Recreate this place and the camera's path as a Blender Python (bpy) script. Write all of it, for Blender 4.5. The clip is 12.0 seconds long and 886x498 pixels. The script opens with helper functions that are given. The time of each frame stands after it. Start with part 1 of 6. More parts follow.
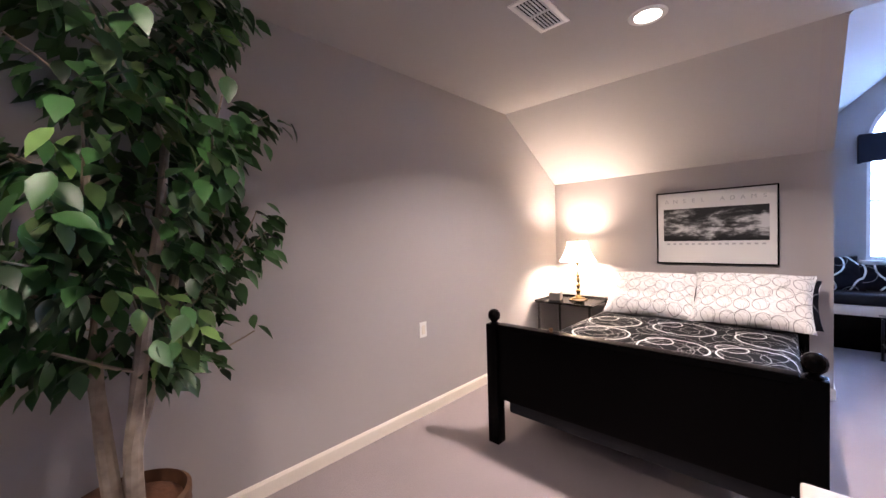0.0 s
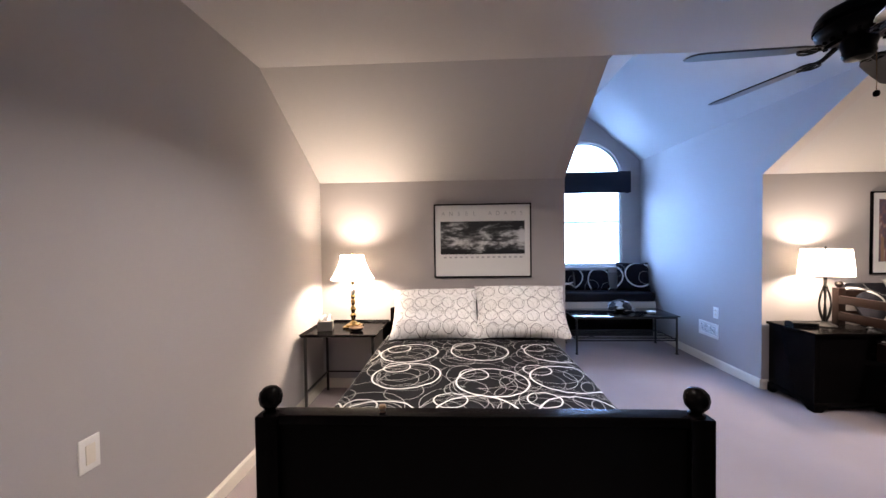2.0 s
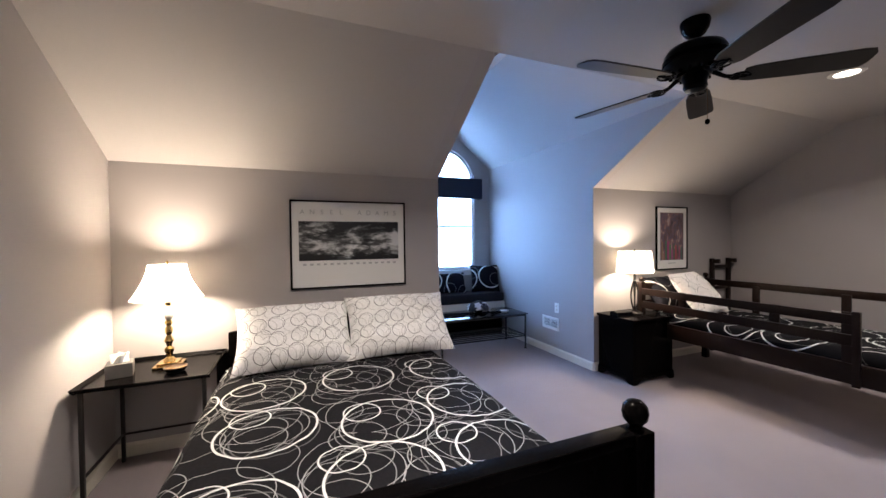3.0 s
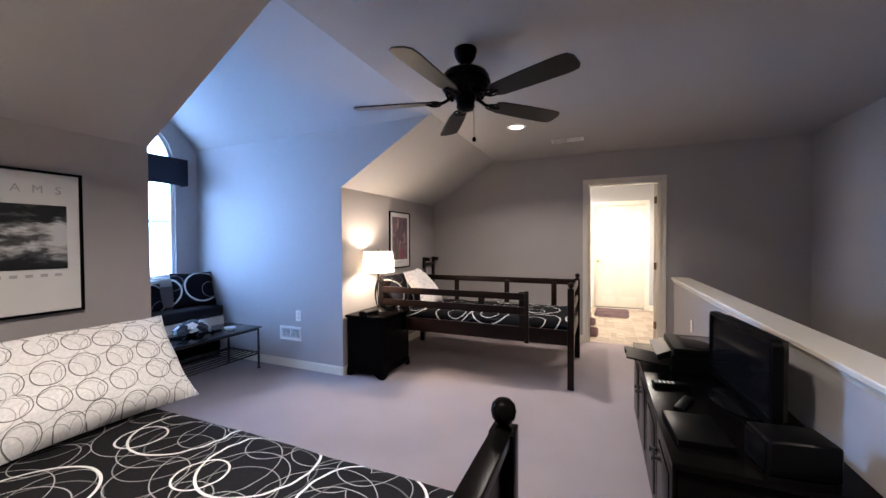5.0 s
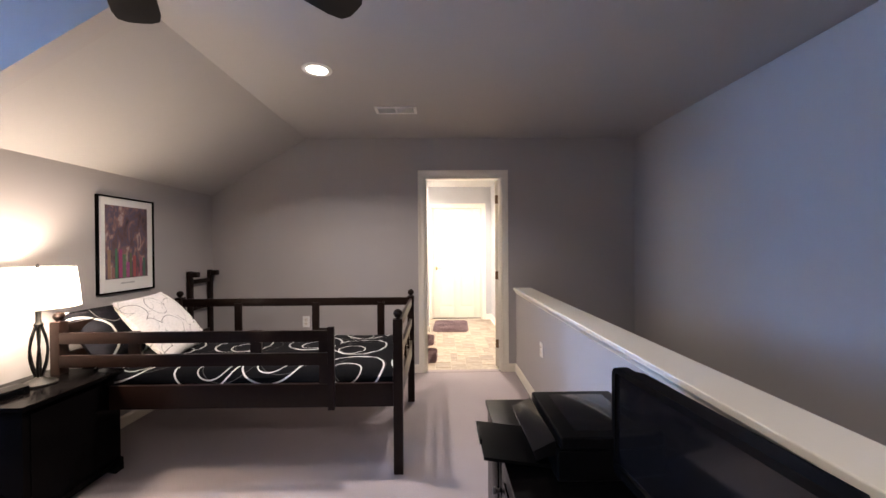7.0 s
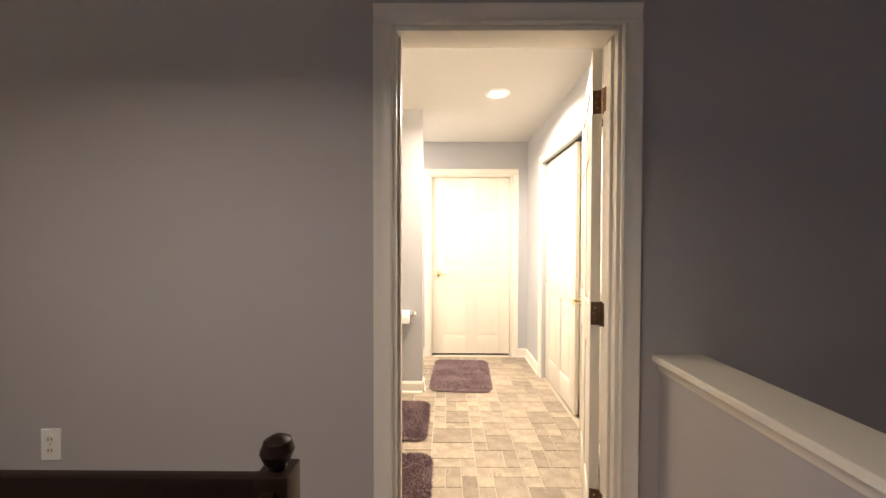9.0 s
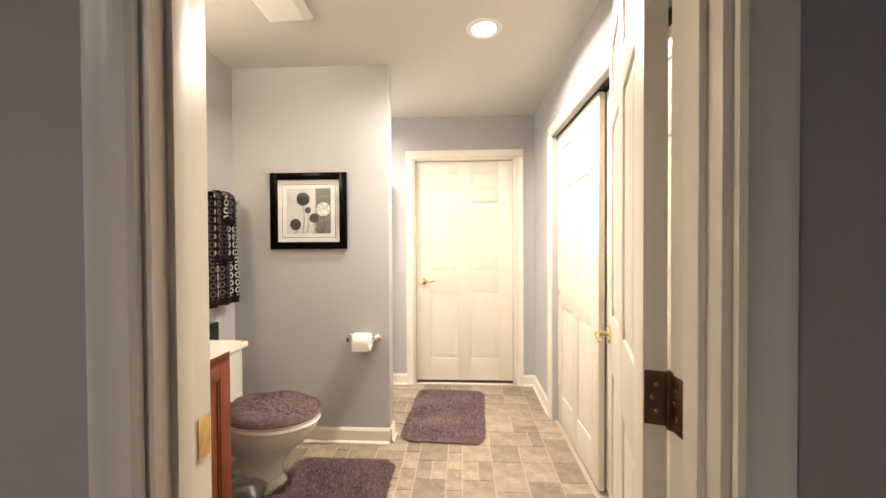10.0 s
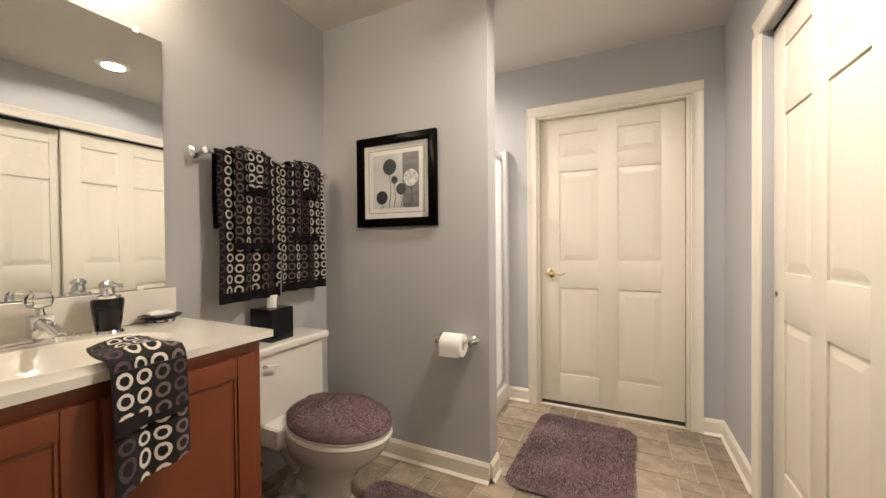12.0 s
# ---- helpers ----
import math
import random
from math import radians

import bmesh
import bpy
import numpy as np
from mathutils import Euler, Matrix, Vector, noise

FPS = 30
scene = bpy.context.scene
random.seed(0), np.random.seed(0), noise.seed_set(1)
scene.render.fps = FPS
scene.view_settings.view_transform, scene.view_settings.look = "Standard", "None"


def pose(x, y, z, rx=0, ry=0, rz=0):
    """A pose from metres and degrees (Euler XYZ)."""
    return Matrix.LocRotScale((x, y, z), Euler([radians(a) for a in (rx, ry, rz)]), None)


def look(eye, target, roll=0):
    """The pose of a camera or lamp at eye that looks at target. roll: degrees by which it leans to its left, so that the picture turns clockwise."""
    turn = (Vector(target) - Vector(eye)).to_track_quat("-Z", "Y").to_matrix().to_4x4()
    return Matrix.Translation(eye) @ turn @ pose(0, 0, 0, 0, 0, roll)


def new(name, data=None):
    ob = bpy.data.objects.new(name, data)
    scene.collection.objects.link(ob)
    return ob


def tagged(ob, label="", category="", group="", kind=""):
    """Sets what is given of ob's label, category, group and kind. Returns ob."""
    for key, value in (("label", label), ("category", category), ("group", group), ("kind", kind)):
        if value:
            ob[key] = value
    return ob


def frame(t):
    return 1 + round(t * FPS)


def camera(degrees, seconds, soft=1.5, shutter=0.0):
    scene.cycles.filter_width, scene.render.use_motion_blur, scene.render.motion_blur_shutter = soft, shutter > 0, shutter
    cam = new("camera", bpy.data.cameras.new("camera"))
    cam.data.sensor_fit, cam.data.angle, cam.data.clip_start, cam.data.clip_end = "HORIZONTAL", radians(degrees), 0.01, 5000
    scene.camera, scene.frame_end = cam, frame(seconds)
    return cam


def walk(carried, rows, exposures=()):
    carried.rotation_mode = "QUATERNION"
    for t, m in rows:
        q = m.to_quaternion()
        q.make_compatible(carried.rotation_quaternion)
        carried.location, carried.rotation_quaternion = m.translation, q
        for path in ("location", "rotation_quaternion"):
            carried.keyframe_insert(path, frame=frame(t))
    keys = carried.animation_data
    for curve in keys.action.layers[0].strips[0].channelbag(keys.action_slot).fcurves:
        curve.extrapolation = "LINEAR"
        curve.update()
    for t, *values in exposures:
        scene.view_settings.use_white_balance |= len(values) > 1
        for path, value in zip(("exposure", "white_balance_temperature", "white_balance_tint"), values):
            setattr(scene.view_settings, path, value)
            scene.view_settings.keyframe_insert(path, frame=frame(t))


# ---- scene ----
cam = camera(100.6, 12.0)

PATH = [
    (0, (1.351, -4.084, 1.301), (-0.098, -5.462, 1.239), -1.7),
    (0.5, (1.217, -4.284, 1.37), (-0.436, -5.407, 1.303), -1.1),
    (1, (1.115, -4.466, 1.365), (-0.719, -5.261, 1.305), -0.8),
    (1.5, (0.96, -4.665, 1.347), (-0.985, -5.129, 1.295), -0.8),
    (2, (0.692, -4.792, 1.335), (-1.306, -4.882, 1.286), -0.8),
    (2.5, (0.49, -4.89, 1.349), (-1.481, -4.553, 1.299), -0.8),
    (3, (0.29, -4.982, 1.331), (-1.566, -4.238, 1.294), -0.7),
    (5, (-0.26, -5.121, 1.321), (-1.046, -3.283, 1.281), -0.3),
    (5.5, (-0.277, -5.055, 1.363), (-0.791, -3.123, 1.307), -0.1),
    (6, (-0.185, -4.748, 1.392), (-0.522, -2.778, 1.335), -0.2),
    (6.5, (-0.194, -4.369, 1.346), (-0.303, -2.373, 1.305), -0.4),
    (7, (-0.257, -3.841, 1.318), (-0.233, -1.841, 1.304), -0.4),
    (9, (-0.215, -1.31, 1.28), (-0.229, 0.69, 1.242), 0.1),
    (9.5, (-0.08, -0.829, 1.268), (-0.104, 1.171, 1.231), -0.2),
    (10, (0.05, -0.499, 1.26), (-0.053, 1.498, 1.232), -0.3),
    (10.5, (0.145, -0.239, 1.207), (-0.186, 1.733, 1.171), -0.4),
    (11, (0.154, -0.055, 1.163), (-0.376, 1.874, 1.129), -0.4),
    (11.5, (0.154, 0.08, 1.152), (-0.558, 1.948, 1.12), -0.5),
    (12, (0.152, 0.147, 1.134), (-0.721, 1.946, 1.11), -0.5),
]
walk(cam, [(t, look(eye, target, roll)) for t, eye, target, roll in PATH], [(0, 0.5, 6600, 18), (0.5, 0.5, 6540, 16), (1.1, 0.22, 6500, 14), (1.8, 0, 6500, 12), (2.6, -0.2, 6500, 9), (3.2, -0.33, 6450, 7), (4.6, -0.1, 6450, 8), (5.2, 0.0, 6450, 8), (6, 0.22, 6450, 8), (7.2, 0.15, 6500, 9), (9, -0.22, 6950, 7), (9.5, -0.5, 6850, 6), (10, -0.66, 6700, 6), (10.5, -0.98, 6600, 6), (11.2, -1.28, 6580, 6), (12, -1.42, 6560, 6)])

# ---------------------------------------------------------------- light
world = bpy.data.worlds.new("world")
scene.world = world
world.use_nodes = True
wn = world.node_tree.nodes
sky = wn.new("ShaderNodeTexSky")
sky.sky_type, sky.sun_disc = "NISHITA", False
sky.sun_elevation, sky.sun_rotation = radians(40), radians(90)
world.node_tree.links.new(sky.outputs[0], wn["Background"].inputs[0])
wn["Background"].inputs[1].default_value = 0.1


def lamp(name, kind, m, watts, colour, size=0.1, size_y=None, spread=None):
    data = bpy.data.lights.new(name, kind)
    data.energy, data.color = watts, colour
    if kind == "AREA":
        data.shape, data.size = ("RECTANGLE", size) if size_y else ("DISK", size)
        if size_y:
            data.size_y = size_y
        if spread:
            data.spread = radians(spread)
    elif kind == "SUN":
        data.angle = radians(size)
    else:
        data.shadow_soft_size = size
    ob = new(name, data)
    ob.matrix_world = m
    return ob


WARM = (1.0, 0.80, 0.62)
CAN = (1.0, 0.87, 0.79)
DAY = (0.21, 0.45, 1.0)
lamp("sun", "SUN", look((6, 0, 5), (0, 0, 0)), 1.0, (1, 0.95, 0.88), 10)
lamp("window_daylight", "AREA", look((-4.875, -2.97, 1.82), (0, -2.97, 1.82)), 145, DAY, 1.06, 1.85)
# place, watts and beam of each recessed lamp
CANS = [(-0.86, -4.64, 2.445, 37, 132), (-1.02, -1.49, 2.445, 28, 140), (1.62, -4.35, 2.445, 14, 140), (0.17, 1.45, 2.385, 74, 160), (-1.02, 2.22, 2.385, 38, 160)]
for cx, cy, cz, w, beam in CANS:
    lamp("downlight_bulb", "AREA", pose(cx, cy, cz - 0.012), w, CAN, 0.12, None, beam)
lamp("bulb", "POINT", pose(-2.36, -5.695, 1.12), 74, WARM, 0.06)
lamp("bulb", "POINT", pose(-2.39, -1.86, 1.11), 48, WARM, 0.06)


# ---------------------------------------------------------------- materials
def material(name, colour, rough=0.6, metal=0.0, grain=60.0, vary=0.06, bump=0.1, spots=1.2, coat=0.0, mottle=None, detail=3.0, spec=0.5):
    """Paint, wood, cloth or metal: fine grain and broad unevenness over one base colour."""
    m = bpy.data.materials.new(name)
    m.use_nodes = True
    n, l = m.node_tree.nodes, m.node_tree.links
    b = n["Principled BSDF"]
    b.inputs["Roughness"].default_value, b.inputs["Metallic"].default_value = rough, metal
    b.inputs["Coat Weight"].default_value = coat
    b.inputs["Specular IOR Level"].default_value = spec
    co = n.new("ShaderNodeTexCoord")
    fine, broad = n.new("ShaderNodeTexNoise"), n.new("ShaderNodeTexNoise")
    fine.inputs["Scale"].default_value, fine.inputs["Detail"].default_value = grain, detail
    broad.inputs["Scale"].default_value, broad.inputs["Detail"].default_value = spots, 2.0
    for t in (fine, broad):
        l.new(co.outputs["Object"], t.inputs["Vector"])
    mix = n.new("ShaderNodeMix")
    mix.data_type = "RGBA"
    c2 = mottle or [min(1, c * (1 + 2 * vary)) for c in colour]
    mix.inputs[6].default_value = (*[c * (1 - vary) for c in colour], 1)
    mix.inputs[7].default_value = (*c2, 1)
    add = n.new("ShaderNodeMath")
    add.operation = "MULTIPLY_ADD"
    add.inputs[1].default_value = 0.5
    half = n.new("ShaderNodeMath")
    half.operation = "MULTIPLY"
    half.inputs[1].default_value = 0.5
    l.new(broad.outputs["Fac"], half.inputs[0])
    l.new(fine.outputs["Fac"], add.inputs[0])
    l.new(half.outputs[0], add.inputs[2])
    l.new(add.outputs[0], mix.inputs[0])
    l.new(mix.outputs[2], b.inputs["Base Color"])
    if bump:
        bp = n.new("ShaderNodeBump")
        bp.inputs["Strength"].default_value, bp.inputs["Distance"].default_value = bump, 0.004
        l.new(fine.outputs["Fac"], bp.inputs["Height"])
        l.new(bp.outputs[0], b.inputs["Normal"])
    return m


def glow(name, colour, strength):
    m = bpy.data.materials.new(name)
    m.use_nodes = True
    b = m.node_tree.nodes["Principled BSDF"]
    b.inputs["Base Color"].default_value = (0.8, 0.8, 0.8, 1)
    b.inputs["Emission Color"].default_value, b.inputs["Emission Strength"].default_value = (*colour, 1), strength
    return m


def shade_cloth(name, colour):
    m = bpy.data.materials.new(name)
    m.use_nodes = True
    n, l = m.node_tree.nodes, m.node_tree.links
    d, t, mix = n.new("ShaderNodeBsdfDiffuse"), n.new("ShaderNodeBsdfTranslucent"), n.new("ShaderNodeMixShader")
    d.inputs[0].default_value = t.inputs[0].default_value = (*colour, 1)
    mix.inputs[0].default_value = 0.74
    l.new(d.outputs[0], mix.inputs[1])
    l.new(t.outputs[0], mix.inputs[2])
    l.new(mix.outputs[0], n["Material Output"].inputs[0])
    return m


def glass(name, colour=(0.95, 0.97, 0.97), rough=0.0):
    m = bpy.data.materials.new(name)
    m.use_nodes = True
    b = m.node_tree.nodes["Principled BSDF"]
    b.inputs["Base Color"].default_value = (*colour, 1)
    b.inputs["Roughness"].default_value, b.inputs["Transmission Weight"].default_value = rough, 1.0
    b.inputs["IOR"].default_value = 1.45
    return m


def rings(name, ground, layers, rough=0.85):
    """Cloth printed with rings. layers: cell size, radius, line width (metres), jitter, shift, colour."""
    m = bpy.data.materials.new(name)
    m.use_nodes = True
    n, l = m.node_tree.nodes, m.node_tree.links
    b = n["Principled BSDF"]
    b.inputs["Roughness"].default_value = rough
    b.inputs["Sheen Weight"].default_value = 0.0
    b.inputs["Specular IOR Level"].default_value = 0.04
    uv = n.new("ShaderNodeUVMap")
    wob = n.new("ShaderNodeTexNoise")
    wob.inputs["Scale"].default_value, wob.inputs["Detail"].default_value = 90, 2
    l.new(uv.outputs[0], wob.inputs["Vector"])
    last = None
    for cell, r, w, jitter, shift, colour in layers:
        mp = n.new("ShaderNodeMapping")
        mp.inputs["Location"].default_value = (shift, shift * 0.61, 0)
        mp.inputs["Scale"].default_value = (1 / cell, 1 / cell, 1)
        v = n.new("ShaderNodeTexVoronoi")
        v.voronoi_dimensions = "2D"
        v.inputs["Scale"].default_value, v.inputs["Randomness"].default_value = 1.0, jitter
        l.new(uv.outputs[0], mp.inputs[0])
        l.new(mp.outputs[0], v.inputs["Vector"])
        sub, ab, less = (n.new("ShaderNodeMath") for _ in range(3))
        sub.operation, ab.operation, less.operation = "SUBTRACT", "ABSOLUTE", "LESS_THAN"
        sub.inputs[1].default_value, less.inputs[1].default_value = r / cell, w / cell / 2
        l.new(v.outputs["Distance"], sub.inputs[0])
        l.new(sub.outputs[0], ab.inputs[0])
        l.new(ab.outputs[0], less.inputs[0])
        mix = n.new("ShaderNodeMix")
        mix.data_type = "RGBA"
        mix.inputs[7].default_value = (*colour, 1)
        if last is None:
            mix.inputs[6].default_value = (*ground, 1)
        else:
            l.new(last.outputs[2], mix.inputs[6])
        l.new(less.outputs[0], mix.inputs[0])
        last = mix
    soft = n.new("ShaderNodeMix")
    soft.data_type, soft.blend_type = "RGBA", "MULTIPLY"
    soft.inputs[0].default_value = 0.5
    l.new(last.outputs[2], soft.inputs[6])
    l.new(wob.outputs["Fac"], soft.inputs[7])
    gain = n.new("ShaderNodeMix")
    gain.data_type, gain.blend_type = "RGBA", "ADD"
    gain.inputs[0].default_value = 0.25
    l.new(soft.outputs[2], gain.inputs[6])
    l.new(last.outputs[2], gain.inputs[7])
    l.new(gain.outputs[2], b.inputs["Base Color"])
    bp = n.new("ShaderNodeBump")
    bp.inputs["Strength"].default_value, bp.inputs["Distance"].default_value = 0.25, 0.004
    l.new(wob.outputs["Fac"], bp.inputs["Height"])
    l.new(bp.outputs[0], b.inputs["Normal"])
    return m


WALL = material("greige_wall_paint", (0.405, 0.380, 0.376), 0.75, grain=260, vary=0.03, bump=0.12, spots=0.7)
CEIL = material("greige_ceiling_paint", (0.42, 0.403, 0.397), 0.85, grain=200, vary=0.03, bump=0.15, spots=0.6)
BWALL = material("blue_grey_wall_paint", (0.44, 0.44, 0.45), 0.6, grain=260, vary=0.03, bump=0.12, spots=0.7)
BCEIL = material("bath_ceiling_paint", (0.56, 0.54, 0.51), 0.85, grain=200, vary=0.03, bump=0.15)
TRIM = material("cream_trim_paint", (0.76, 0.71, 0.62), 0.35, grain=90, vary=0.02, bump=0.04, spots=3)
DOORP = material("cream_door_paint", (0.74, 0.69, 0.59), 0.38, grain=120, vary=0.02, bump=0.05, spots=2)
CARPET = material("mauve_carpet", (0.31, 0.265, 0.272), 0.95, grain=420, vary=0.16, bump=0.9, spots=2.2)
BLACKWOOD = material("black_lacquered_wood", (0.0026, 0.0022, 0.0023), 0.20, grain=40, vary=0.25, bump=0.03, spots=4, spec=0.035)
ESPRESSO = material("espresso_wood", (0.0095, 0.0048, 0.0038), 0.34, grain=30, vary=0.3, bump=0.05, spots=5, spec=0.16)
BLACKPL = material("black_plastic", (0.0026, 0.0026, 0.003), 0.28, grain=200, vary=0.15, bump=0.04, spots=6, spec=0.06)
GLOSS = material("glossy_black", (0.005, 0.005, 0.006), 0.10, grain=20, vary=0.1, bump=0.0, spec=0.4)
IRON = material("dark_iron", (0.022, 0.020, 0.019), 0.42, 0.5, grain=150, vary=0.2, bump=0.1)
LEVER = material("pale_brass", (0.86, 0.72, 0.44), 0.14, 1.0, grain=60, vary=0.06, bump=0.02)
BRASS = material("polished_brass", (0.75, 0.52, 0.22), 0.18, 1.0, grain=60, vary=0.08, bump=0.02)
BRONZE = material("antique_bronze", (0.16, 0.10, 0.06), 0.35, 1.0, grain=90, vary=0.3, bump=0.05)
CHROME = material("chrome", (0.82, 0.82, 0.83), 0.08, 1.0, grain=30, vary=0.03, bump=0.0)
WHITEPL = material("white_plastic", (0.80, 0.79, 0.76), 0.4, grain=100, vary=0.02, bump=0.02)
DARKCLOTH = material("black_cloth", (0.014, 0.014, 0.018), 0.9, grain=300, vary=0.3, bump=0.4)
# near-black that puts the shade of gaps and recesses into the colour
RECESS_SHADE = material("painted_recess_shade", (0.01, 0.01, 0.01), 0.9, bump=0)


# ---------------------------------------------------------------- shape helpers
def add_box(bm, x0, y0, z0, x1, y1, z1, bevel=0.0, seg=2):
    t = bmesh.new()
    bmesh.ops.create_cube(t, size=1, matrix=Matrix.Translation(((x0 + x1) / 2, (y0 + y1) / 2, (z0 + z1) / 2)) @ Matrix.Diagonal((abs(x1 - x0), abs(y1 - y0), abs(z1 - z0), 1)))
    if bevel:
        bmesh.ops.bevel(t, geom=t.edges[:] + t.verts[:], offset=bevel, segments=seg, affect="EDGES", profile=0.6)
    join(bm, t)


def join(bm, other, m=None):
    me = bpy.data.meshes.new("tmp")
    other.to_mesh(me)
    other.free()
    if m is not None:
        me.transform(m)
    bm.from_mesh(me)
    bpy.data.meshes.remove(me)


def box(x0, y0, z0, x1, y1, z1, bevel=0.0, seg=2):
    bm = bmesh.new()
    add_box(bm, x0, y0, z0, x1, y1, z1, bevel, seg)
    return bm


def boxes(*dims, bevel=0.0):
    bm = bmesh.new()
    for d in dims:
        add_box(bm, *d, bevel=bevel)
    return bm


def add_prism(bm, poly, axis, a, b):
    """A polygon drawn in the two other axes, in order, drawn out along axis from a to b."""
    def at(p, s):
        return {"x": (s, p[0], p[1]), "y": (p[0], s, p[1]), "z": (p[0], p[1], s)}[axis]
    lo, hi = [bm.verts.new(at(p, a)) for p in poly], [bm.verts.new(at(p, b)) for p in poly]
    fs = [bm.faces.new(lo), bm.faces.new(hi)]
    k = len(poly)
    fs += [bm.faces.new((lo[i], lo[(i + 1) % k], hi[(i + 1) % k], hi[i])) for i in range(k)]
    bmesh.ops.recalc_face_normals(bm, faces=fs)


def prism(poly, axis, a, b):
    bm = bmesh.new()
    add_prism(bm, poly, axis, a, b)
    return bm


def lathe(profile, seg=28, m=None):
    """Turns (radius, height) pairs round z."""
    bm = bmesh.new()
    rows = []
    for r, z in profile:
        rows.append([bm.verts.new((r * math.cos(2 * math.pi * i / seg), r * math.sin(2 * math.pi * i / seg), z)) for i in range(seg)])
    for p, q in zip(rows, rows[1:]):
        for i in range(seg):
            bm.faces.new((p[i], p[(i + 1) % seg], q[(i + 1) % seg], q[i]))
    if profile[0][0] > 1e-4:
        bm.faces.new(rows[0][::-1])
    if profile[-1][0] > 1e-4:
        bm.faces.new(rows[-1])
    bmesh.ops.remove_doubles(bm, verts=bm.verts, dist=1e-5)
    bmesh.ops.recalc_face_normals(bm, faces=bm.faces)
    if m is not None:
        bm.transform(m)
    return bm


def tube(points, r, seg=8):
    """A round bar along a line of points."""
    bm = bmesh.new()
    pts = [Vector(p) for p in points]
    rows = []
    for i, p in enumerate(pts):
        d = (pts[min(i + 1, len(pts) - 1)] - pts[max(i - 1, 0)]).normalized()
        q = d.to_track_quat("Z", "Y")
        rad = r[i] if isinstance(r, (list, tuple)) else r
        rows.append([bm.verts.new(p + q @ Vector((rad * math.cos(2 * math.pi * k / seg), rad * math.sin(2 * math.pi * k / seg), 0))) for k in range(seg)])
    for a, b in zip(rows, rows[1:]):
        for k in range(seg):
            bm.faces.new((a[k], a[(k + 1) % seg], b[(k + 1) % seg], b[k]))
    bm.faces.new(rows[0][::-1])
    bm.faces.new(rows[-1])
    bmesh.ops.recalc_face_normals(bm, faces=bm.faces)
    return bm


def mesh_of(name, bm, mat, smooth=None):
    me = bpy.data.meshes.new(name)
    bm.to_mesh(me)
    bm.free()
    me.materials.append(mat)
    if smooth is not False:
        me.polygons.foreach_set("use_smooth", [True] * len(me.polygons))
        me.set_sharp_from_angle(angle=radians(smooth or 35))
    return me


def part(name, bm, mat, parent=None, label="", m=None, smooth=None):
    ob = new(name, mesh_of(name, bm, mat, smooth))
    if parent:
        ob.parent = parent
    if m is not None:
        ob.matrix_local = m
    return tagged(ob, label)


def thing(name, label, category, m, group="", kind=""):
    ob = new(name)
    ob.empty_display_size = 0.1
    ob.matrix_world = m
    return tagged(ob, label, category, group, kind)


def structure(name, bm, mat, label, category):
    return tagged(part(name, bm, mat, smooth=False), label, category, kind="structure")


# ---------------------------------------------------------------- the shell
XK, XR, YP, ZC, XC, ZK = -2.60, 1.80, -6.05, 2.445, -1.62, 1.862
D0, D1, XW, ZE, ZR = -3.862, -2.184, -4.74, 2.43, 3.16
T = 0.12
YM = (D0 + D1) / 2
structure("floor", boxes((XW - T, YP - T, -0.06, 0.68, 0.0, 0), (0.68, YP - T, -0.06, XR + T, -3.80, 0)), CARPET, "mauve-grey cut pile wall-to-wall carpet", "carpet")
gable = [(XK - T, 0), (XR + T, 0), (XR + T, ZC + T), (XC, ZC + T), (XK - T, ZK + 0.05)]
structure("wall_south", prism(gable, "y", YP - T, YP), WALL, "matt greige painted wall under a sloping ceiling", "wall")
w = bmesh.new()
add_prism(w, [(XK - T, 0), (-0.41, 0), (-0.41, ZC + T), (XC, ZC + T), (XK - T, ZK + 0.05)], "y", 0, 0.06)
add_box(w, -0.41, 0, 2.045, 0.41, 0.06, ZC + T)
add_box(w, 0.41, 0, -2.7, XR + T, 0.06, ZC + T)
structure("wall_north", w, WALL, "matt greige painted wall with a doorway", "wall")
structure("wall_west_1", box(XK - T, YP, 0, XK, D0 - 0.1, ZK), WALL, "low greige knee wall behind the bed", "wall")
structure("wall_west_2", box(XK - T, D1 + 0.1, 0, XK, 0, ZK), WALL, "low greige knee wall behind the nightstand", "wall")
structure("wall_east", box(XR, YP, -2.7, XR + T, 0, ZC + T), WALL, "tall greige stairwell wall", "wall")
side = [(XW, 0), (XK, 0), (XK, ZK), (XC, ZC), (XC, ZC + 0.02), (XW, ZC + 0.02)]
structure("wall_dormer_1", prism(side, "y", D0 - 0.1, D0), WALL, "greige dormer side wall", "wall")
structure("wall_dormer_2", prism(side, "y", D1, D1 + 0.1), WALL, "greige dormer side wall lit by daylight", "wall")
slope = [(XK, ZK), (XC, ZC), (XC, ZC + T), (XK - T, ZK + 0.05), (XK - T, ZK)]
c = bmesh.new()
add_prism(c, slope, "y", YP, D0 - 0.1)
add_prism(c, slope, "y", D1 + 0.1, 0)
add_box(c, XC, YP, ZC, XR, 0, ZC + T)
structure("ceiling", c, CEIL, "greige ceiling, flat with sloping sides", "ceiling")
c = bmesh.new()
for ya, yb in ((D0, D0 - 0.1), (D1, D1 + 0.1)):
    add_prism(c, [(ya, ZE), (YM, ZR), (YM, ZR + T), (yb, ZE + 0.06)], "x", XW - T, XC)
add_prism(c, [(D0, ZC + 0.005), (D1, ZC + 0.005), (YM, ZR + 0.1)], "x", XC, XC + 0.1)
structure("ceiling_dormer", c, CEIL, "greige gabled dormer ceiling", "ceiling")

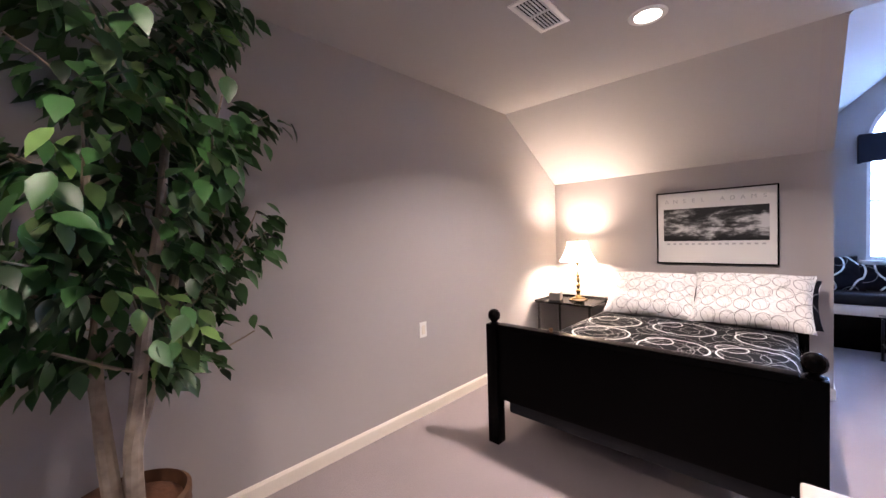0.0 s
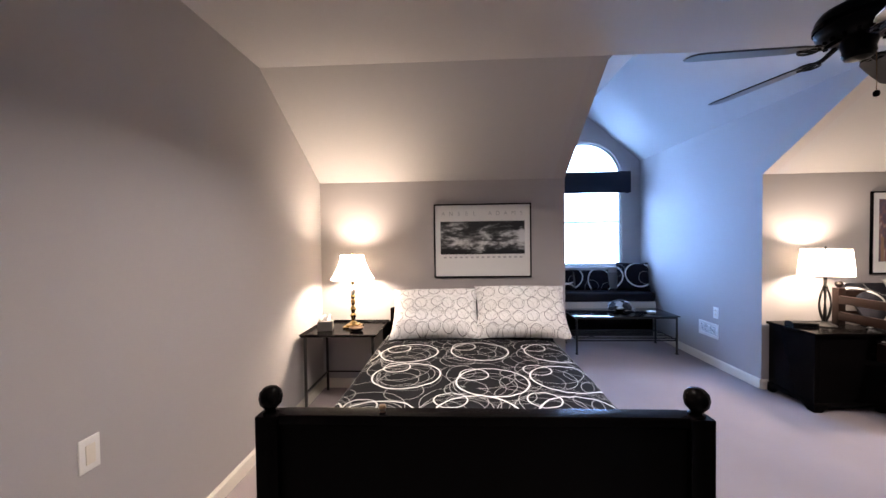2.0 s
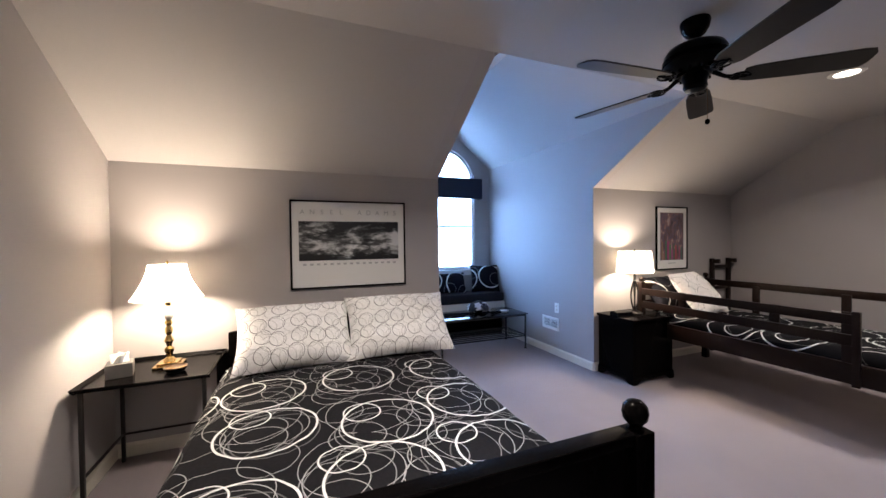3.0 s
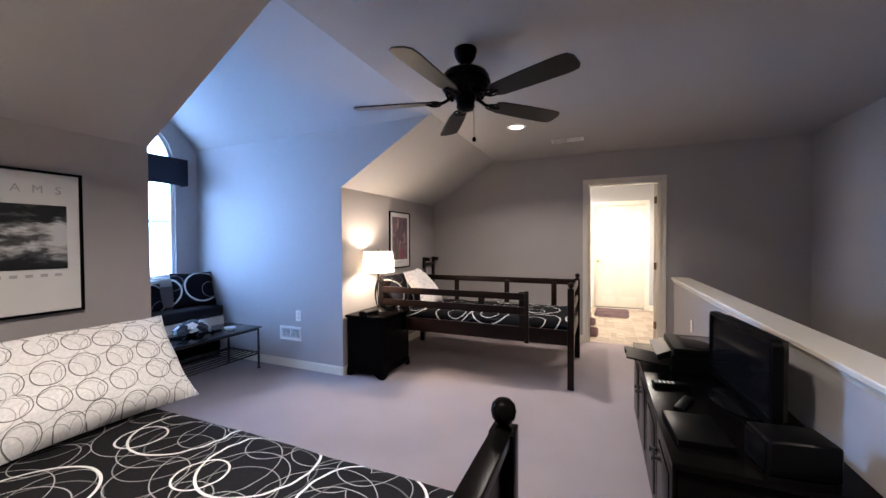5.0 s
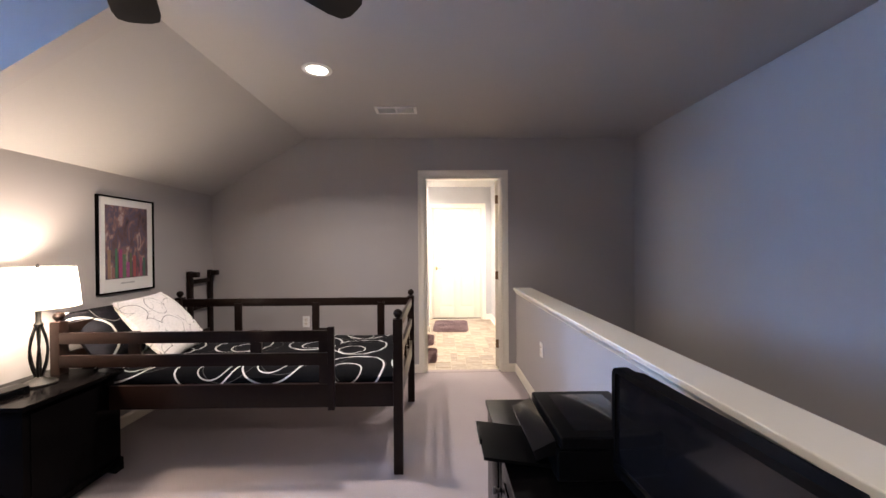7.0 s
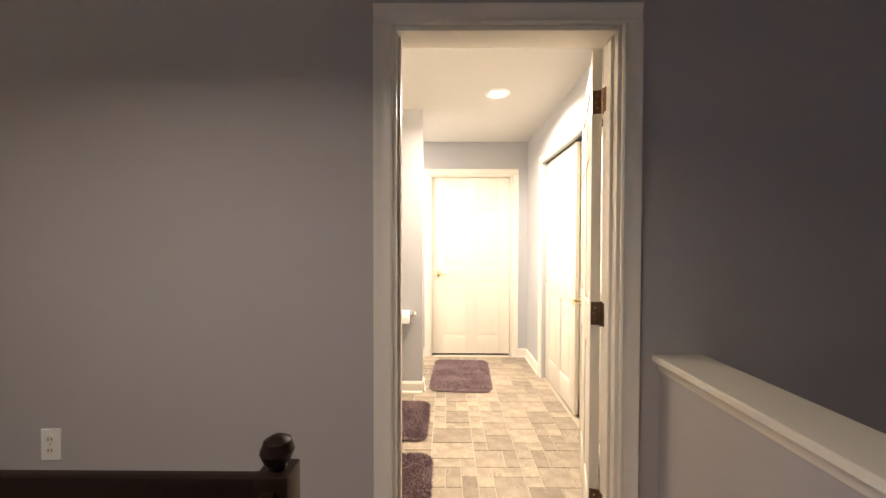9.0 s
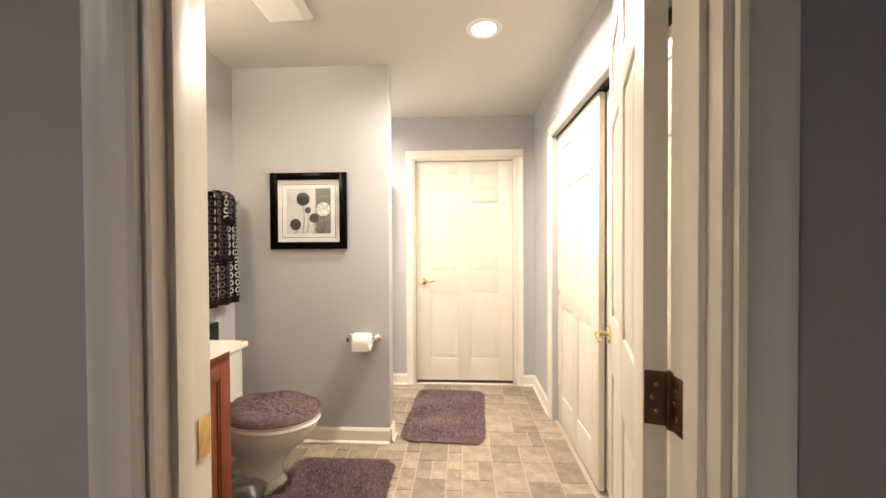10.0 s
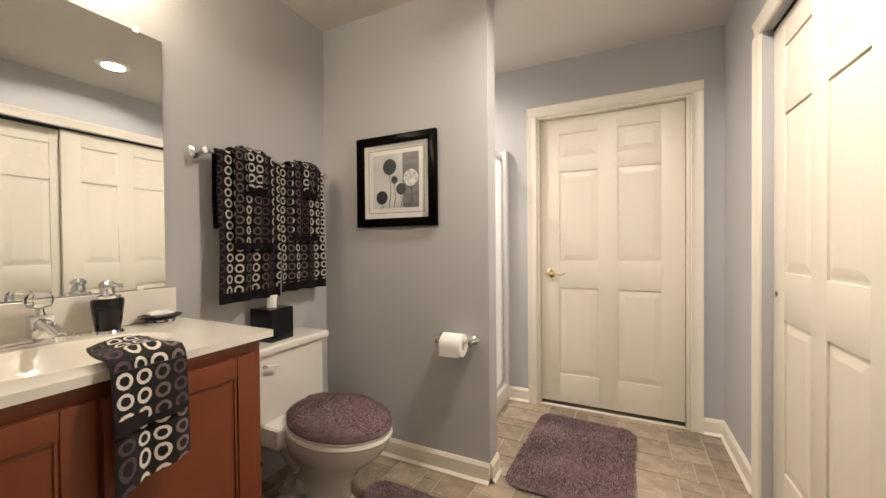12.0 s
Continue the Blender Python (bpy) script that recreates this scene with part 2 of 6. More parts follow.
# window wall with an arched opening
WY0, WY1, WZ0, WZS = -3.50, -2.44, 0.92, 2.19
WR = (WY1 - WY0) / 2
WYM = (WY0 + WY1) / 2


def arch(y0, y1, z0, zs, n=20):
    r, ym = (y1 - y0) / 2, (y0 + y1) / 2
    return [(y0, z0), (y1, z0)] + [(ym + r * math.cos(math.pi * i / n), zs + r * math.sin(math.pi * i / n)) for i in range(n + 1)]


def holed(outer, inner, x0, x1):
    """A slab between x0 and x1 in the shape outer, pierced by inner (points in y, z)."""
    bm = bmesh.new()
    edges = []
    for loop in (outer, inner):
        vs = [bm.verts.new((x0, *p)) for p in loop]
        edges += [bm.edges.new((vs[i], vs[(i + 1) % len(vs)])) for i in range(len(vs))]
    bmesh.ops.triangle_fill(bm, use_beauty=True, use_dissolve=False, edges=edges)
    ext = bmesh.ops.extrude_face_region(bm, geom=bm.faces[:])
    for v in [g for g in ext["geom"] if isinstance(g, bmesh.types.BMVert)]:
        v.co.x = x1
    bmesh.ops.recalc_face_normals(bm, faces=bm.faces)
    return bm


structure("wall_window", holed([(D0 - 0.1, 0), (D1 + 0.1, 0), (D1 + 0.1, ZE), (YM, ZR + 0.08), (D0 - 0.1, ZE)], arch(WY0, WY1, WZ0, WZS), XW - T, XW), WALL, "greige gable wall round an arched window", "wall")

# bathroom shell
BX0, BX1, BY1, BZ = -1.415, 0.69, 2.772, 2.385
structure("floor_bath", box(BX0 - T, 0.0, -0.06, 1.5, BY1 + T, -0.004), material("tile_grout", (0.46, 0.40, 0.32), 0.8, grain=200, vary=0.1), "beige grout bed of a tiled bathroom floor", "floor")
w = boxes((BX0 - T, 0.06, 0, -0.41, T, BZ + T), (-0.41, 0.06, 2.045, 0.41, T, BZ + T), (0.41, 0.06, 0, 1.5, T, BZ + T))
structure("wall_bath_south", w, BWALL, "blue-grey painted bathroom wall with a doorway", "wall")
structure("wall_bath_west", box(BX0 - T, T, 0, BX0, BY1 + T, BZ + T), BWALL, "blue-grey painted wall behind vanity and toilet", "wall")
structure("wall_bath_north", boxes((BX0, BY1, 0, -0.382, BY1 + T, BZ), (-0.382, BY1, 2.02, 0.522, BY1 + T, BZ), (0.522, BY1, 0, 1.5, BY1 + T, BZ)), BWALL, "blue-grey painted end wall round a door", "wall")
structure("wall_bath_east", boxes((BX1, T, 0, BX1 + T, 0.62, BZ), (BX1, 0.62, 2.02, BX1 + T, 2.145, BZ), (BX1, 2.145, 0, BX1 + T, BY1, BZ)), BWALL, "blue-grey painted wall round a closet", "wall")
structure("wall_closet", boxes((1.40, T, 0, 1.5, BY1, BZ)), BWALL, "plain closet back wall", "wall")
structure("wall_partition", box(BX0, 1.795, 0, -0.41, 1.905, BZ, 0.0), BWALL, "blue-grey partition wall beside the toilet", "wall")
structure("ceiling_bath", box(BX0, T, BZ, 1.5, BY1, BZ + T), BCEIL, "pale matt bathroom ceiling", "ceiling")
# unseen panel added behind the end door so its gaps stay dark
structure("wall_bath_backing", box(-0.6, BY1 + 0.14, 0, 0.7, BY1 + 0.24, 2.4), BWALL, "unseen added panel sealing the doorway behind the closed door", "wall")

# half wall and its cap
structure("half_wall", box(0.55, -4.03, 0, 0.68, 0, 0.840), WALL, "greige half wall along the stairs", "wall")
structure("stairwell_wall", box(0.56, -3.80, -2.7, 0.68, 0, -0.06), WALL, "plain wall beside the stairs", "wall")
structure("stairwell_floor", box(0.56, -3.9, -2.76, XR + T, 0.06, -2.7), CARPET, "mauve carpet at the foot of the stairs", "floor")
structure("stairwell_wall_2", box(0.68, -3.90, -2.7, XR, -3.80, -0.06), WALL, "plain wall under the landing", "wall")
cap = structure("half_wall_cap", box(0.52, -4.075, 0.857, 0.705, 0, 0.882, 0.006, 3), TRIM, "cream painted wooden cap on the half wall", "trim")
part("moulding", prism([(0.528, 0.856), (0.697, 0.856), (0.687, 0.840), (0.684, 0.822), (0.546, 0.822), (0.541, 0.840)], "y", -4.05, -0.001), TRIM, cap)
stairs = thing("staircase", "mauve carpeted stairs going down beside the half wall", "stairs", pose(1.24, -3.80, 0), kind="structure")
for i in range(13):
    part("step", box(-0.558, i * 0.285, -0.40 - 0.19 * i, 0.558, i * 0.285 + 0.30, -0.19 * (i + 1), 0.012), CARPET, stairs)

# skirting


def skirting(name, x0, y0, x1, y1, h=0.085, t=0.014, mat=TRIM):
    """Along a wall from (x0, y0) to (x1, y1), standing out to the left of that way."""
    d = Vector((x1 - x0, y1 - y0, 0))
    poly = [(0, 0), (t, 0), (t, h - 0.016), (t * 0.6, h - 0.006), (t * 0.35, h), (0, h)]
    bm = prism(poly, "x", 0, d.length)
    m = Matrix.Translation((x0, y0, 0.001)) @ Matrix.Rotation(math.atan2(d.y, d.x), 4, "Z")
    bm.transform(m)
    return structure(name, bm, mat, "cream painted baseboard", "baseboard")


for a in ((XR, YP, XK, YP), (XK, YP, XK, D0), (XK, D0, XW, D0), (XW, D1, XK, D1), (XK, D1, XK, 0), (XK, 0, -0.47, 0), (0.47, 0, 0.55, 0), (0.55, 0, 0.55, -4.03), (0.55, -4.03, 0.68, -4.03), (XR, -3.8, XR, YP)):
    # the room lies to the left of each run when walked in reverse
    skirting("baseboard", a[2], a[3], a[0], a[1])
for a in ((-0.41, 1.795, BX0, 1.795), (-0.41, 1.905, -0.41, 1.795), (-0.447, BY1, -0.60, BY1), (BX1, BY1, 0.588, BY1), (BX1, 2.21, BX1, BY1)):
    skirting("baseboard", *a, h=0.095)
    skirting("shoe_moulding", *a, h=0.022, t=0.026)

# window


win = thing("window_1", "white arched window with overexposed daylight and a closed blind", "window", pose(XW, WYM, WZ0), kind="structure")
off = pose(-XW, -WYM, -WZ0)


def win_part(name, bm, mat, label="", parent=win):
    bm.transform(off)
    return part(name, bm, mat, parent, label)


BLUEWHITE = material("white_window_paint", (0.8, 0.8, 0.8), 0.4, grain=80, vary=0.02, bump=0.03)
win_part("window_frame", holed(arch(WY0 + 0.001, WY1 - 0.001, WZ0 + 0.001, WZS), arch(WY0 + 0.035, WY1 - 0.035, WZ0 + 0.04, WZS), XW - 0.09, XW - 0.03), BLUEWHITE)
win_part("transom", box(XW - 0.08, WY0 + 0.035, WZS - 0.02, XW - 0.04, WY1 - 0.035, WZS + 0.02, 0.004), BLUEWHITE)
win_part("window_sill", box(XW - 0.03, WY0 - 0.05, WZ0 - 0.03, XW + 0.06, WY1 + 0.05, WZ0 - 0.002, 0.006), BLUEWHITE)
win_part("apron", box(XW + 0.001, WY0 - 0.03, WZ0 - 0.09, XW + 0.015, WY1 + 0.03, WZ0 - 0.031, 0.003), BLUEWHITE)
PANE = glass("window_glass")
for z0, z1 in ((WZ0 + 0.04, 1.55), (1.58, WZS - 0.02)):
    p = win_part("pane", box(XW - 0.066, WY0 + 0.035, z0, XW - 0.062, WY1 - 0.035, z1), PANE)
    p.visible_shadow = False
win_part("meeting_rail", box(XW - 0.075, WY0 + 0.035, 1.55, XW - 0.05, WY1 - 0.035, 1.58, 0.003), BLUEWHITE)
p = win_part("pane", prism([q for q in arch(WY0 + 0.035, WY1 - 0.035, WZS + 0.02, WZS + 0.02)], "x", XW - 0.066, XW - 0.062), PANE)
p.visible_shadow = False
SLAT = shade_cloth("white_blind_slat", (0.85, 0.86, 0.88))
slat_me = mesh_of("slat", box(-0.012, -WR + 0.05, -0.001, 0.012, WR - 0.05, 0.001), SLAT, False)
for i in range(34):
    s = new("slat", slat_me)
    s.parent = win
    s.matrix_local = pose(-0.02, 0, 0.05 + i * 0.036, 0, 12, 0)
structure("backdrop", box(-5.62, -6.5, -1.5, -5.6, 0.5, 5.5), glow("overcast_daylight", (0.72, 0.87, 1.0), 6.0), "bright overcast daylight outside the window", "backdrop")


# ---------------------------------------------------------------- doors and casings
def casing(name, x0, x1, top, m, label, width=0.066, reach=0.018):
    """A moulded casing round an opening x0..x1 under top, lying on the plane y = 0 and standing out to -y."""
    root = thing(name, label, "door casing", m, kind="structure")
    w = width
    prof = [(0, 0), (w, 0), (w, -reach), (w - 0.012, -reach), (w - 0.020, -reach + 0.005), (0.016, -reach + 0.008), (0.008, -reach + 0.004), (0, -reach + 0.008)]
    for s, xx in ((-1, x0), (1, x1)):
        part("side_casing", prism([(xx + s * p, q) for p, q in prof], "z", 0.001, top), TRIM, root)
    part("head_casing", prism([(q, top + p) for p, q in prof], "x", x0 - w, x1 + w), TRIM, root)
    return root


def leaf(name, label, w, h, m, kind="structure", thick=0.036):
    """A six-panel door leaf: x 0..w, front face at y = 0, back at y = thick."""
    root = thing(name, label, "door", m, kind=kind)
    st, mid = 0.115 * w / 0.8, 0.11 * w / 0.8
    rows = [(0.20, 0.81), (1.00, 1.625), (1.725, 1.89)]
    rows = [(a * h / 2.0, b * h / 2.0) for a, b in rows]
    cols = [(st, w / 2 - mid / 2), (w / 2 + mid / 2, w - st)]
    b = boxes((0, 0, 0, st, thick, h), (w - st, 0, 0, w, thick, h), (w / 2 - mid / 2, 0.0003, 0.002, w / 2 + mid / 2, thick - 0.0003, h - 0.002), bevel=0.0015)
    zs = [0] + [z for r in rows for z in r] + [h]
    for za, zb in zip(zs[0::2], zs[1::2]):
        add_box(b, st, 0.0004, za + 0.0005, w - st, thick - 0.0004, zb, bevel=0.0015)
    add_box(b, st, 0.0078, 0.05, w - st, thick - 0.0078, h - 0.05)
    part("leaf", b, DOORP, root)
    for xa, xb in cols:
        for za, zb in rows:
            p = bmesh.new()
            for ys, d in ((0.0074, -1), (thick - 0.0074, 1)):
                o, i1, i2 = 0.003, 0.012, 0.042
                rings_ = []
                for inset, y in ((o, ys), (i1, ys + d * 0.001), (i2, ys + d * 0.0060)):
                    rings_.append([p.verts.new((x, y, z)) for x, z in ((xa + inset, za + inset), (xb - inset, za + inset), (xb - inset, zb - inset), (xa + inset, zb - inset))])
                for r0, r1 in zip(rings_, rings_[1:]):
                    for k in range(4):
                        p.faces.new((r0[k], r0[(k + 1) % 4], r1[(k + 1) % 4], r1[k]))
                p.faces.new(rings_[-1])
            bmesh.ops.recalc_face_normals(p, faces=p.faces)
            part("panel", p, DOORP, root, smooth=False)
    return root


def lever(root, x, z, y, out, toward, mat=LEVER):
    """A lever handle on the face at y, standing out by out's sign, its lever pointing toward +x or -x."""
    h = part("door_handle", lathe([(0.0, 0), (0.031, 0), (0.032, 0.006), (0.024, 0.011), (0.011, 0.013), (0.010, 0.045), (0.0, 0.046)], 20, pose(x, y, z, 90 if out < 0 else -90)), mat, root, "polished brass lever handle")
    yo = y + out * 0.042
    part("lever", tube([(x, yo, z), (x + toward * 0.02, yo + out * 0.005, z + 0.003), (x + toward * 0.045, yo + out * 0.002, z - 0.006), (x + toward * 0.07, yo, z - 0.009), (x + toward * 0.092, yo - out * 0.003, z - 0.001), (x + toward * 0.105, yo - out * 0.005, z + 0.004)], [0.0085, 0.0075, 0.006, 0.0055, 0.006, 0.0045], 10), mat, h)


# doorway between bedroom and bathroom
jamb = thing("door_frame", "cream painted wooden door frame with brass strike plate", "door frame", pose(0, 0, 0), kind="structure")
for s in (-1, 1):
    x = s * 0.409
    part("jamb", box(min(x, x - s * 0.019), 0.001, 0.001, max(x, x - s * 0.019), T - 0.001, 2.044, 0.002), TRIM, jamb)
    part("stop", box(min(x - s * 0.0195, x - s * 0.031), 0.030, 0.001, max(x - s * 0.0195, x - s * 0.031), 0.065, 2.02, 0.002), TRIM, jamb)
part("head_jamb", box(-0.389, 0.001, 2.025, 0.389, T - 0.001, 2.044, 0.002), TRIM, jamb)
part("strike_plate", box(-0.3895, 0.085, 0.90, -0.3865, 0.112, 0.97, 0.001), BRASS, jamb)
casing("door_casing_1", -0.403, 0.403, 2.043, pose(0, -0.001, 0), "cream moulded casing round the bedroom side of the doorway")
casing("door_casing_2", -0.403, 0.403, 2.043, pose(0, T + 0.001, 0, 0, 0, 180), "cream moulded casing round the bathroom side of the doorway")
d1 = leaf("door_1", "cream six-panel door standing open into the bathroom", 0.76, 2.01, pose(0.388, T + 0.004, 0.012, 0, 0, 72.5))
lever(d1, 0.70, 0.93, 0.036, 1, -1)
lever(d1, 0.70, 0.93, 0.0, -1, -1)
for z in (0.25, 0.99, 1.81):
    hg = part("hinge", lathe([(0, -0.048), (0.0065, -0.048), (0.0065, 0.048), (0, 0.048)], 12, pose(-0.006, -0.004, z)), BRONZE, d1, "antique bronze butt hinge")
    part("hinge_plate", box(-0.0025, 0.001, z - 0.045, -0.0002, 0.034, z + 0.045, 0.0005), BRONZE, hg)
    jp = part("hinge_plate", box(0.3862, 0.080, z - 0.033, 0.3892, T - 0.002, z + 0.057, 0.0005), BRONZE, jamb, "antique bronze hinge leaf")
    for zz, yy in ((-0.022, 0.016), (0.0, 0.022), (0.022, 0.016)):
        part("screw", lathe([(0, 0), (0.004, 0), (0.003, 0.001), (0, 0.0012)], 10, pose(-0.0026, yy, z + zz, 0, -90)), BRASS, hg)
        part("screw", lathe([(0, 0), (0.004, 0), (0.003, 0.001), (0, 0.0012)], 10, pose(0.3861, 0.080 + yy, z + 0.012 + zz, 0, -90)), BRASS, jp)

# closed door at the end of the bathroom
casing("door_casing_3", -0.381, 0.522, 2.018, pose(0, BY1 - 0.001, 0), "cream moulded casing round the end door")
jamb2 = thing("door_frame", "cream painted frame of the end door", "door frame", pose(0, BY1, 0), kind="structure")
for a, b in ((-0.381, -0.365), (0.506, 0.521)):
    part("jamb", box(a, 0.001, 0.0, b, T - 0.001, 2.019, 0.002), TRIM, jamb2)
part("head_jamb", box(-0.365, 0.001, 2.003, 0.506, T - 0.001, 2.019, 0.002), TRIM, jamb2)
part("threshold", box(-0.365, 0.012, -0.003, 0.506, 0.042, 0.005, 0.002), TRIM, jamb2)
d2 = leaf("door_2", "closed cream six-panel door with a brass lever", 0.865, 1.975, pose(-0.362, BY1 + 0.045, 0.026))
lever(d2, 0.065, 0.90, 0.0, -1, 1)

# sliding closet doors
casing("closet_casing", -2.145, -0.62, 2.018, pose(BX1 - 0.001, 0, 0, 0, 0, -90), "cream moulded casing round the closet")
c1 = leaf("closet_door_1", "cream six-panel sliding closet door, closed", 0.78, 1.985, pose(BX1 + 0.036, 2.14, 0.02, 0, 0, -90), thick=0.03)
c2 = leaf("closet_door_2", "cream six-panel sliding closet door behind the first", 0.80, 1.985, pose(BX1 + 0.076, 1.425, 0.02, 0, 0, -90), thick=0.03)
part("finger_pull", lathe([(0, 0), (0.010, 0), (0.012, 0.002), (0.0, 0.003)], 14, pose(0.045, -0.003, 0.90, 90)), BRONZE, c1)
# track coloured near-black for the shade above the closet doors
structure("closet_track", box(BX1 + 0.034, 0.63, 2.008, BX1 + T, 2.14, 2.019), RECESS_SHADE, "overhead closet track, near-black for the shade in the head gap", "trim")


# ---------------------------------------------------------------- ceiling fittings
def downlight(x, y, z):
    r = thing("downlight", "white recessed ceiling downlight, switched on", "ceiling light", pose(x, y, z), "recessed downlights")
    part("trim_ring", lathe([(0.062, 0.0), (0.066, -0.006), (0.088, -0.006), (0.094, -0.001), (0.094, 0.0)], 36), WHITEPL, r)
    part("lens", lathe([(0.0, -0.003), (0.062, -0.003), (0.062, 0.0), (0, 0.0)], 32), glow("lit_bulb", (1.0, 0.93, 0.82), 14), r, "glowing bulb lens")


for cx, cy, cz, w, beam in CANS:
    downlight(cx, cy, cz)


def register(x, y, z, w, d, mat=WHITEPL):
    r = thing("ceiling_vent", "white louvred ceiling air register", "air vent", pose(x, y, z), "ceiling vents")
    # dark sheet stands in for the shaded duct behind the louvres
    part("backing", box(-w / 2 + 0.02, -d / 2 + 0.02, -0.002, w / 2 - 0.02, d / 2 - 0.02, -0.0005), RECESS_SHADE, r)
    fr = boxes((-w / 2, -d / 2, -0.008, w / 2, -d / 2 + 0.025, 0), (-w / 2, d / 2 - 0.025, -0.008, w / 2, d / 2, 0), (-w / 2, -d / 2 + 0.025, -0.008, -w / 2 + 0.025, d / 2 - 0.025, 0), (w / 2 - 0.025, -d / 2 + 0.025, -0.008, w / 2, d / 2 - 0.025, 0), (-0.008, -d / 2 + 0.025, -0.0075, 0.008, d / 2 - 0.025, 0), bevel=0.002)
    part("frame", fr, mat, r)
    n = 7
    for i in range(n):
        yy = -d / 2 + 0.03 + (d - 0.06) * i / (n - 1)
        for a, b in ((-w / 2 + 0.026, -0.009), (0.009, w / 2 - 0.026)):
            s = box(a, -0.0042, -0.0007, b, 0.0042, 0.0007)
            part("slat", s, mat, r, m=pose(0, yy, -0.007, 60))


register(-0.42, -5.03, ZC, 0.34, 0.17)
register(-0.60, -0.80, ZC, 0.34, 0.15)

# ceiling fan
fan = thing("ceiling_fan", "black five-blade ceiling fan with a short rod, at rest", "ceiling fan", pose(-0.99, -3.065, ZC))
part("canopy", lathe([(0.0, 0), (0.066, 0), (0.068, -0.012), (0.062, -0.04), (0.045, -0.07), (0.022, -0.085), (0.0, -0.086)]), BLACKWOOD, fan)
part("rod", lathe([(0.013, -0.045), (0.013, -0.12)], 14), BLACKPL, fan)
part("motor_housing", lathe([(0.0, -0.108), (0.022, -0.108), (0.03, -0.114), (0.085, -0.122), (0.125, -0.142), (0.140, -0.168), (0.142, -0.205), (0.138, -0.232), (0.118, -0.256), (0.085, -0.268), (0.0, -0.272)]), BLACKPL, fan)
part("band", lathe([(0.1405, -0.186), (0.146, -0.190), (0.146, -0.210), (0.1405, -0.214)], 40), BLACKWOOD, fan)
part("switch_cup", lathe([(0.0, -0.271), (0.058, -0.271), (0.060, -0.29), (0.052, -0.315), (0.055, -0.335), (0.045, -0.352), (0.02, -0.360), (0.0, -0.361)]), BLACKPL, fan)
for i in range(16):
    a = 2 * math.pi * i / 16
    part("vent_rib", box(0.102, -0.006, -0.272, 0.118, 0.006, -0.258, 0.002), BLACKWOOD, fan, m=pose(0, 0, 0, 0, 0, math.degrees(a)))
BLADE = material("black_fan_blade", (0.010, 0.009, 0.009), 0.30, grain=25, vary=0.3, bump=0.05, spots=7, spec=0.45)
for i in range(5):
    rot = pose(0, 0, 0, 0, 0, 49 + 72 * i)
    arm = part("blade_arm", tube([(0.075, 0, -0.268), (0.13, 0, -0.30), (0.19, 0, -0.308), (0.235, 0, -0.305)], [0.012, 0.010, 0.009, 0.008], 8), BLACKPL, fan, m=rot)
    for s in (-1, 1):
        part("scroll", tube([(0.15 + 0.036 * (1 - math.cos(k / 9 * math.pi * 2)), s * 0.026 * math.sin(k / 9 * math.pi * 2) + s * 0.014, -0.306) for k in range(10)], 0.005, 6), BLACKPL, arm)
    bl = bmesh.new()
    out = [(0.20, -0.045), (0.24, -0.058), (0.40, -0.066), (0.62, -0.070), (0.668, -0.062), (0.686, -0.035), (0.688, 0), (0.686, 0.035), (0.668, 0.062), (0.62, 0.070), (0.40, 0.066), (0.24, 0.058), (0.20, 0.045)]
    add_prism(bl, out, "z", -0.004, 0.004)
    bmesh.ops.bevel(bl, geom=[e for e in bl.edges if len(e.link_faces) == 2 and abs(e.calc_face_angle(0)) > 1.2], offset=0.0015, segments=1, affect="EDGES")
    part("blade", bl, BLADE, fan, m=rot @ pose(0, 0, -0.300, -12))
ch = part("pull_chain", tube([(0.04, 0.03, -0.345), (0.042, 0.03, -0.43), (0.042, 0.03, -0.51)], 0.0016, 6), BRONZE, fan)
part("chain_ball", lathe([(0, -0.015), (0.009, -0.011), (0.012, 0), (0.009, 0.011), (0, 0.015)], 14, pose(0.042, 0.03, -0.52)), BLACKWOOD, ch)


# ---------------------------------------------------------------- wall fittings
def plate(name, label, m, kind_):
    """A switch or socket plate lying on y = 0, standing out to -y."""
    r = thing(name, label, "wall plate", m)
    part("plate", box(-0.036, -0.006, -0.057, 0.036, 0, 0.057, 0.004, 3), WHITEPL, r)
    if kind_ == "socket":
        for z in (-0.02, 0.02):
            s = part("socket", lathe([(0, 0), (0.0165, 0), (0.0165, 0.002), (0, 0.002)], 20, pose(0, -0.006, z, 90)), TRIM, r)
            for x in (-0.006, 0.006):
                # slots are dark blocks on the face, painted as shaded holes
                part("slot", box(x - 0.0012, -0.0088, z - 0.004, x + 0.0012, -0.0079, z + 0.006), RECESS_SHADE, s)
    else:
        part("rocker", box(-0.016, -0.010, -0.033, 0.016, -0.006, 0.033, 0.002), TRIM, r)
    part("screw", lathe([(0, 0), (0.003, 0), (0, 0.001)], 10, pose(0, -0.006, 0, 90)), CHROME, r)
    return r


plate("cover_plate", "white blank cover plate on the greige wall", pose(-0.475, YP, 0.632, 0, 0, 180), "switch")
plate("outlet", "white wall socket above the return vent", pose(-3.165, D1, 0.553, 0, 0, 0), "socket")
plate("outlet", "white wall socket on the half wall", pose(0.55, -0.955, 0.497, 0, 0, -90), "socket")
plate("outlet", "white wall socket behind the low loft bed", pose(-1.64, 0, 0.545), "socket")
rv = thing("wall_vent", "white return air grille low on the dormer wall", "air vent", pose(-3.275, D1, 0.360))
# thin dark sheet painted as the shaded space behind the grille
part("backing", box(-0.125, -0.002, -0.05, 0.125, -0.0005, 0.05), RECESS_SHADE, rv)
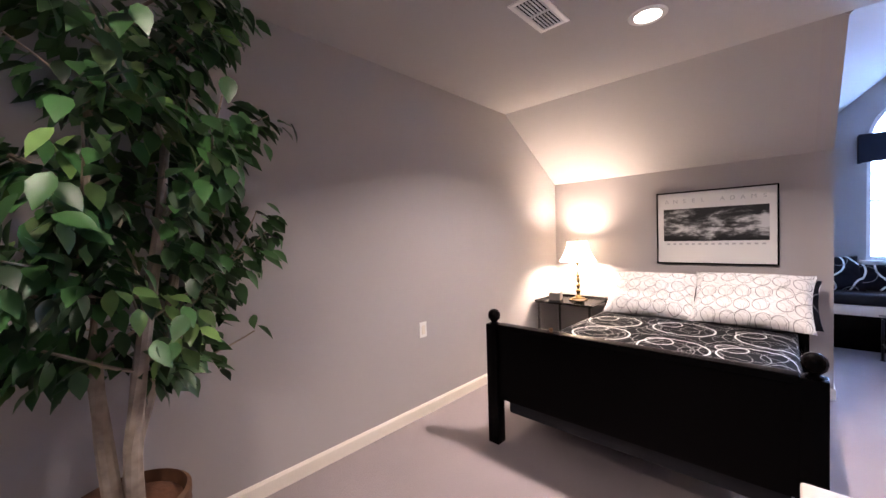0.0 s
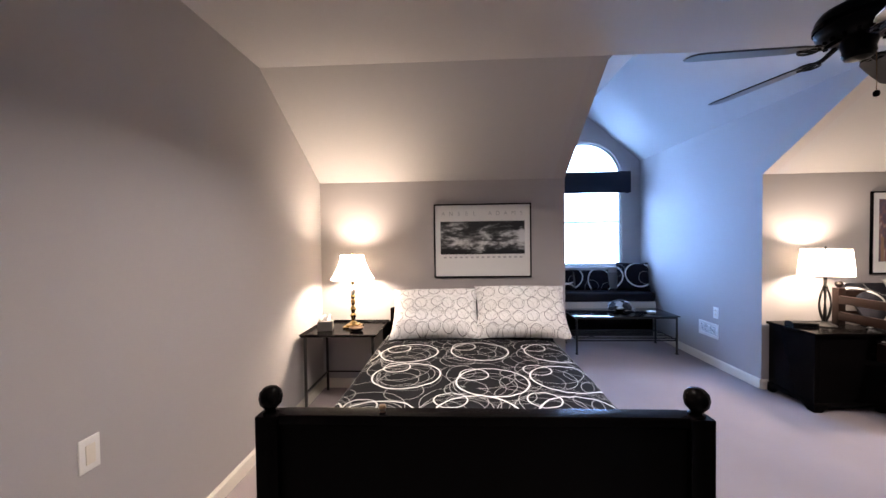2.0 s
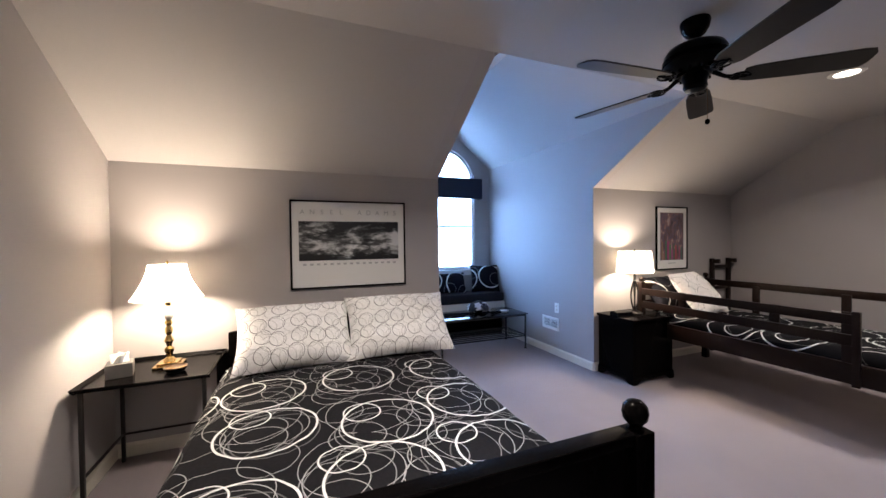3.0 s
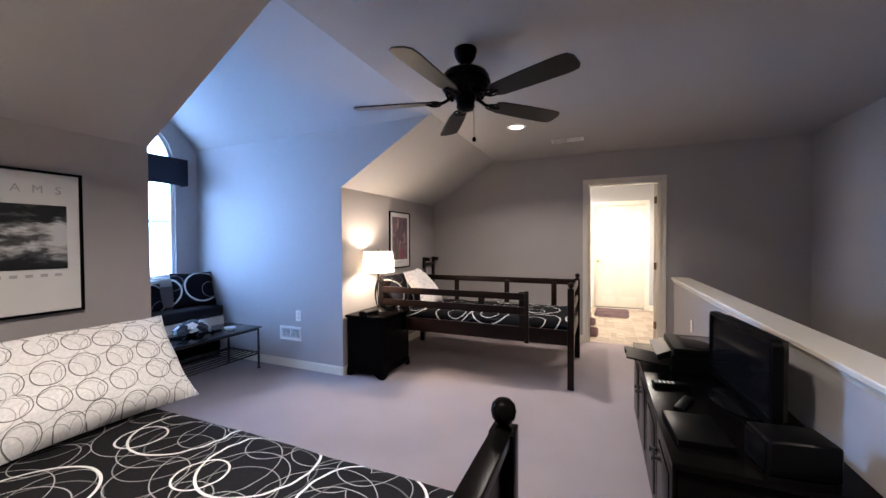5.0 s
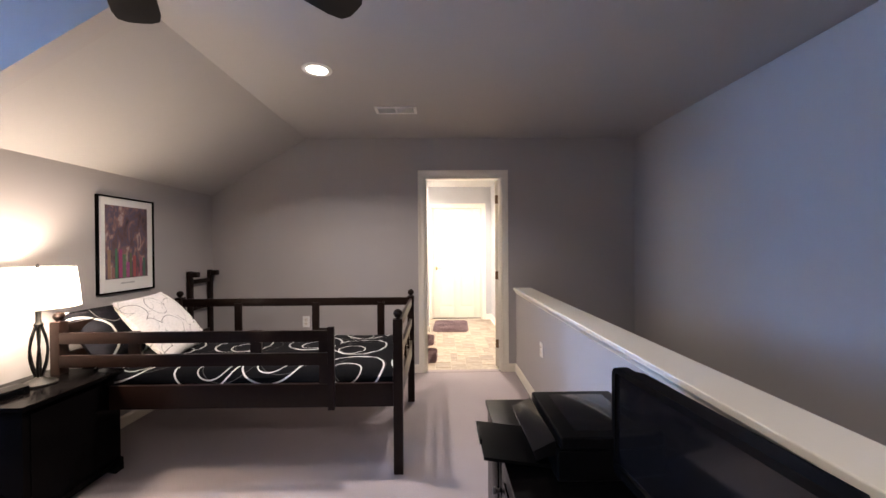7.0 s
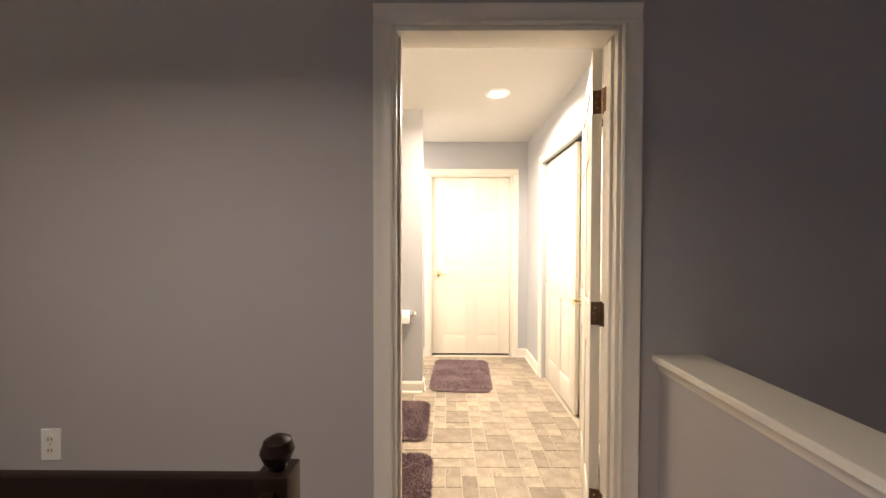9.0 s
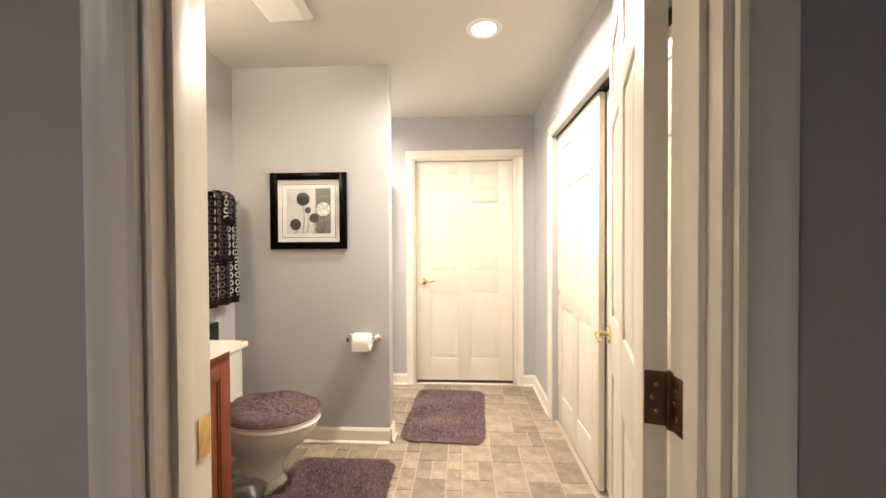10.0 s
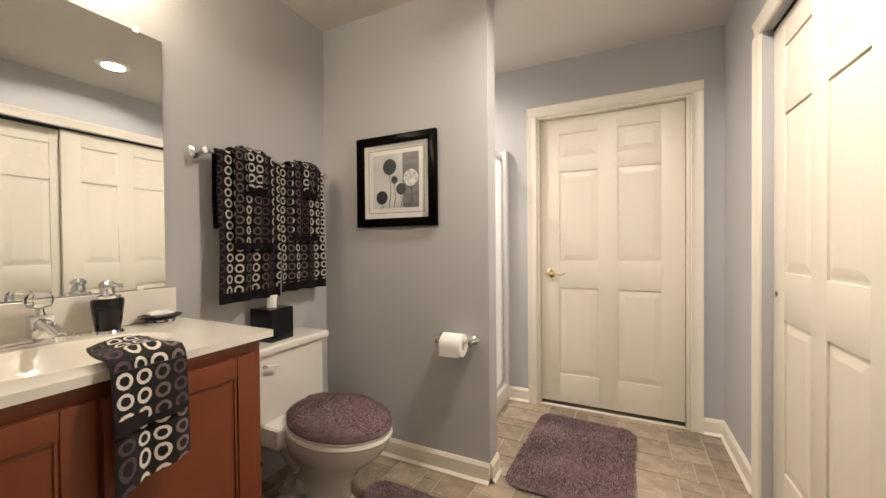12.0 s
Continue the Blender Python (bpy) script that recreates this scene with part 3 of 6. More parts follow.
part("frame", boxes((-0.15, -0.009, 0.045, 0.15, 0, 0.075), (-0.15, -0.009, -0.075, 0.15, 0, -0.045), (-0.15, -0.009, -0.045, -0.118, 0, 0.045), (0.118, -0.009, -0.045, 0.15, 0, 0.045), (-0.006, -0.008, -0.045, 0.006, 0, 0.045), bevel=0.002), WHITEPL, rv)
for i in range(9):
    part("slat", box(-0.117, -0.004, -0.0007, 0.117, 0.004, 0.0007), WHITEPL, rv, m=pose(0, -0.0065, -0.04 + i * 0.010, 25))


# ---------------------------------------------------------------- soft things
def sheet_uv(bm, f):
    lay = bm.loops.layers.uv.verify()
    for fc in bm.faces:
        for lp in fc.loops:
            lp[lay].uv = f(lp.vert.co)


def cushion(w, h, t, n=22, flange=0.0, seed=0.0, sag=0.0):
    """A stuffed cushion w by h, t thick, flat in x and y, with pinched corners and soft dents."""
    bm = bmesh.new()
    top, bot = {}, {}
    for i in range(n + 1):
        for j in range(n + 1):
            u, v = 2 * i / n - 1, 2 * j / n - 1
            k = 1 - 0.07 * (1 - abs(u) ** 2) * (abs(v) ** 6) - 0.0
            q = 1 - 0.07 * (1 - abs(v) ** 2) * (abs(u) ** 6)
            x, y = u * w / 2 * q, v * h / 2 * k
            puff = t / 2 * max(0, (1 - abs(u) ** 3.2)) ** 0.6 * max(0, (1 - abs(v) ** 3.2)) ** 0.6
            dent = 0.10 * t * noise.noise((u * 2.1 + seed, v * 2.1, seed)) + 0.05 * t * noise.noise((u * 6 + seed, v * 6, seed + 3))
            edge = i in (0, n) or j in (0, n)
            z = puff + (0 if edge else dent * puff / (t / 2))
            top[i, j] = bm.verts.new((x, y, z))
            bot[i, j] = top[i, j] if edge else bm.verts.new((x, y, -puff))
    for i in range(n):
        for j in range(n):
            bm.faces.new((top[i, j], top[i + 1, j], top[i + 1, j + 1], top[i, j + 1]))
            f = (bot[i, j], bot[i, j + 1], bot[i + 1, j + 1], bot[i + 1, j])
            if len(set(f)) == 4:
                bm.faces.new(f)
    sheet_uv(bm, lambda c: (c.x + seed, c.y + 0.3 * seed))
    return bm


def cover(x0, y0, x1, y1, zt, drop, r=0.07, crown=0.015, wave=0.006, seed=0.0, step=0.035):
    """A quilt over a mattress: level on top with rounded edges, hanging down the two long sides."""
    bm = bmesh.new()
    hw = (y1 - y0) / 2
    arc = r * math.pi / 2
    half = hw - r + arc + drop
    nv, nu = int(2 * half / step), int((x1 - x0) / step)
    g = {}
    uv = {}
    for i in range(nu + 1):
        for j in range(nv + 1):
            x, s = x0 + (x1 - x0) * i / nu, -half + 2 * half * j / nv
            a, sg = abs(s), (1 if s >= 0 else -1)
            if a < hw - r:
                y, z = a, zt + crown * (1 - (a / hw) ** 2)
            elif a < hw - r + arc:
                th = (a - hw + r) / r
                y, z = hw - r + r * math.sin(th), zt - r + r * math.cos(th)
            else:
                y, z = hw + 0.012 * math.sin(x * 9 + seed) * (a - hw + r - arc) / drop, zt - r - (a - hw + r - arc)
            dz = wave * noise.noise((x * 3.2 + seed, s * 3.2, 0)) + 0.4 * wave * noise.noise((x * 11, s * 11, seed))
            ripple = 0.0022 * math.sin(s * 88 + 2.0 * noise.noise((x * 2, s * 2, seed)))
            flat = a < hw
            co = (x, (y0 + y1) / 2 + sg * (y + (0 if flat else dz)), z + (dz + ripple if flat else 0))
            g[i, j] = bm.verts.new(co)
            uv[g[i, j]] = (x, s)
    for i in range(nu):
        for j in range(nv):
            bm.faces.new((g[i, j], g[i + 1, j], g[i + 1, j + 1], g[i, j + 1]))
    lay = bm.loops.layers.uv.verify()
    for fc in bm.faces:
        for lp in fc.loops:
            lp[lay].uv = uv[lp.vert]
    bmesh.ops.recalc_face_normals(bm, faces=bm.faces)
    return bm


WHITE, GREY, MID = (0.72, 0.72, 0.70), (0.20, 0.20, 0.20), (0.10, 0.10, 0.10)
QUILT = rings("charcoal_ring_quilt", (0.0105, 0.010, 0.0115), [(0.31, 0.10, 0.0035, 0.6, 0.83, (0.30, 0.30, 0.29)), (0.44, 0.165, 0.006, 0.5, 0.13, MID), (0.40, 0.145, 0.004, 0.5, 0.45, GREY), (0.36, 0.11, 0.0035, 0.5, 0.71, (0.33, 0.33, 0.32)), (0.43, 0.165, 0.0035, 0.55, 0.36, (0.36, 0.36, 0.35)), (0.47, 0.19, 0.003, 0.4, 0.27, (0.36, 0.36, 0.35)), (0.45, 0.08, 0.0065, 0.45, 0.45, WHITE), (0.47, 0.192, 0.009, 0.34, 0.0, WHITE)])
QUILT2 = rings("black_ring_quilt", (0.006, 0.006, 0.0075), [(0.40, 0.155, 0.0035, 0.5, 0.17, MID), (0.40, 0.09, 0.007, 0.45, 0.33, WHITE), (0.44, 0.185, 0.010, 0.35, 0.0, WHITE)])
PILLOW = rings("white_ring_pillowcase", (0.78, 0.77, 0.76), [(0.105, 0.046, 0.0028, 0.35, 0.45, (0.45, 0.44, 0.43)), (0.105, 0.041, 0.0022, 0.3, 0.06, (0.35, 0.34, 0.34)), (0.105, 0.046, 0.0030, 0.3, 0.0, (0.14, 0.14, 0.14))])
SHAM = rings("black_ring_sham", (0.012, 0.012, 0.016), [(0.40, 0.17, 0.016, 0.3, 0.1, WHITE), (0.33, 0.09, 0.006, 0.4, 0.25, GREY)])
MATTRESS = material("white_ticking", (0.6, 0.58, 0.56), 0.9, grain=200, bump=0.3)



def quilt_hem(name, x0, x1, y0, y1, z):
    """Piped edges along the two hanging sides of a quilt."""
    for y in (y0, y1):
        part("piping", tube([(x0 + (x1 - x0) * k / 12, y + 0.004 * math.sin(k * 1.7), z) for k in range(13)], 0.005, 6), DARKCLOTH, bpy.data.objects[name])


# ---------------------------------------------------------------- big bed
BF, BL, BR = -0.53, -5.446, -4.026
bed = thing("bed", "black wooden full-size bed with ball finials", "bed", pose(0, 0, 0))
FINIAL = [(0.0, 0.0), (0.026, 0.0), (0.026, 0.006), (0.016, 0.012), (0.022, 0.017), (0.035, 0.032), (0.039, 0.052), (0.035, 0.072), (0.022, 0.086), (0.008, 0.091), (0.0, 0.091)]
for y in (BL, BR):
    p = part("post", box(BF - 0.038, y - 0.038, 0, BF + 0.038, y + 0.038, 0.752, 0.004), BLACKWOOD, bed)
    part("finial", lathe(FINIAL, 24, pose(BF, y, 0.752)), BLACKWOOD, p)
part("footboard_panel", box(BF - 0.013, BL + 0.038, 0.285, BF + 0.013, BR - 0.038, 0.725), BLACKWOOD, bed)
part("top_rail", box(BF - 0.032, BL + 0.0385, 0.722, BF + 0.032, BR - 0.0385, 0.757, 0.006, 3), BLACKWOOD, bed)
part("knob", lathe([(0, 0), (0.010, 0), (0.008, 0.006), (0.014, 0.014), (0.011, 0.023), (0, 0.026)], 16, pose(BF, -5.06, 0.756)), BRONZE, bed)
for y in (BL, BR):
    part("side_rail", box(-2.52, y - 0.013, 0.26, BF - 0.038, y + 0.013, 0.42, 0.004), BLACKWOOD, bed)
    part("head_post", box(-2.575, y - 0.035, 0, -2.505, y + 0.035, 0.62, 0.004), BLACKWOOD, bed)
hb = prism([(BL + 0.035, 0.30), (BR - 0.035, 0.30), (BR - 0.035, 0.74)] + [(BR - 0.035 - (BR - BL - 0.07) * k / 12, 0.74 + 0.07 * math.sin(math.pi * k / 12)) for k in range(1, 12)] + [(BL + 0.035, 0.74)], "x", -2.555, -2.525)
part("headboard", hb, BLACKWOOD, bed)
tagged(part("mattress", box(-2.50, BL + 0.05, 0.32, BF - 0.05, BR - 0.05, 0.535, 0.05, 4), MATTRESS), "white mattress under the quilt", "mattress")
tagged(part("box_spring", box(-2.50, BL + 0.06, 0.18, BF - 0.05, BR - 0.06, 0.318, 0.02, 3), DARKCLOTH), "dark box spring in the bed frame", "box spring")
tagged(part("quilt", cover(-2.35, BL + 0.025, BF - 0.045, BR - 0.025, 0.565, 0.20, seed=1.3), QUILT), "charcoal quilt printed with white and grey rings", "quilt")
quilt_hem("quilt", -2.35, BF - 0.045, BL + 0.025, BR - 0.025, 0.365)


def lean(x, y, z, w, h, tilt, turn=0):
    """Stands a cushion on its long edge at (x, y, z), leaning back to -x."""
    return Matrix.Translation((x, y, z)) @ Matrix.Rotation(radians(turn), 4, "Z") @ Matrix.Rotation(radians(-tilt), 4, "Y") @ Matrix.Rotation(radians(90), 4, "X") @ Matrix.Rotation(radians(90), 4, "Y") @ Matrix.Translation((0, h / 2, 0))


def pillow(label, w, h, t, m, mat, seed, group="pillows on the bed"):
    ob = part("pillow", cushion(w, h, t, seed=seed), mat)
    ob.matrix_world = m
    return tagged(ob, label, "pillow", group)


for y, s in ((-5.02, 0.9), (-4.265, 2.3)):
    pillow("black pillow sham printed with white rings against the headboard", 0.68, 0.40, 0.15, lean(-2.28, y, 0.57, 0.68, 0.40, 34), SHAM, s)
pillow("plump white pillow printed with grey rings", 0.70, 0.46, 0.20, lean(-2.06, -4.985, 0.585, 0.70, 0.46, 42, 2), PILLOW, 4.1)
pillow("plump white pillow printed with grey rings, overlapping its neighbour", 0.72, 0.47, 0.20, lean(-2.05, -4.325, 0.59, 0.72, 0.47, 40, -2), PILLOW, 7.7)

# ---------------------------------------------------------------- tray table with brass lamp
tt = thing("tray_table", "black metal tray table on thin legs", "side table", pose(-2.30, -5.725, 0))
a, b, h = 0.245, 0.275, 0.625
part("tray", boxes((-a, -b, h - 0.022, a, b, h - 0.014)), BLACKWOOD, tt)
for n_, bm in (("rim", prism([(-b, h - 0.014), (-b - 0.02, h + 0.004), (-b - 0.024, h + 0.002), (-b, h - 0.022)], "x", -a - 0.02, a + 0.02)), ("rim", prism([(b, h - 0.014), (b + 0.02, h + 0.004), (b + 0.024, h + 0.002), (b, h - 0.022)], "x", -a - 0.02, a + 0.02)),
               ("rim", prism([(-a, h - 0.014), (-a - 0.02, h + 0.004), (-a - 0.024, h + 0.002), (-a, h - 0.022)], "y", -b - 0.02, b + 0.02)), ("rim", prism([(a, h - 0.014), (a + 0.02, h + 0.004), (a + 0.024, h + 0.002), (a, h - 0.022)], "y", -b - 0.02, b + 0.02))):
    part(n_, bm, BLACKWOOD, tt)
for sx in (-1, 1):
    for sy in (-1, 1):
        x, y = sx * (a - 0.012), sy * (b - 0.012)
        part("leg", box(x - 0.009, y - 0.009, 0, x + 0.009, y + 0.009, h - 0.022, 0.001), IRON, tt)
for sy in (-1, 1):
    part("stretcher", box(-a + 0.02, sy * (b - 0.012) - 0.005, 0.165, a - 0.02, sy * (b - 0.012) + 0.005, 0.177, 0.001), IRON, tt)
part("stretcher", box(-a + 0.007, -b + 0.02, 0.165, -a + 0.017, b - 0.02, 0.177, 0.001), IRON, tt)

SHADE = shade_cloth("cream_lampshade", (0.93, 0.88, 0.78))


def shade(profile, parent):
    bm = lathe(profile, 40)
    bm.faces.ensure_lookup_table()
    bmesh.ops.delete(bm, geom=[f for f in bm.faces if len(f.verts) > 4], context="FACES_ONLY")
    return part("shade", bm, SHADE, parent, "cream cloth shade glowing from within")


PEARL = material("milky_glass", (0.72, 0.70, 0.66), 0.12, grain=30, vary=0.04, bump=0.0, coat=0.5)
l1 = thing("table_lamp", "brass candlestick table lamp with a cream bell shade, lit", "table lamp", pose(-2.36, -5.695, h - 0.013))
part("base", boxes((-0.070, -0.070, 0, 0.070, 0.070, 0.014), (-0.052, -0.052, 0.014, 0.052, 0.052, 0.028), bevel=0.004), BRASS, l1)
part("column", lathe([(0.0, 0.025), (0.034, 0.026), (0.030, 0.04), (0.014, 0.055), (0.018, 0.075), (0.024, 0.09), (0.024, 0.105), (0.012, 0.118), (0.017, 0.135), (0.025, 0.152), (0.018, 0.17), (0.011, 0.185), (0.020, 0.20), (0.021, 0.225), (0.012, 0.24), (0.020, 0.25), (0.022, 0.262), (0.014, 0.272), (0.0, 0.274)], 24), BRASS, l1)
part("glass_neck", lathe([(0.0, 0.2735), (0.014, 0.274), (0.021, 0.285), (0.023, 0.305), (0.019, 0.325), (0.014, 0.335), (0.015, 0.36), (0.0, 0.361)], 20), PEARL, l1, "milky glass neck with a brass cap")
part("socket", lathe([(0.012, 0.36), (0.016, 0.365), (0.016, 0.41), (0.008, 0.415)], 16), BRASS, l1)
part("harp", tube([(0, 0.015, 0.40), (0, 0.045, 0.46), (0, 0.045, 0.56), (0, 0.0, 0.603), (0, -0.045, 0.56), (0, -0.045, 0.46), (0, -0.015, 0.40)], 0.002, 6), BRASS, l1)
shade([(0.182, 0.405), (0.166, 0.425), (0.140, 0.47), (0.115, 0.52), (0.100, 0.57), (0.095, 0.607)], l1)
part("finial", lathe([(0, 0.60), (0.006, 0.604), (0.004, 0.61), (0.009, 0.62), (0, 0.632)], 12), BRASS, l1)
tb = thing("tissue_box", "small dark patterned tissue box on the tray table", "tissue box", pose(-2.27, -5.90, h - 0.013, 0, 0, 14))
part("box", box(-0.058, -0.058, 0, 0.058, 0.058, 0.075, 0.003), material("printed_card", (0.10, 0.095, 0.09), 0.5, grain=26, vary=0.4, bump=0.02, mottle=(0.20, 0.19, 0.18)), tb)
for tz, ta, tl in ((0.092, 30, 70), (0.088, 100, 62), (0.086, -35, 55)):
    part("tissue", cushion(0.085, 0.075, 0.012, 10, seed=3 + tz * 40), WHITEPL, tb, "white tissue", m=pose(0, 0, tz, tl, 0, ta))
ds = thing("dish", "small dark lidded dish on the tray table", "dish", pose(-2.22, -5.63, h - 0.013))
part("bowl", lathe([(0, 0), (0.040, 0), (0.052, 0.014), (0.054, 0.026), (0.046, 0.028), (0, 0.022)], 28), BLACKPL, ds)
part("rim", lathe([(0.053, 0.024), (0.057, 0.026), (0.057, 0.031), (0.048, 0.033), (0.046, 0.028)], 28), BRONZE, ds)


# ---------------------------------------------------------------- framed pictures
def picture(name, label, w, h, m, frame_w=0.012, mat_w=0.0, depth=0.02, fmat=BLACKWOOD, paper=(0.78, 0.77, 0.75)):
    """Hangs with its back on y = 0, facing -y."""
    r = thing(name, label, "framed picture", m)
    f = frame_w
    for nm, d in (("frame_side", (-w / 2, -depth, -h / 2, -w / 2 + f, 0, h / 2)), ("frame_side", (w / 2 - f, -depth, -h / 2, w / 2, 0, h / 2)), ("frame_side", (-w / 2 + f, -depth, h / 2 - f, w / 2 - f, 0, h / 2)), ("frame_side", (-w / 2 + f, -depth, -h / 2, w / 2 - f, 0, -h / 2 + f))):
        part(nm, box(*d, bevel=0.002), fmat, r)
    part("mat_board", box(-w / 2 + f, -0.010, -h / 2 + f, w / 2 - f, -0.001, h / 2 - f), material("mat_board", paper, 0.5, grain=300, vary=0.01, bump=0.02), r)
    return r


def art(name, stops, scale, distort=1.2, stretch=(1, 1, 1), detail=9.0, rough=0.35):
    m = bpy.data.materials.new(name)
    m.use_nodes = True
    n, l = m.node_tree.nodes, m.node_tree.links
    co, mp, nz, rp = n.new("ShaderNodeTexCoord"), n.new("ShaderNodeMapping"), n.new("ShaderNodeTexNoise"), n.new("ShaderNodeValToRGB")
    mp.inputs["Scale"].default_value = stretch
    nz.inputs["Scale"].default_value, nz.inputs["Detail"].default_value, nz.inputs["Distortion"].default_value = scale, detail, distort
    l.new(co.outputs["Object"], mp.inputs[0])
    l.new(mp.outputs[0], nz.inputs["Vector"])
    l.new(nz.outputs["Fac"], rp.inputs[0])
    e = rp.color_ramp.elements
    while len(e) < len(stops):
        e.new(0.5)
    for k, (pos, c) in zip(e, stops):
        k.position, k.color = pos, (*c, 1)
    l.new(rp.outputs[0], n["Principled BSDF"].inputs["Base Color"])
    n["Principled BSDF"].inputs["Roughness"].default_value = rough
    return m


def lettering(text, size, x, y, z, mat, parent, space=1.0):
    cu = bpy.data.curves.new("lettering", "FONT")
    cu.body, cu.size, cu.align_x, cu.space_character, cu.extrude = text, size, "CENTER", space, 0.0004
    ob = bpy.data.objects.new("tmp_text", cu)
    scene.collection.objects.link(ob)
    me = bpy.data.meshes.new_from_object(ob.evaluated_get(bpy.context.evaluated_depsgraph_get()))
    bpy.data.objects.remove(ob)
    me.materials.append(mat)
    o = new("letter", me)
    o.parent = parent
    o.matrix_local = pose(x, y, z, 90)
    return o


def cloud_photo():
    """Bands of billowing cloud, dark sky above and dark hills along the foot."""
    m = bpy.data.materials.new("cloud_photograph")
    m.use_nodes = True
    n, l = m.node_tree.nodes, m.node_tree.links
    co, mp, sep = n.new("ShaderNodeTexCoord"), n.new("ShaderNodeMapping"), n.new("ShaderNodeSeparateXYZ")
    big, fine = n.new("ShaderNodeTexNoise"), n.new("ShaderNodeTexNoise")
    mp.inputs["Scale"].default_value = (1, 1, 2.6)
    mp.inputs["Rotation"].default_value = (0, radians(6), 0)
    for t, (sc, dt, ds_) in ((big, (4.2, 5.0, 0.8)), (fine, (19.0, 9.0, 0.9))):
        t.inputs["Scale"].default_value, t.inputs["Detail"].default_value, t.inputs["Distortion"].default_value = sc, dt, ds_
        l.new(mp.outputs[0], t.inputs["Vector"])
    l.new(co.outputs["Object"], mp.inputs[0])
    l.new(co.outputs["Object"], sep.inputs[0])
    band = n.new("ShaderNodeValToRGB")
    rng = n.new("ShaderNodeMapRange")
    rng.inputs[1].default_value, rng.inputs[2].default_value = -0.120, 0.172
    l.new(sep.outputs[2], rng.inputs[0])
    l.new(rng.outputs[0], band.inputs[0])
    e = band.color_ramp.elements
    while len(e) < 6:
        e.new(0.5)
    for k, (pos, v) in zip(e, ((0.0, 0.12), (0.14, 0.30), (0.30, 0.72), (0.55, 0.80), (0.78, 0.50), (1.0, 0.26))):
        k.position, k.color = pos, (v, v, v, 1)
    a, b, c = (n.new("ShaderNodeMath") for _ in range(3))
    a.operation = b.operation = "MULTIPLY_ADD"
    c.operation = "ADD"
    a.inputs[1].default_value, a.inputs[2].default_value = 3.4, -1.7
    b.inputs[1].default_value = 1.3
    l.new(big.outputs["Fac"], a.inputs[0])
    l.new(fine.outputs["Fac"], b.inputs[0])
    l.new(a.outputs[0], b.inputs[2])
    l.new(b.outputs[0], c.inputs[0])
    l.new(band.outputs[0], c.inputs[1])
    rp = n.new("ShaderNodeValToRGB")
    e = rp.color_ramp.elements
    e.new(0.5)
    for k, (pos, v) in zip(e, ((0.47, 0.006), (0.64, 0.09), (0.90, 0.64))):
        k.position, k.color = pos, (v, v, v, 1)
    hf = n.new("ShaderNodeMath")
    hf.operation = "MULTIPLY"
    hf.inputs[1].default_value = 0.5
    l.new(c.outputs[0], hf.inputs[0])
    l.new(hf.outputs[0], rp.inputs[0])
    l.new(rp.outputs[0], n["Principled BSDF"].inputs["Base Color"])
    n["Principled BSDF"].inputs["Roughness"].default_value = 0.35
    return m


INK = material("pale_grey_ink", (0.45, 0.45, 0.45), 0.6, bump=0)
FACE_X = pose(0, 0, 0, 0, 0, 90)
p1 = picture("framed_print", "wide black-framed print of stormy clouds in black and white", 0.86, 0.655, pose(XK, -4.588, 1.325) @ FACE_X)
photo = prism([(-0.372, -0.120), (0.372, -0.120), (0.372, 0.172), (-0.372, 0.172)], "y", -0.0125, -0.0105)
part("photograph", photo, cloud_photo(), p1, "black and white photograph of clouds")
for k, ch_ in enumerate("ANSEL ADAMS"):
    if ch_ != " ":
        lettering(ch_, 0.050, -0.345 + k * 0.069, -0.0106, 0.225, INK, p1)
for k in range(15):
    part("text_bar", box(-0.345 + k * 0.048, -0.0112, -0.155, -0.345 + k * 0.048 + 0.024, -0.0105, -0.141), INK, p1)
p2 = picture("framed_print", "tall black-framed print of a dusky city in reds and mauves", 0.50, 0.70, pose(XK, -1.055, 1.345) @ FACE_X)
part("print", box(-0.185, -0.0125, -0.245, 0.185, -0.0105, 0.285), art("city_print", [(0.30, (0.03, 0.03, 0.05)), (0.42, (0.13, 0.075, 0.08)), (0.50, (0.10, 0.08, 0.13)), (0.57, (0.24, 0.13, 0.12)), (0.64, (0.45, 0.36, 0.34)), (0.72, (0.12, 0.07, 0.10))], 9.0, 0.6, (1.6, 1, 0.9), 7), p2, "mauve and red city painting")
for k in range(11):
    random.seed(20 + k)
    x = -0.17 + k * 0.031
    hh = random.uniform(0.05, 0.22)
    part("painted_tower", box(x, -0.0132, -0.24, x + random.uniform(0.016, 0.03), -0.0126, -0.24 + hh), material("tower_ink", (random.uniform(0.04, 0.3), random.uniform(0.04, 0.16), random.uniform(0.06, 0.2)), 0.5, bump=0, grain=60, vary=0.4), p2)
part("text_bar", box(-0.06, -0.0112, -0.285, 0.06, -0.0105, -0.275), INK, p2)

# ---------------------------------------------------------------- dormer: valance, window seat, coffee table
val = thing("valance", "navy cloth box valance across the arched window", "valance", pose(XW, WYM, 1.97))
NAVY = material("navy_cloth", (0.012, 0.016, 0.030), 0.9, grain=250, vary=0.25, bump=0.35)
part("front_panel", box(0.10, -0.60, 0, 0.125, 0.60, 0.30, 0.006), NAVY, val)
for s in (-1, 1):
    part("return_panel", box(0.002, s * 0.5875 - 0.0125, 0.0005, 0.0995, s * 0.5875 + 0.0125, 0.2995, 0.004), NAVY, val)
part("top_board", box(0.002, -0.574, 0.28, 0.0995, 0.574, 0.298), NAVY, val)

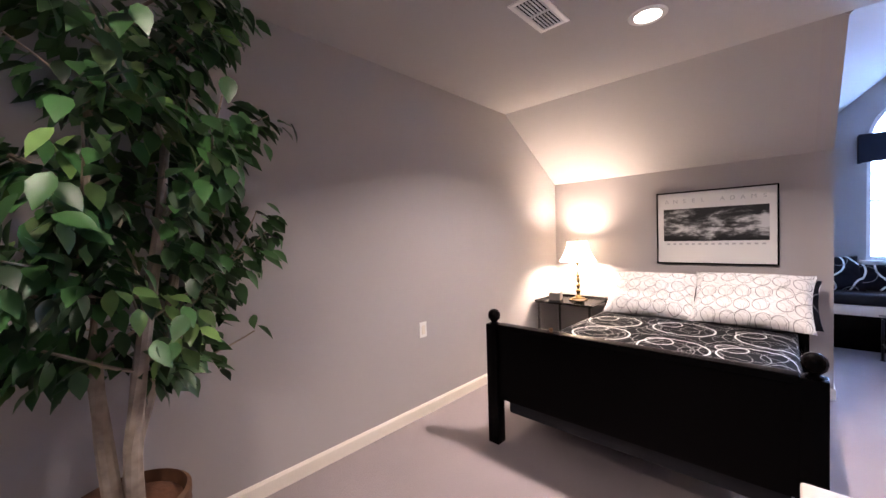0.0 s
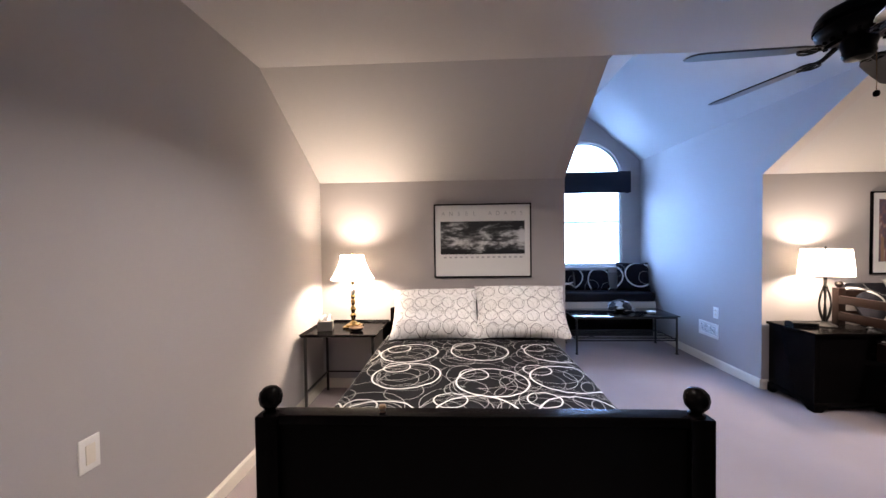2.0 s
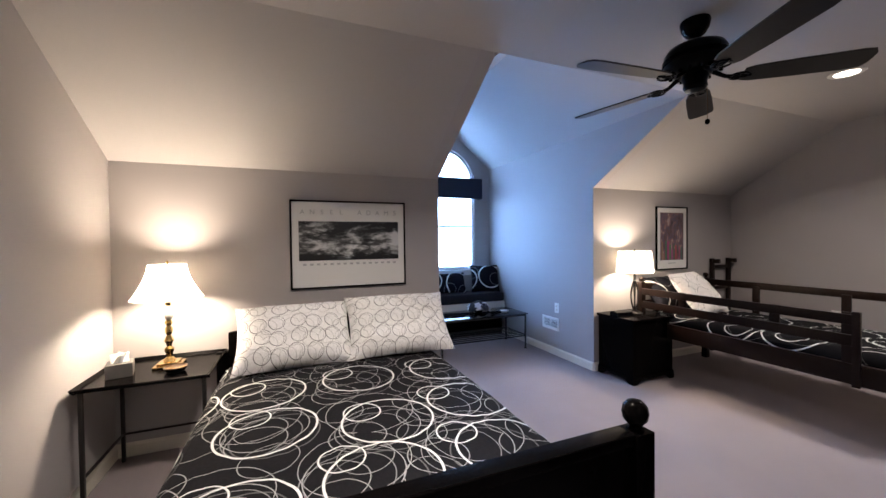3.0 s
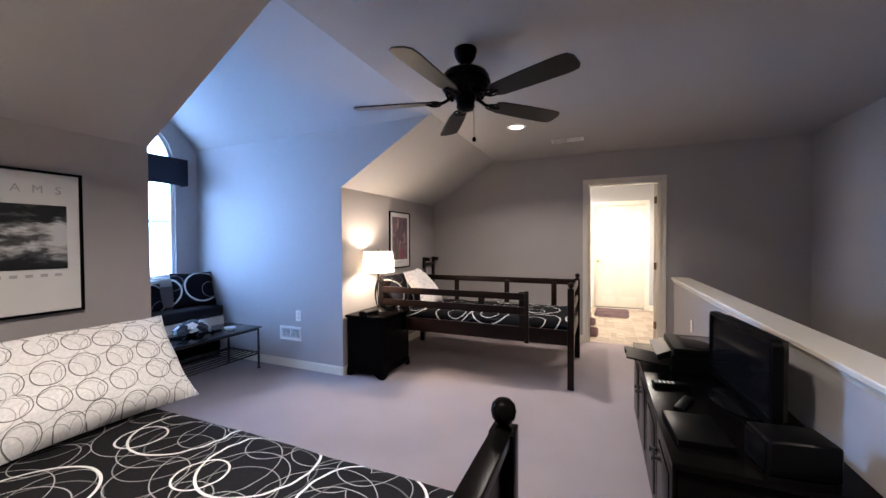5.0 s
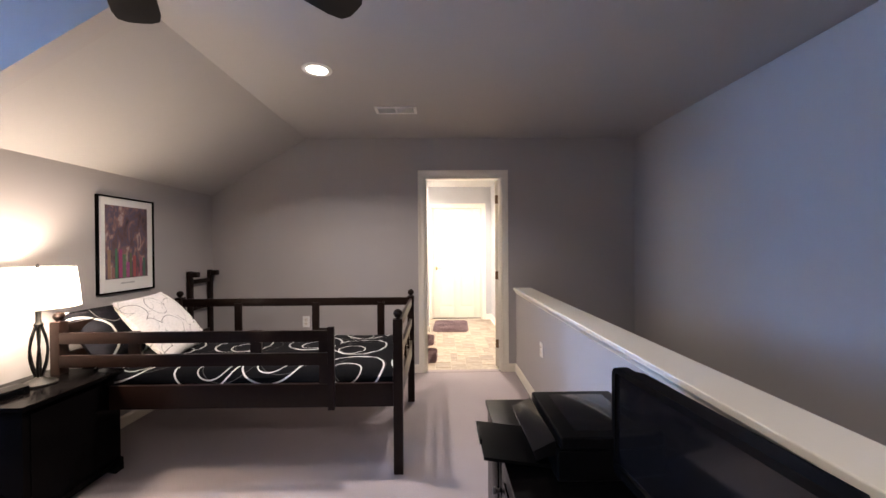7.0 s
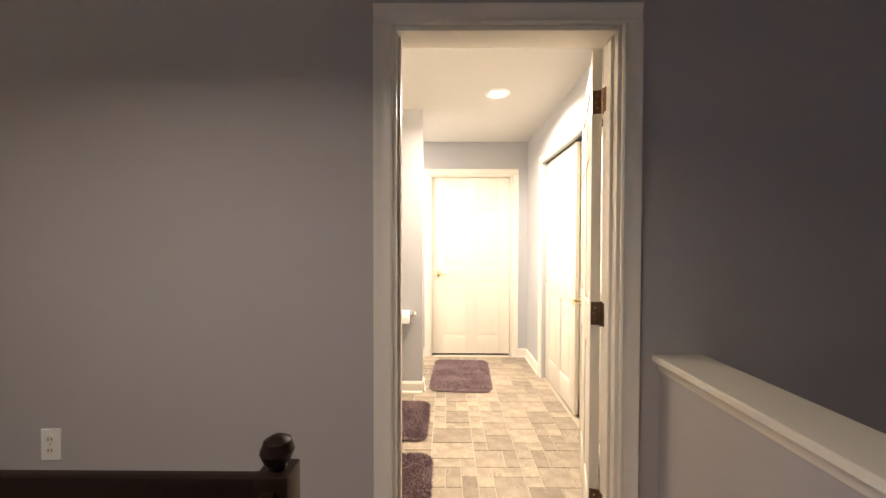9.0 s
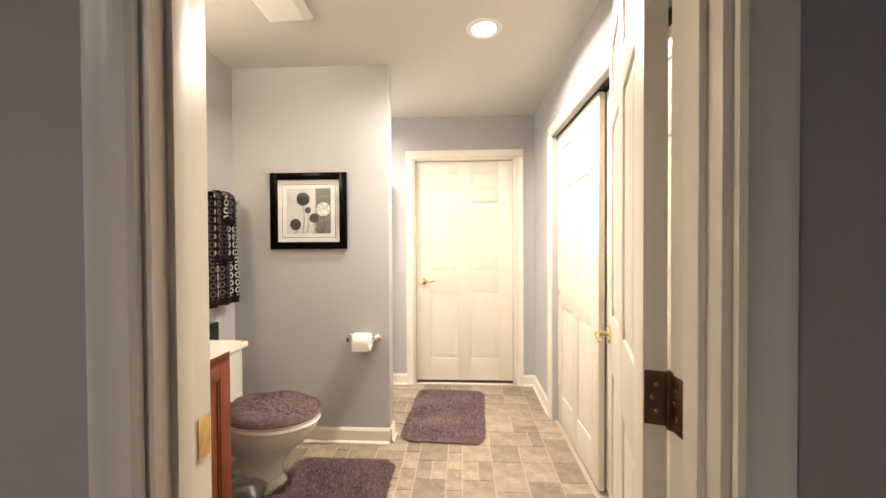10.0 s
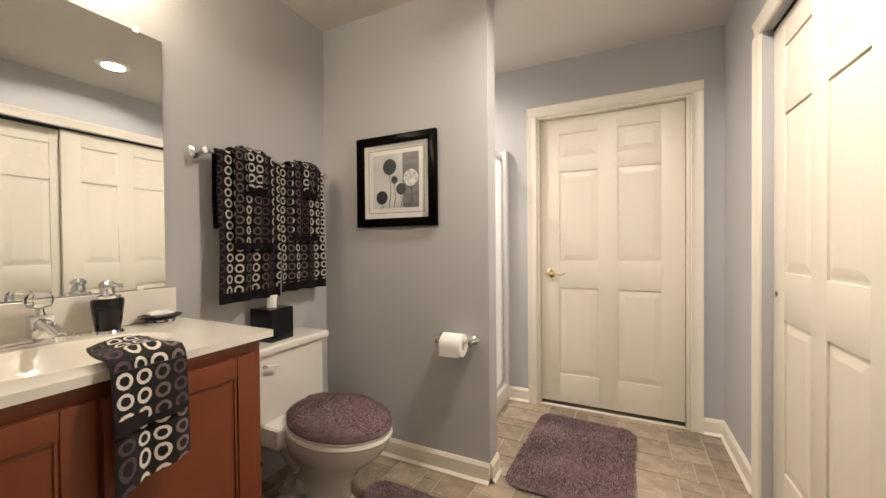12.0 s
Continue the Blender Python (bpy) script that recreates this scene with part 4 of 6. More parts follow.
bench = thing("window_seat", "built-in window seat with a cream front board", "bench", pose(XW, YM, 0))
part("front_board", box(0.41, D0 - YM + 0.004, 0.37, 0.432, D1 - YM - 0.004, 0.475, 0.003), TRIM, bench)
part("seat_board", box(0.003, D0 - YM + 0.004, 0.45, 0.4095, D1 - YM - 0.004, 0.472), TRIM, bench)
part("support", box(0.02, -0.03, 0, 0.40, 0.03, 0.449), BLACKWOOD, bench)
# added black panel standing in for the shade below the seat board
part("kick_panel", box(0.36, D0 - YM + 0.016, 0, 0.375, D1 - YM - 0.016, 0.449), BLACKWOOD, bench)
sc = part("seat_cushion", box(XW + 0.02, D0 + 0.012, 0.477, XW + 0.45, D1 - 0.012, 0.60, 0.035, 4), DARKCLOTH)
tagged(sc, "long black cloth cushion on the window seat", "seat cushion")
for y, w_, h_, tilt, tn, s in ((-3.42, 0.50, 0.30, 18, 0, 1.1), (-2.93, 0.50, 0.30, 18, 0, 2.7), (-2.42, 0.42, 0.42, 24, -18, 5.5), (-3.70, 0.40, 0.40, 22, 22, 6.2)):
    pillow("black throw pillow printed with white rings on the window seat", w_, h_, 0.13, lean(XW + (0.20 if h_ < 0.35 else 0.30), y, 0.60, w_, h_, tilt, tn), SHAM, s, "window seat pillows")

ct = thing("coffee_table", "dark metal coffee table with glossy top and slatted shelf", "coffee table", pose(-3.80, -2.90, 0))
a, b, h = 0.235, 0.565, 0.425
part("top", box(-a - 0.02, -b - 0.02, h, a + 0.02, b + 0.02, h + 0.012, 0.003), GLOSS, ct)
for nm, d in (("rail", (-a, -b, h - 0.022, a, -b + 0.012, h - 0.001)), ("rail", (-a, b - 0.012, h - 0.022, a, b, h - 0.001)), ("rail", (-a, -b + 0.013, h - 0.022, -a + 0.012, b - 0.013, h - 0.001)), ("rail", (a - 0.012, -b + 0.013, h - 0.022, a, b - 0.013, h - 0.001))):
    part(nm, box(*d, bevel=0.001), IRON, ct)
for sx in (-1, 1):
    for sy in (-1, 1):
        lg = part("leg", lathe([(0.011, 0.012), (0.011, 0.20), (0.016, 0.21), (0.011, 0.22), (0.011, h - 0.022)], 12, pose(sx * (a - 0.006), sy * (b - 0.006), 0)), IRON, ct)
        part("foot", lathe([(0.018, 0), (0.020, 0.004), (0.013, 0.012)], 14, pose(sx * (a - 0.006), sy * (b - 0.006), 0)), IRON, lg)
for sx in (-1, 1):
    part("shelf_rail", box(sx * (a - 0.006) - 0.006, -b + 0.012, 0.150, sx * (a - 0.006) + 0.006, b - 0.012, 0.164, 0.001), IRON, ct)
for k in range(7):
    x = -a + 0.03 + k * (2 * a - 0.06) / 6
    part("slat", tube([(x, -b + 0.006, 0.172), (x, b - 0.006, 0.172)], 0.0065, 8), IRON, ct)
for sy in (-1, 1):
    part("end_rail", box(-a + 0.006, sy * (b - 0.006) - 0.005, 0.160, a - 0.006, sy * (b - 0.006) + 0.005, 0.1655, 0.001), IRON, ct)

random.seed(5)
fl = thing("flower_arrangement", "low arrangement of white and black artificial flowers in a dark bowl", "flowers", pose(-3.83, -2.86, h + 0.012))
part("bowl", lathe([(0, 0), (0.04, 0), (0.055, 0.02), (0.06, 0.04), (0.054, 0.04), (0.0, 0.035)], 24), BLACKPL, fl)
PETAL = {"w": material("white_petal", (0.75, 0.75, 0.76), 0.7, grain=50, vary=0.08, bump=0.1), "k": material("black_petal", (0.02, 0.02, 0.03), 0.7, grain=50, vary=0.2, bump=0.1)}


def blossom(r):
    bm = bmesh.new()
    for ring_, (n, el, sc_) in enumerate(((6, 5, 1.0), (5, 38, 0.85), (4, 65, 0.6))):
        for k in range(n):
            pet = cushion(r * 1.0 * sc_, r * 1.1 * sc_, r * 0.30, 6, seed=k)
            join(bm, pet, Matrix.Rotation(2 * math.pi * (k + ring_ * 0.5) / n, 4, "Z") @ Matrix.Rotation(radians(-el), 4, "Y") @ Matrix.Translation((r * 0.5 * sc_, 0, 0)))
    return bm


for k in range(13):
    an, rr = k * 2.4, 0.02 + 0.10 * math.sqrt(k / 13)
    key = "w" if k % 2 else "k"
    part("flower", blossom(0.062), PETAL[key], fl, m=pose(rr * math.cos(an), rr * math.sin(an), 0.125 - 0.55 * rr + random.uniform(-0.01, 0.01), -430 * rr * math.sin(an), 430 * rr * math.cos(an), 0))
dish2 = thing("small_bowl", "small pale bowl on the coffee table", "bowl", pose(-3.72, -2.55, h + 0.012))
part("bowl", lathe([(0, 0), (0.03, 0), (0.05, 0.018), (0.055, 0.028), (0.05, 0.028), (0.0, 0.01)], 24), WHITEPL, dish2)

# ---------------------------------------------------------------- nightstand and lamp beside the low loft bed
ns = thing("nightstand", "black wooden nightstand with bracket feet", "nightstand", pose(-2.370, -1.885, 0))
a, b, h = 0.205, 0.258, 0.60
part("body", box(-a, -b, 0.06, a, b, h - 0.025, 0.003), BLACKWOOD, ns)
part("top", box(-a - 0.012, -b - 0.018, h - 0.024, a + 0.022, b + 0.018, h, 0.006, 3), BLACKWOOD, ns)
part("plinth", box(-a - 0.004, -b - 0.008, 0.04, a + 0.010, b + 0.008, 0.075, 0.004), BLACKWOOD, ns)
for sx in (-1, 1):
    for sy in (-1, 1):
        fx, fy = sx * (a + (0.010 if sx > 0 else 0.004)), sy * (b + 0.008)
        ft_ = prism([(fy, 0), (fy, 0.041), (fy - sy * 0.11, 0.041), (fy - sy * 0.085, 0.026), (fy - sy * 0.065, 0.008), (fy - sy * 0.055, 0)], "x", fx - sx * 0.018, fx)
        add_prism(ft_, [(fx - sx * 0.0185, 0), (fx - sx * 0.0185, 0.041), (fx - sx * 0.11, 0.041), (fx - sx * 0.085, 0.026), (fx - sx * 0.065, 0.008), (fx - sx * 0.055, 0)], "y", fy - sy * 0.018, fy)
        part("bracket_foot", ft_, BLACKWOOD, ns)
part("end_panel", box(a + 0.0005, -b + 0.03, 0.10, a + 0.006, b - 0.03, h - 0.05, 0.002), BLACKWOOD, ns)
l2 = thing("table_lamp", "dark openwork table lamp with a white drum shade, lit", "table lamp", pose(-2.39, -1.86, h))
part("base", lathe([(0, 0), (0.070, 0), (0.072, 0.008), (0.055, 0.018), (0.03, 0.026), (0.018, 0.04), (0, 0.041)], 30), IRON, l2)
for k in range(6):
    an = 2 * math.pi * k / 6
    part("strand", tube([((0.012 + 0.026 * math.sin(math.pi * j / 10)) * math.cos(an + 0.5 * j / 10), (0.012 + 0.026 * math.sin(math.pi * j / 10)) * math.sin(an + 0.5 * j / 10), 0.04 + 0.27 * j / 10) for j in range(11)], 0.006, 8), IRON, l2)
part("collar", lathe([(0, 0.308), (0.018, 0.308), (0.020, 0.32), (0.012, 0.332), (0.012, 0.40), (0, 0.402)], 20), IRON, l2)
part("harp", tube([(0, 0.012, 0.39), (0, 0.05, 0.46), (0, 0.05, 0.56), (0, 0.0, 0.618), (0, -0.05, 0.56), (0, -0.05, 0.46), (0, -0.012, 0.39)], 0.002, 6), IRON, l2)
shade([(0.166, 0.408), (0.159, 0.51), (0.148, 0.622)], l2)
for tr, tz in ((0.1665, 0.410), (0.1485, 0.620)):
    part("shade_trim", tube([(tr * math.cos(2 * math.pi * k / 40), tr * math.sin(2 * math.pi * k / 40), tz) for k in range(41)], 0.0025, 6), SHADE, l2)
part("finial", lathe([(0, 0.618), (0.006, 0.62), (0.009, 0.632), (0, 0.642)], 12), IRON, l2)
cr = thing("clock_radio", "small black clock radio on the nightstand", "clock radio", pose(-2.38, -2.05, h, 0, 0, 80))
part("body", prism([(-0.055, 0), (0.055, 0), (0.05, 0.035), (0.0, 0.045), (-0.05, 0.035)], "x", -0.085, 0.085), BLACKPL, cr)
part("display", box(-0.06, -0.0575, 0.006, 0.06, -0.0545, 0.026), GLOSS, cr)

# ---------------------------------------------------------------- low loft bed
F0, F1, H0 = -1.695, -0.70, -2.45
XF = -0.497
lb = thing("low_loft_bed", "espresso wooden low loft bed with guard rails", "bed", pose(0, 0, 0))
BALL = [(0.0, 0.0), (0.016, 0.0), (0.013, 0.006), (0.022, 0.014), (0.028, 0.030), (0.022, 0.047), (0.009, 0.055), (0.0, 0.056)]
for x in (XF, H0):
    for y in (F0, F1):
        top = 0.90
        p = part("post", box(x - 0.028, y - 0.028, 0, x + 0.028, y + 0.028, top, 0.004), ESPRESSO, lb)
        part("finial", lathe(BALL, 20, pose(x, y, top)), ESPRESSO, p)
for y in (F0, F1):
    part("side_rail", box(H0 + 0.0285, y - 0.014, 0.39, XF - 0.0285, y + 0.014, 0.525, 0.004), ESPRESSO, lb)
yo = F0 - 0.02
for z0, z1 in ((0.775, 0.84), (0.64, 0.71)):
    part("guard_board", box(H0 + 0.0285, yo - 0.011, z0, -0.90, yo + 0.011, z1, 0.004), ESPRESSO, lb)
for x in (-2.02, -1.32, -0.925):
    part("guard_upright", box(x - 0.032, yo + 0.0115, 0.42 if x > -1 else 0.64, x + 0.032, yo + 0.030, 0.85 if x > -1 else 0.84, 0.003), ESPRESSO, lb)
part("guard_stop", box(-0.9, yo - 0.013, 0.38, -0.862, yo + 0.011, 0.86, 0.003), ESPRESSO, lb)
for z0, z1 in ((0.822, 0.888),):
    part("guard_board", box(H0 + 0.0285, F1 - 0.011, z0, XF - 0.0285, F1 + 0.011, z1, 0.004), ESPRESSO, lb)
for x in (-1.95, -1.3, -0.75):
    part("guard_upright", box(x - 0.03, F1 - 0.03, 0.53, x + 0.03, F1 - 0.0115, 0.85, 0.003), ESPRESSO, lb)
for x in (XF, H0):
    for z0, z1 in ((0.39, 0.525), (0.65, 0.71), (0.82, 0.88)):
        part("end_rail", box(x - 0.011, F0 + 0.0285, z0, x + 0.011, F1 - 0.0285, z1, 0.004), ESPRESSO, lb)
    for y in (-1.45, -1.205, -0.96):
        part("end_slat", box(x - 0.007, y - 0.02, 0.526, x + 0.007, y + 0.02, 0.649), ESPRESSO, lb)
tagged(part("mattress", box(H0 + 0.05, F0 + 0.05, 0.42, XF - 0.05, F1 - 0.065, 0.56, 0.03, 3), MATTRESS), "mattress under the black quilt", "mattress")
tagged(part("quilt", cover(H0 + 0.025, F0 + 0.018, XF - 0.02, F1 - 0.034, 0.592, 0.05, r=0.06, wave=0.008, seed=4.2), QUILT2), "black quilt printed with white rings", "quilt")
quilt_hem("quilt.001", H0 + 0.025, XF - 0.02, F0 + 0.018, F1 - 0.034, 0.542 - 0.06)
pillow("black pillow sham printed with white rings in the loft bed", 0.62, 0.42, 0.15, lean(-2.30, -1.30, 0.60, 0.62, 0.42, 38), SHAM, 8.3, "loft bed pillows")
pillow("white throw pillow with black line print in the loft bed", 0.54, 0.50, 0.17, lean(-1.98, -1.27, 0.61, 0.54, 0.50, 40, 10), rings("white_line_pillowcase", (0.74, 0.71, 0.70), [(0.16, 0.075, 0.0035, 0.6, 0.0, (0.12, 0.12, 0.12)), (0.21, 0.09, 0.002, 0.6, 0.1, (0.35, 0.35, 0.35))]), 9.9, "loft bed pillows")
ld = thing("bed_ladder", "espresso wooden ladder leaning in the corner behind the loft bed", "ladder", pose(-2.525, -0.235, 0, 0, 0, 90))
for x in (-0.15, 0.15):
    lp_ = part("stringer", box(x - 0.028, 0.036, 0.0, x + 0.028, 0.066, 1.10, 0.005), ESPRESSO, ld)
    part("hook", box(x - 0.026, -0.03, 1.045, x + 0.026, 0.0355, 1.095, 0.01, 3), ESPRESSO, lp_)
for z in (0.25, 0.50, 0.75, 1.0):
    part("rung", box(-0.1215, 0.038, z - 0.02, 0.1215, 0.064, z + 0.02, 0.004), ESPRESSO, ld)
# ---------------------------------------------------------------- console, television, printer
co_ = thing("media_console", "long black wooden media console with knobbed doors", "console", pose(0.252, -2.84, 0))
a, b, h = 0.262, 0.80, 0.555
part("body", box(-a, -b, 0.05, a, b, h - 0.025, 0.003), BLACKWOOD, co_)
part("top", box(-a - 0.02, -b - 0.02, h - 0.0245, a + 0.005, b + 0.02, h, 0.005, 3), BLACKWOOD, co_)
part("plinth", box(-a + 0.02, -b + 0.01, 0, a - 0.01, b - 0.01, 0.0495), BLACKWOOD, co_)
for k in range(4):
    y0 = -b + 0.015 + k * 0.3935
    dr = part("door", box(-a - 0.014, y0, 0.07, -a - 0.0005, y0 + 0.385, h - 0.035, 0.003), BLACKWOOD, co_)
    part("door_panel", box(-a - 0.018, y0 + 0.06, 0.13, -a - 0.0145, y0 + 0.325, h - 0.095, 0.002), BLACKWOOD, dr)
    part("knob", lathe([(0, 0), (0.008, 0), (0.007, 0.01), (0.015, 0.018), (0.011, 0.027), (0, 0.029)], 14, pose(-a - 0.014, y0 + (0.35 if k % 2 == 0 else 0.035), 0.36, 0, -90)), IRON, dr)
def tv_frame(hw, z0, z1, rim, foot, r):
    """A rounded frame round a screen: half width, foot and head heights, rim and foot widths."""
    def outline(x, a, b, rr):
        return [(cx + rr * math.cos(radians(a0 + 15 * k)), cz + rr * math.sin(radians(a0 + 15 * k))) for cx, cz, a0 in ((x - rr, b - rr, 0), (-x + rr, b - rr, 90), (-x + rr, a + rr, 180), (x - rr, a + rr, 270)) for k in range(7)]
    bm = holed(outline(hw, z0, z1, r), outline(hw - rim, z0 + foot, z1 - rim, 0.004), -0.015, 0.02)
    bm.transform(Matrix.Rotation(radians(-90), 4, "Z"))
    return bm


tv = thing("television", "black flat-screen television, switched off", "television", pose(0.345, -2.995, h, 0, 0, -85.5))
part("stand_base", lathe([(0, 0), (0.16, 0), (0.165, 0.006), (0.12, 0.014), (0, 0.016)], 32, Matrix.Diagonal((1.15, 0.72, 1, 1))), GLOSS, tv)
part("neck", box(-0.05, -0.015, 0.014, 0.05, 0.025, 0.06, 0.004), BLACKPL, tv)
part("bezel", tv_frame(0.335, 0.035, 0.378, 0.020, 0.030, 0.035), BLACKPL, tv)
part("screen", box(-0.3175, -0.012, 0.0635, 0.3175, 0.0, 0.360), GLOSS, tv)
part("speaker_bar", box(-0.28, -0.0225, 0.041, 0.28, -0.0205, 0.056, 0.001), BLACKPL, tv)
part("back_cover", prism([(-0.32, 0.0155), (0.32, 0.0155), (0.28, 0.055), (-0.28, 0.055)], "z", 0.05, 0.365), BLACKPL, tv)
pr = thing("printer", "black all-in-one printer with its paper tray out", "printer", pose(0.29, -2.485, h, 0, 0, -90))
part("body", box(-0.185, -0.17, 0, 0.185, 0.17, 0.105, 0.012, 3), BLACKPL, pr)
part("scanner_lid", box(-0.19, -0.16, 0.1055, 0.19, 0.17, 0.148, 0.010, 3), BLACKPL, pr)
part("glass_edge", box(-0.15, -0.10, 0.1485, 0.15, 0.12, 0.150, 0.0005), GLOSS, pr)
part("control_panel", prism([(-0.245, 0.095), (-0.171, 0.13), (-0.171, 0.085), (-0.235, 0.065)], "x", -0.17, 0.17), GLOSS, pr)
part("output_tray", prism([(-0.40, 0.055), (-0.172, 0.025), (-0.172, 0.013), (-0.40, 0.045)], "x", -0.13, 0.13), BLACKPL, pr)
part("tray_stop", box(-0.05, -0.405, 0.055, 0.05, -0.395, 0.075, 0.002), BLACKPL, pr)
sp = thing("speaker_box", "black boxy speaker with a dark grille on the console", "speaker", pose(0.33, -3.545, h, 0, 0, 8))
part("cabinet", box(-0.10, -0.072, 0, 0.10, 0.072, 0.118, 0.014, 3), BLACKPL, sp)
part("grille", box(-0.106, -0.06, 0.012, -0.1005, 0.06, 0.104, 0.002), BLACKPL, sp)
ph = thing("telephone_handset", "black cordless handset with pale keys on the console", "telephone", pose(0.08, -2.90, h, 0, 0, 8))
part("handset", box(-0.085, -0.026, 0, 0.085, 0.026, 0.024, 0.010, 3), BLACKPL, ph)
for i in range(4):
    for j in range(3):
        part("key", box(-0.055 + i * 0.02, -0.014 + j * 0.011, 0.024, -0.045 + i * 0.02, -0.008 + j * 0.011, 0.0255), WHITEPL, ph)
rc = thing("remote_control", "slim black and silver remote control on the console", "remote control", pose(0.10, -3.12, h, 0, 0, 66))
part("body", box(-0.09, -0.02, 0, 0.09, 0.02, 0.016, 0.005), BLACKPL, rc)
part("silver_strip", box(-0.085, -0.021, 0.004, 0.085, -0.0202, 0.011), CHROME, rc)
bx = thing("disc_player", "flat black disc player on the console", "disc player", pose(0.09, -3.40, h, 0, 0, 4))
part("case", box(-0.09, -0.13, 0, 0.09, 0.13, 0.026, 0.004), BLACKPL, bx)
part("front_strip", box(-0.0925, -0.11, 0.008, -0.0905, 0.11, 0.020), GLOSS, bx)

# ---------------------------------------------------------------- ficus in a basket
random.seed(11)
ft = thing("ficus_tree", "tall artificial ficus with dense green leaves in a wicker basket", "plant", pose(1.22, -5.77, 0))
WICKER = material("brown_wicker", (0.10, 0.045, 0.022), 0.6, grain=35, vary=0.4, bump=0.5)
BARK = material("mottled_bark", (0.07, 0.045, 0.03), 0.85, grain=22, vary=0.4, bump=0.9, spots=11, mottle=(0.58, 0.48, 0.38))
MOSS = material("dry_moss", (0.10, 0.04, 0.02), 0.95, grain=50, vary=0.5, bump=1.0)
bk = part("basket", lathe([(0, 0), (0.135, 0), (0.150, 0.02), (0.178, 0.37), (0.19, 0.38), (0.19, 0.41), (0.176, 0.42), (0.166, 0.38), (0.16, 0.36), (0, 0.36)], 36), WICKER, ft, "brown woven wicker basket")
for k in range(16):
    z = 0.02 + k * 0.0225
    r0 = 0.150 + 0.028 * (z - 0.02) / 0.35
    part("wicker_band", tube([((r0 + 0.004 + 0.003 * math.sin(i * math.pi + k * math.pi)) * math.cos(2 * math.pi * i / 24), (r0 + 0.004 + 0.003 * math.sin(i * math.pi + k)) * math.sin(2 * math.pi * i / 24), z) for i in range(25)], 0.009, 6), WICKER, bk)
part("moss", lathe([(0, 0.395), (0.06, 0.40), (0.12, 0.393), (0.163, 0.378), (0.15, 0.362), (0, 0.362)], 24), MOSS, ft)
tips = []


def limb(p, d, length, r, depth):
    pts, rad = [Vector(p)], [r]
    d = Vector(d).normalized()
    n = 6
    for i in range(n):
        d = (d + Vector((random.uniform(-0.18, 0.18), random.uniform(-0.18, 0.18), random.uniform(-0.05, 0.12)))).normalized()
        pts.append(pts[-1] + d * length / n)
        rad.append(r * (1 - 0.6 * (i + 1) / n))
    return pts, rad, d


for k, (ang, lean_, ln) in enumerate(((0.3, 0.10, 1.68), (2.5, 0.12, 1.55), (4.4, 0.09, 1.30))):
    pts, rad, d = limb((0.03 * math.cos(ang), 0.03 * math.sin(ang), 0.37), (lean_ * math.cos(ang), lean_ * math.sin(ang), 1), ln, 0.029, 0)
    tk = part("trunk", tube(pts, rad, 9), BARK, ft)
    for i in range(1, 7):
        for j in range(4):
            an = random.uniform(0, 2 * math.pi)
            el = random.uniform(0.1, 0.8)
            if pts[i].z < 0.72:
                continue
            reach = random.uniform(0.28, 0.64) * (0.75 + 0.25 * math.sin(math.pi * min(1, max(0, (pts[i].z - 0.4) / 1.6))))
            bp, br, bd = limb(pts[i], (math.cos(an), math.sin(an), el), reach, 0.007, 1)
            lim = [q for q in bp if -0.25 < q.y and q.x < 0.50]
            if len(lim) < 3:
                continue
            part("branch", tube(lim, br[:len(lim)], 5), BARK, tk)
            tips += [(q, bd) for q in lim[2:]] * 1


def leaf_bm(L, W, fold):
    bm = bmesh.new()
    rows = [(0, 0.02), (0.18, 0.72), (0.42, 1.0), (0.66, 0.78), (0.86, 0.32), (1.0, 0.02)]
    prev = None
    for t, wd in rows:
        z = -0.22 * L * t * t
        cur = [bm.verts.new((t * L, s * wd * W / 2, z + (fold * abs(s) * wd * W / 2))) for s in (-1, 0, 1)]
        if prev:
            for q in range(2):
                bm.faces.new((prev[q], cur[q], cur[q + 1], prev[q + 1]))
        prev = cur
    return bm


def leaf_material(name, colour):
    m = material(name, colour, 0.42, grain=30, vary=0.25, bump=0.1, spots=9)
    n, l = m.node_tree.nodes, m.node_tree.links
    oi, hs = n.new("ShaderNodeObjectInfo"), n.new("ShaderNodeHueSaturation")
    geo = n.new("ShaderNodeNewGeometry")
    rg = n.new("ShaderNodeMapRange")
    rg.inputs[3].default_value, rg.inputs[4].default_value = 0.3, 2.0
    ad = n.new("ShaderNodeMath")
    ad.operation = "ADD"
    fr = n.new("ShaderNodeMath")
    fr.operation = "FRACT"
    l.new(oi.outputs["Random"], ad.inputs[0])
    l.new(geo.outputs["Random Per Island"], ad.inputs[1])
    l.new(ad.outputs[0], fr.inputs[0])
    l.new(fr.outputs[0], rg.inputs[0])
    l.new(rg.outputs[0], hs.inputs["Value"])
    b = n["Principled BSDF"]
    src = b.inputs["Base Color"].links[0].from_socket
    l.new(src, hs.inputs["Color"])
    l.new(hs.outputs[0], b.inputs["Base Color"])
    b.inputs["Subsurface Weight"].default_value = 0.0
    return m


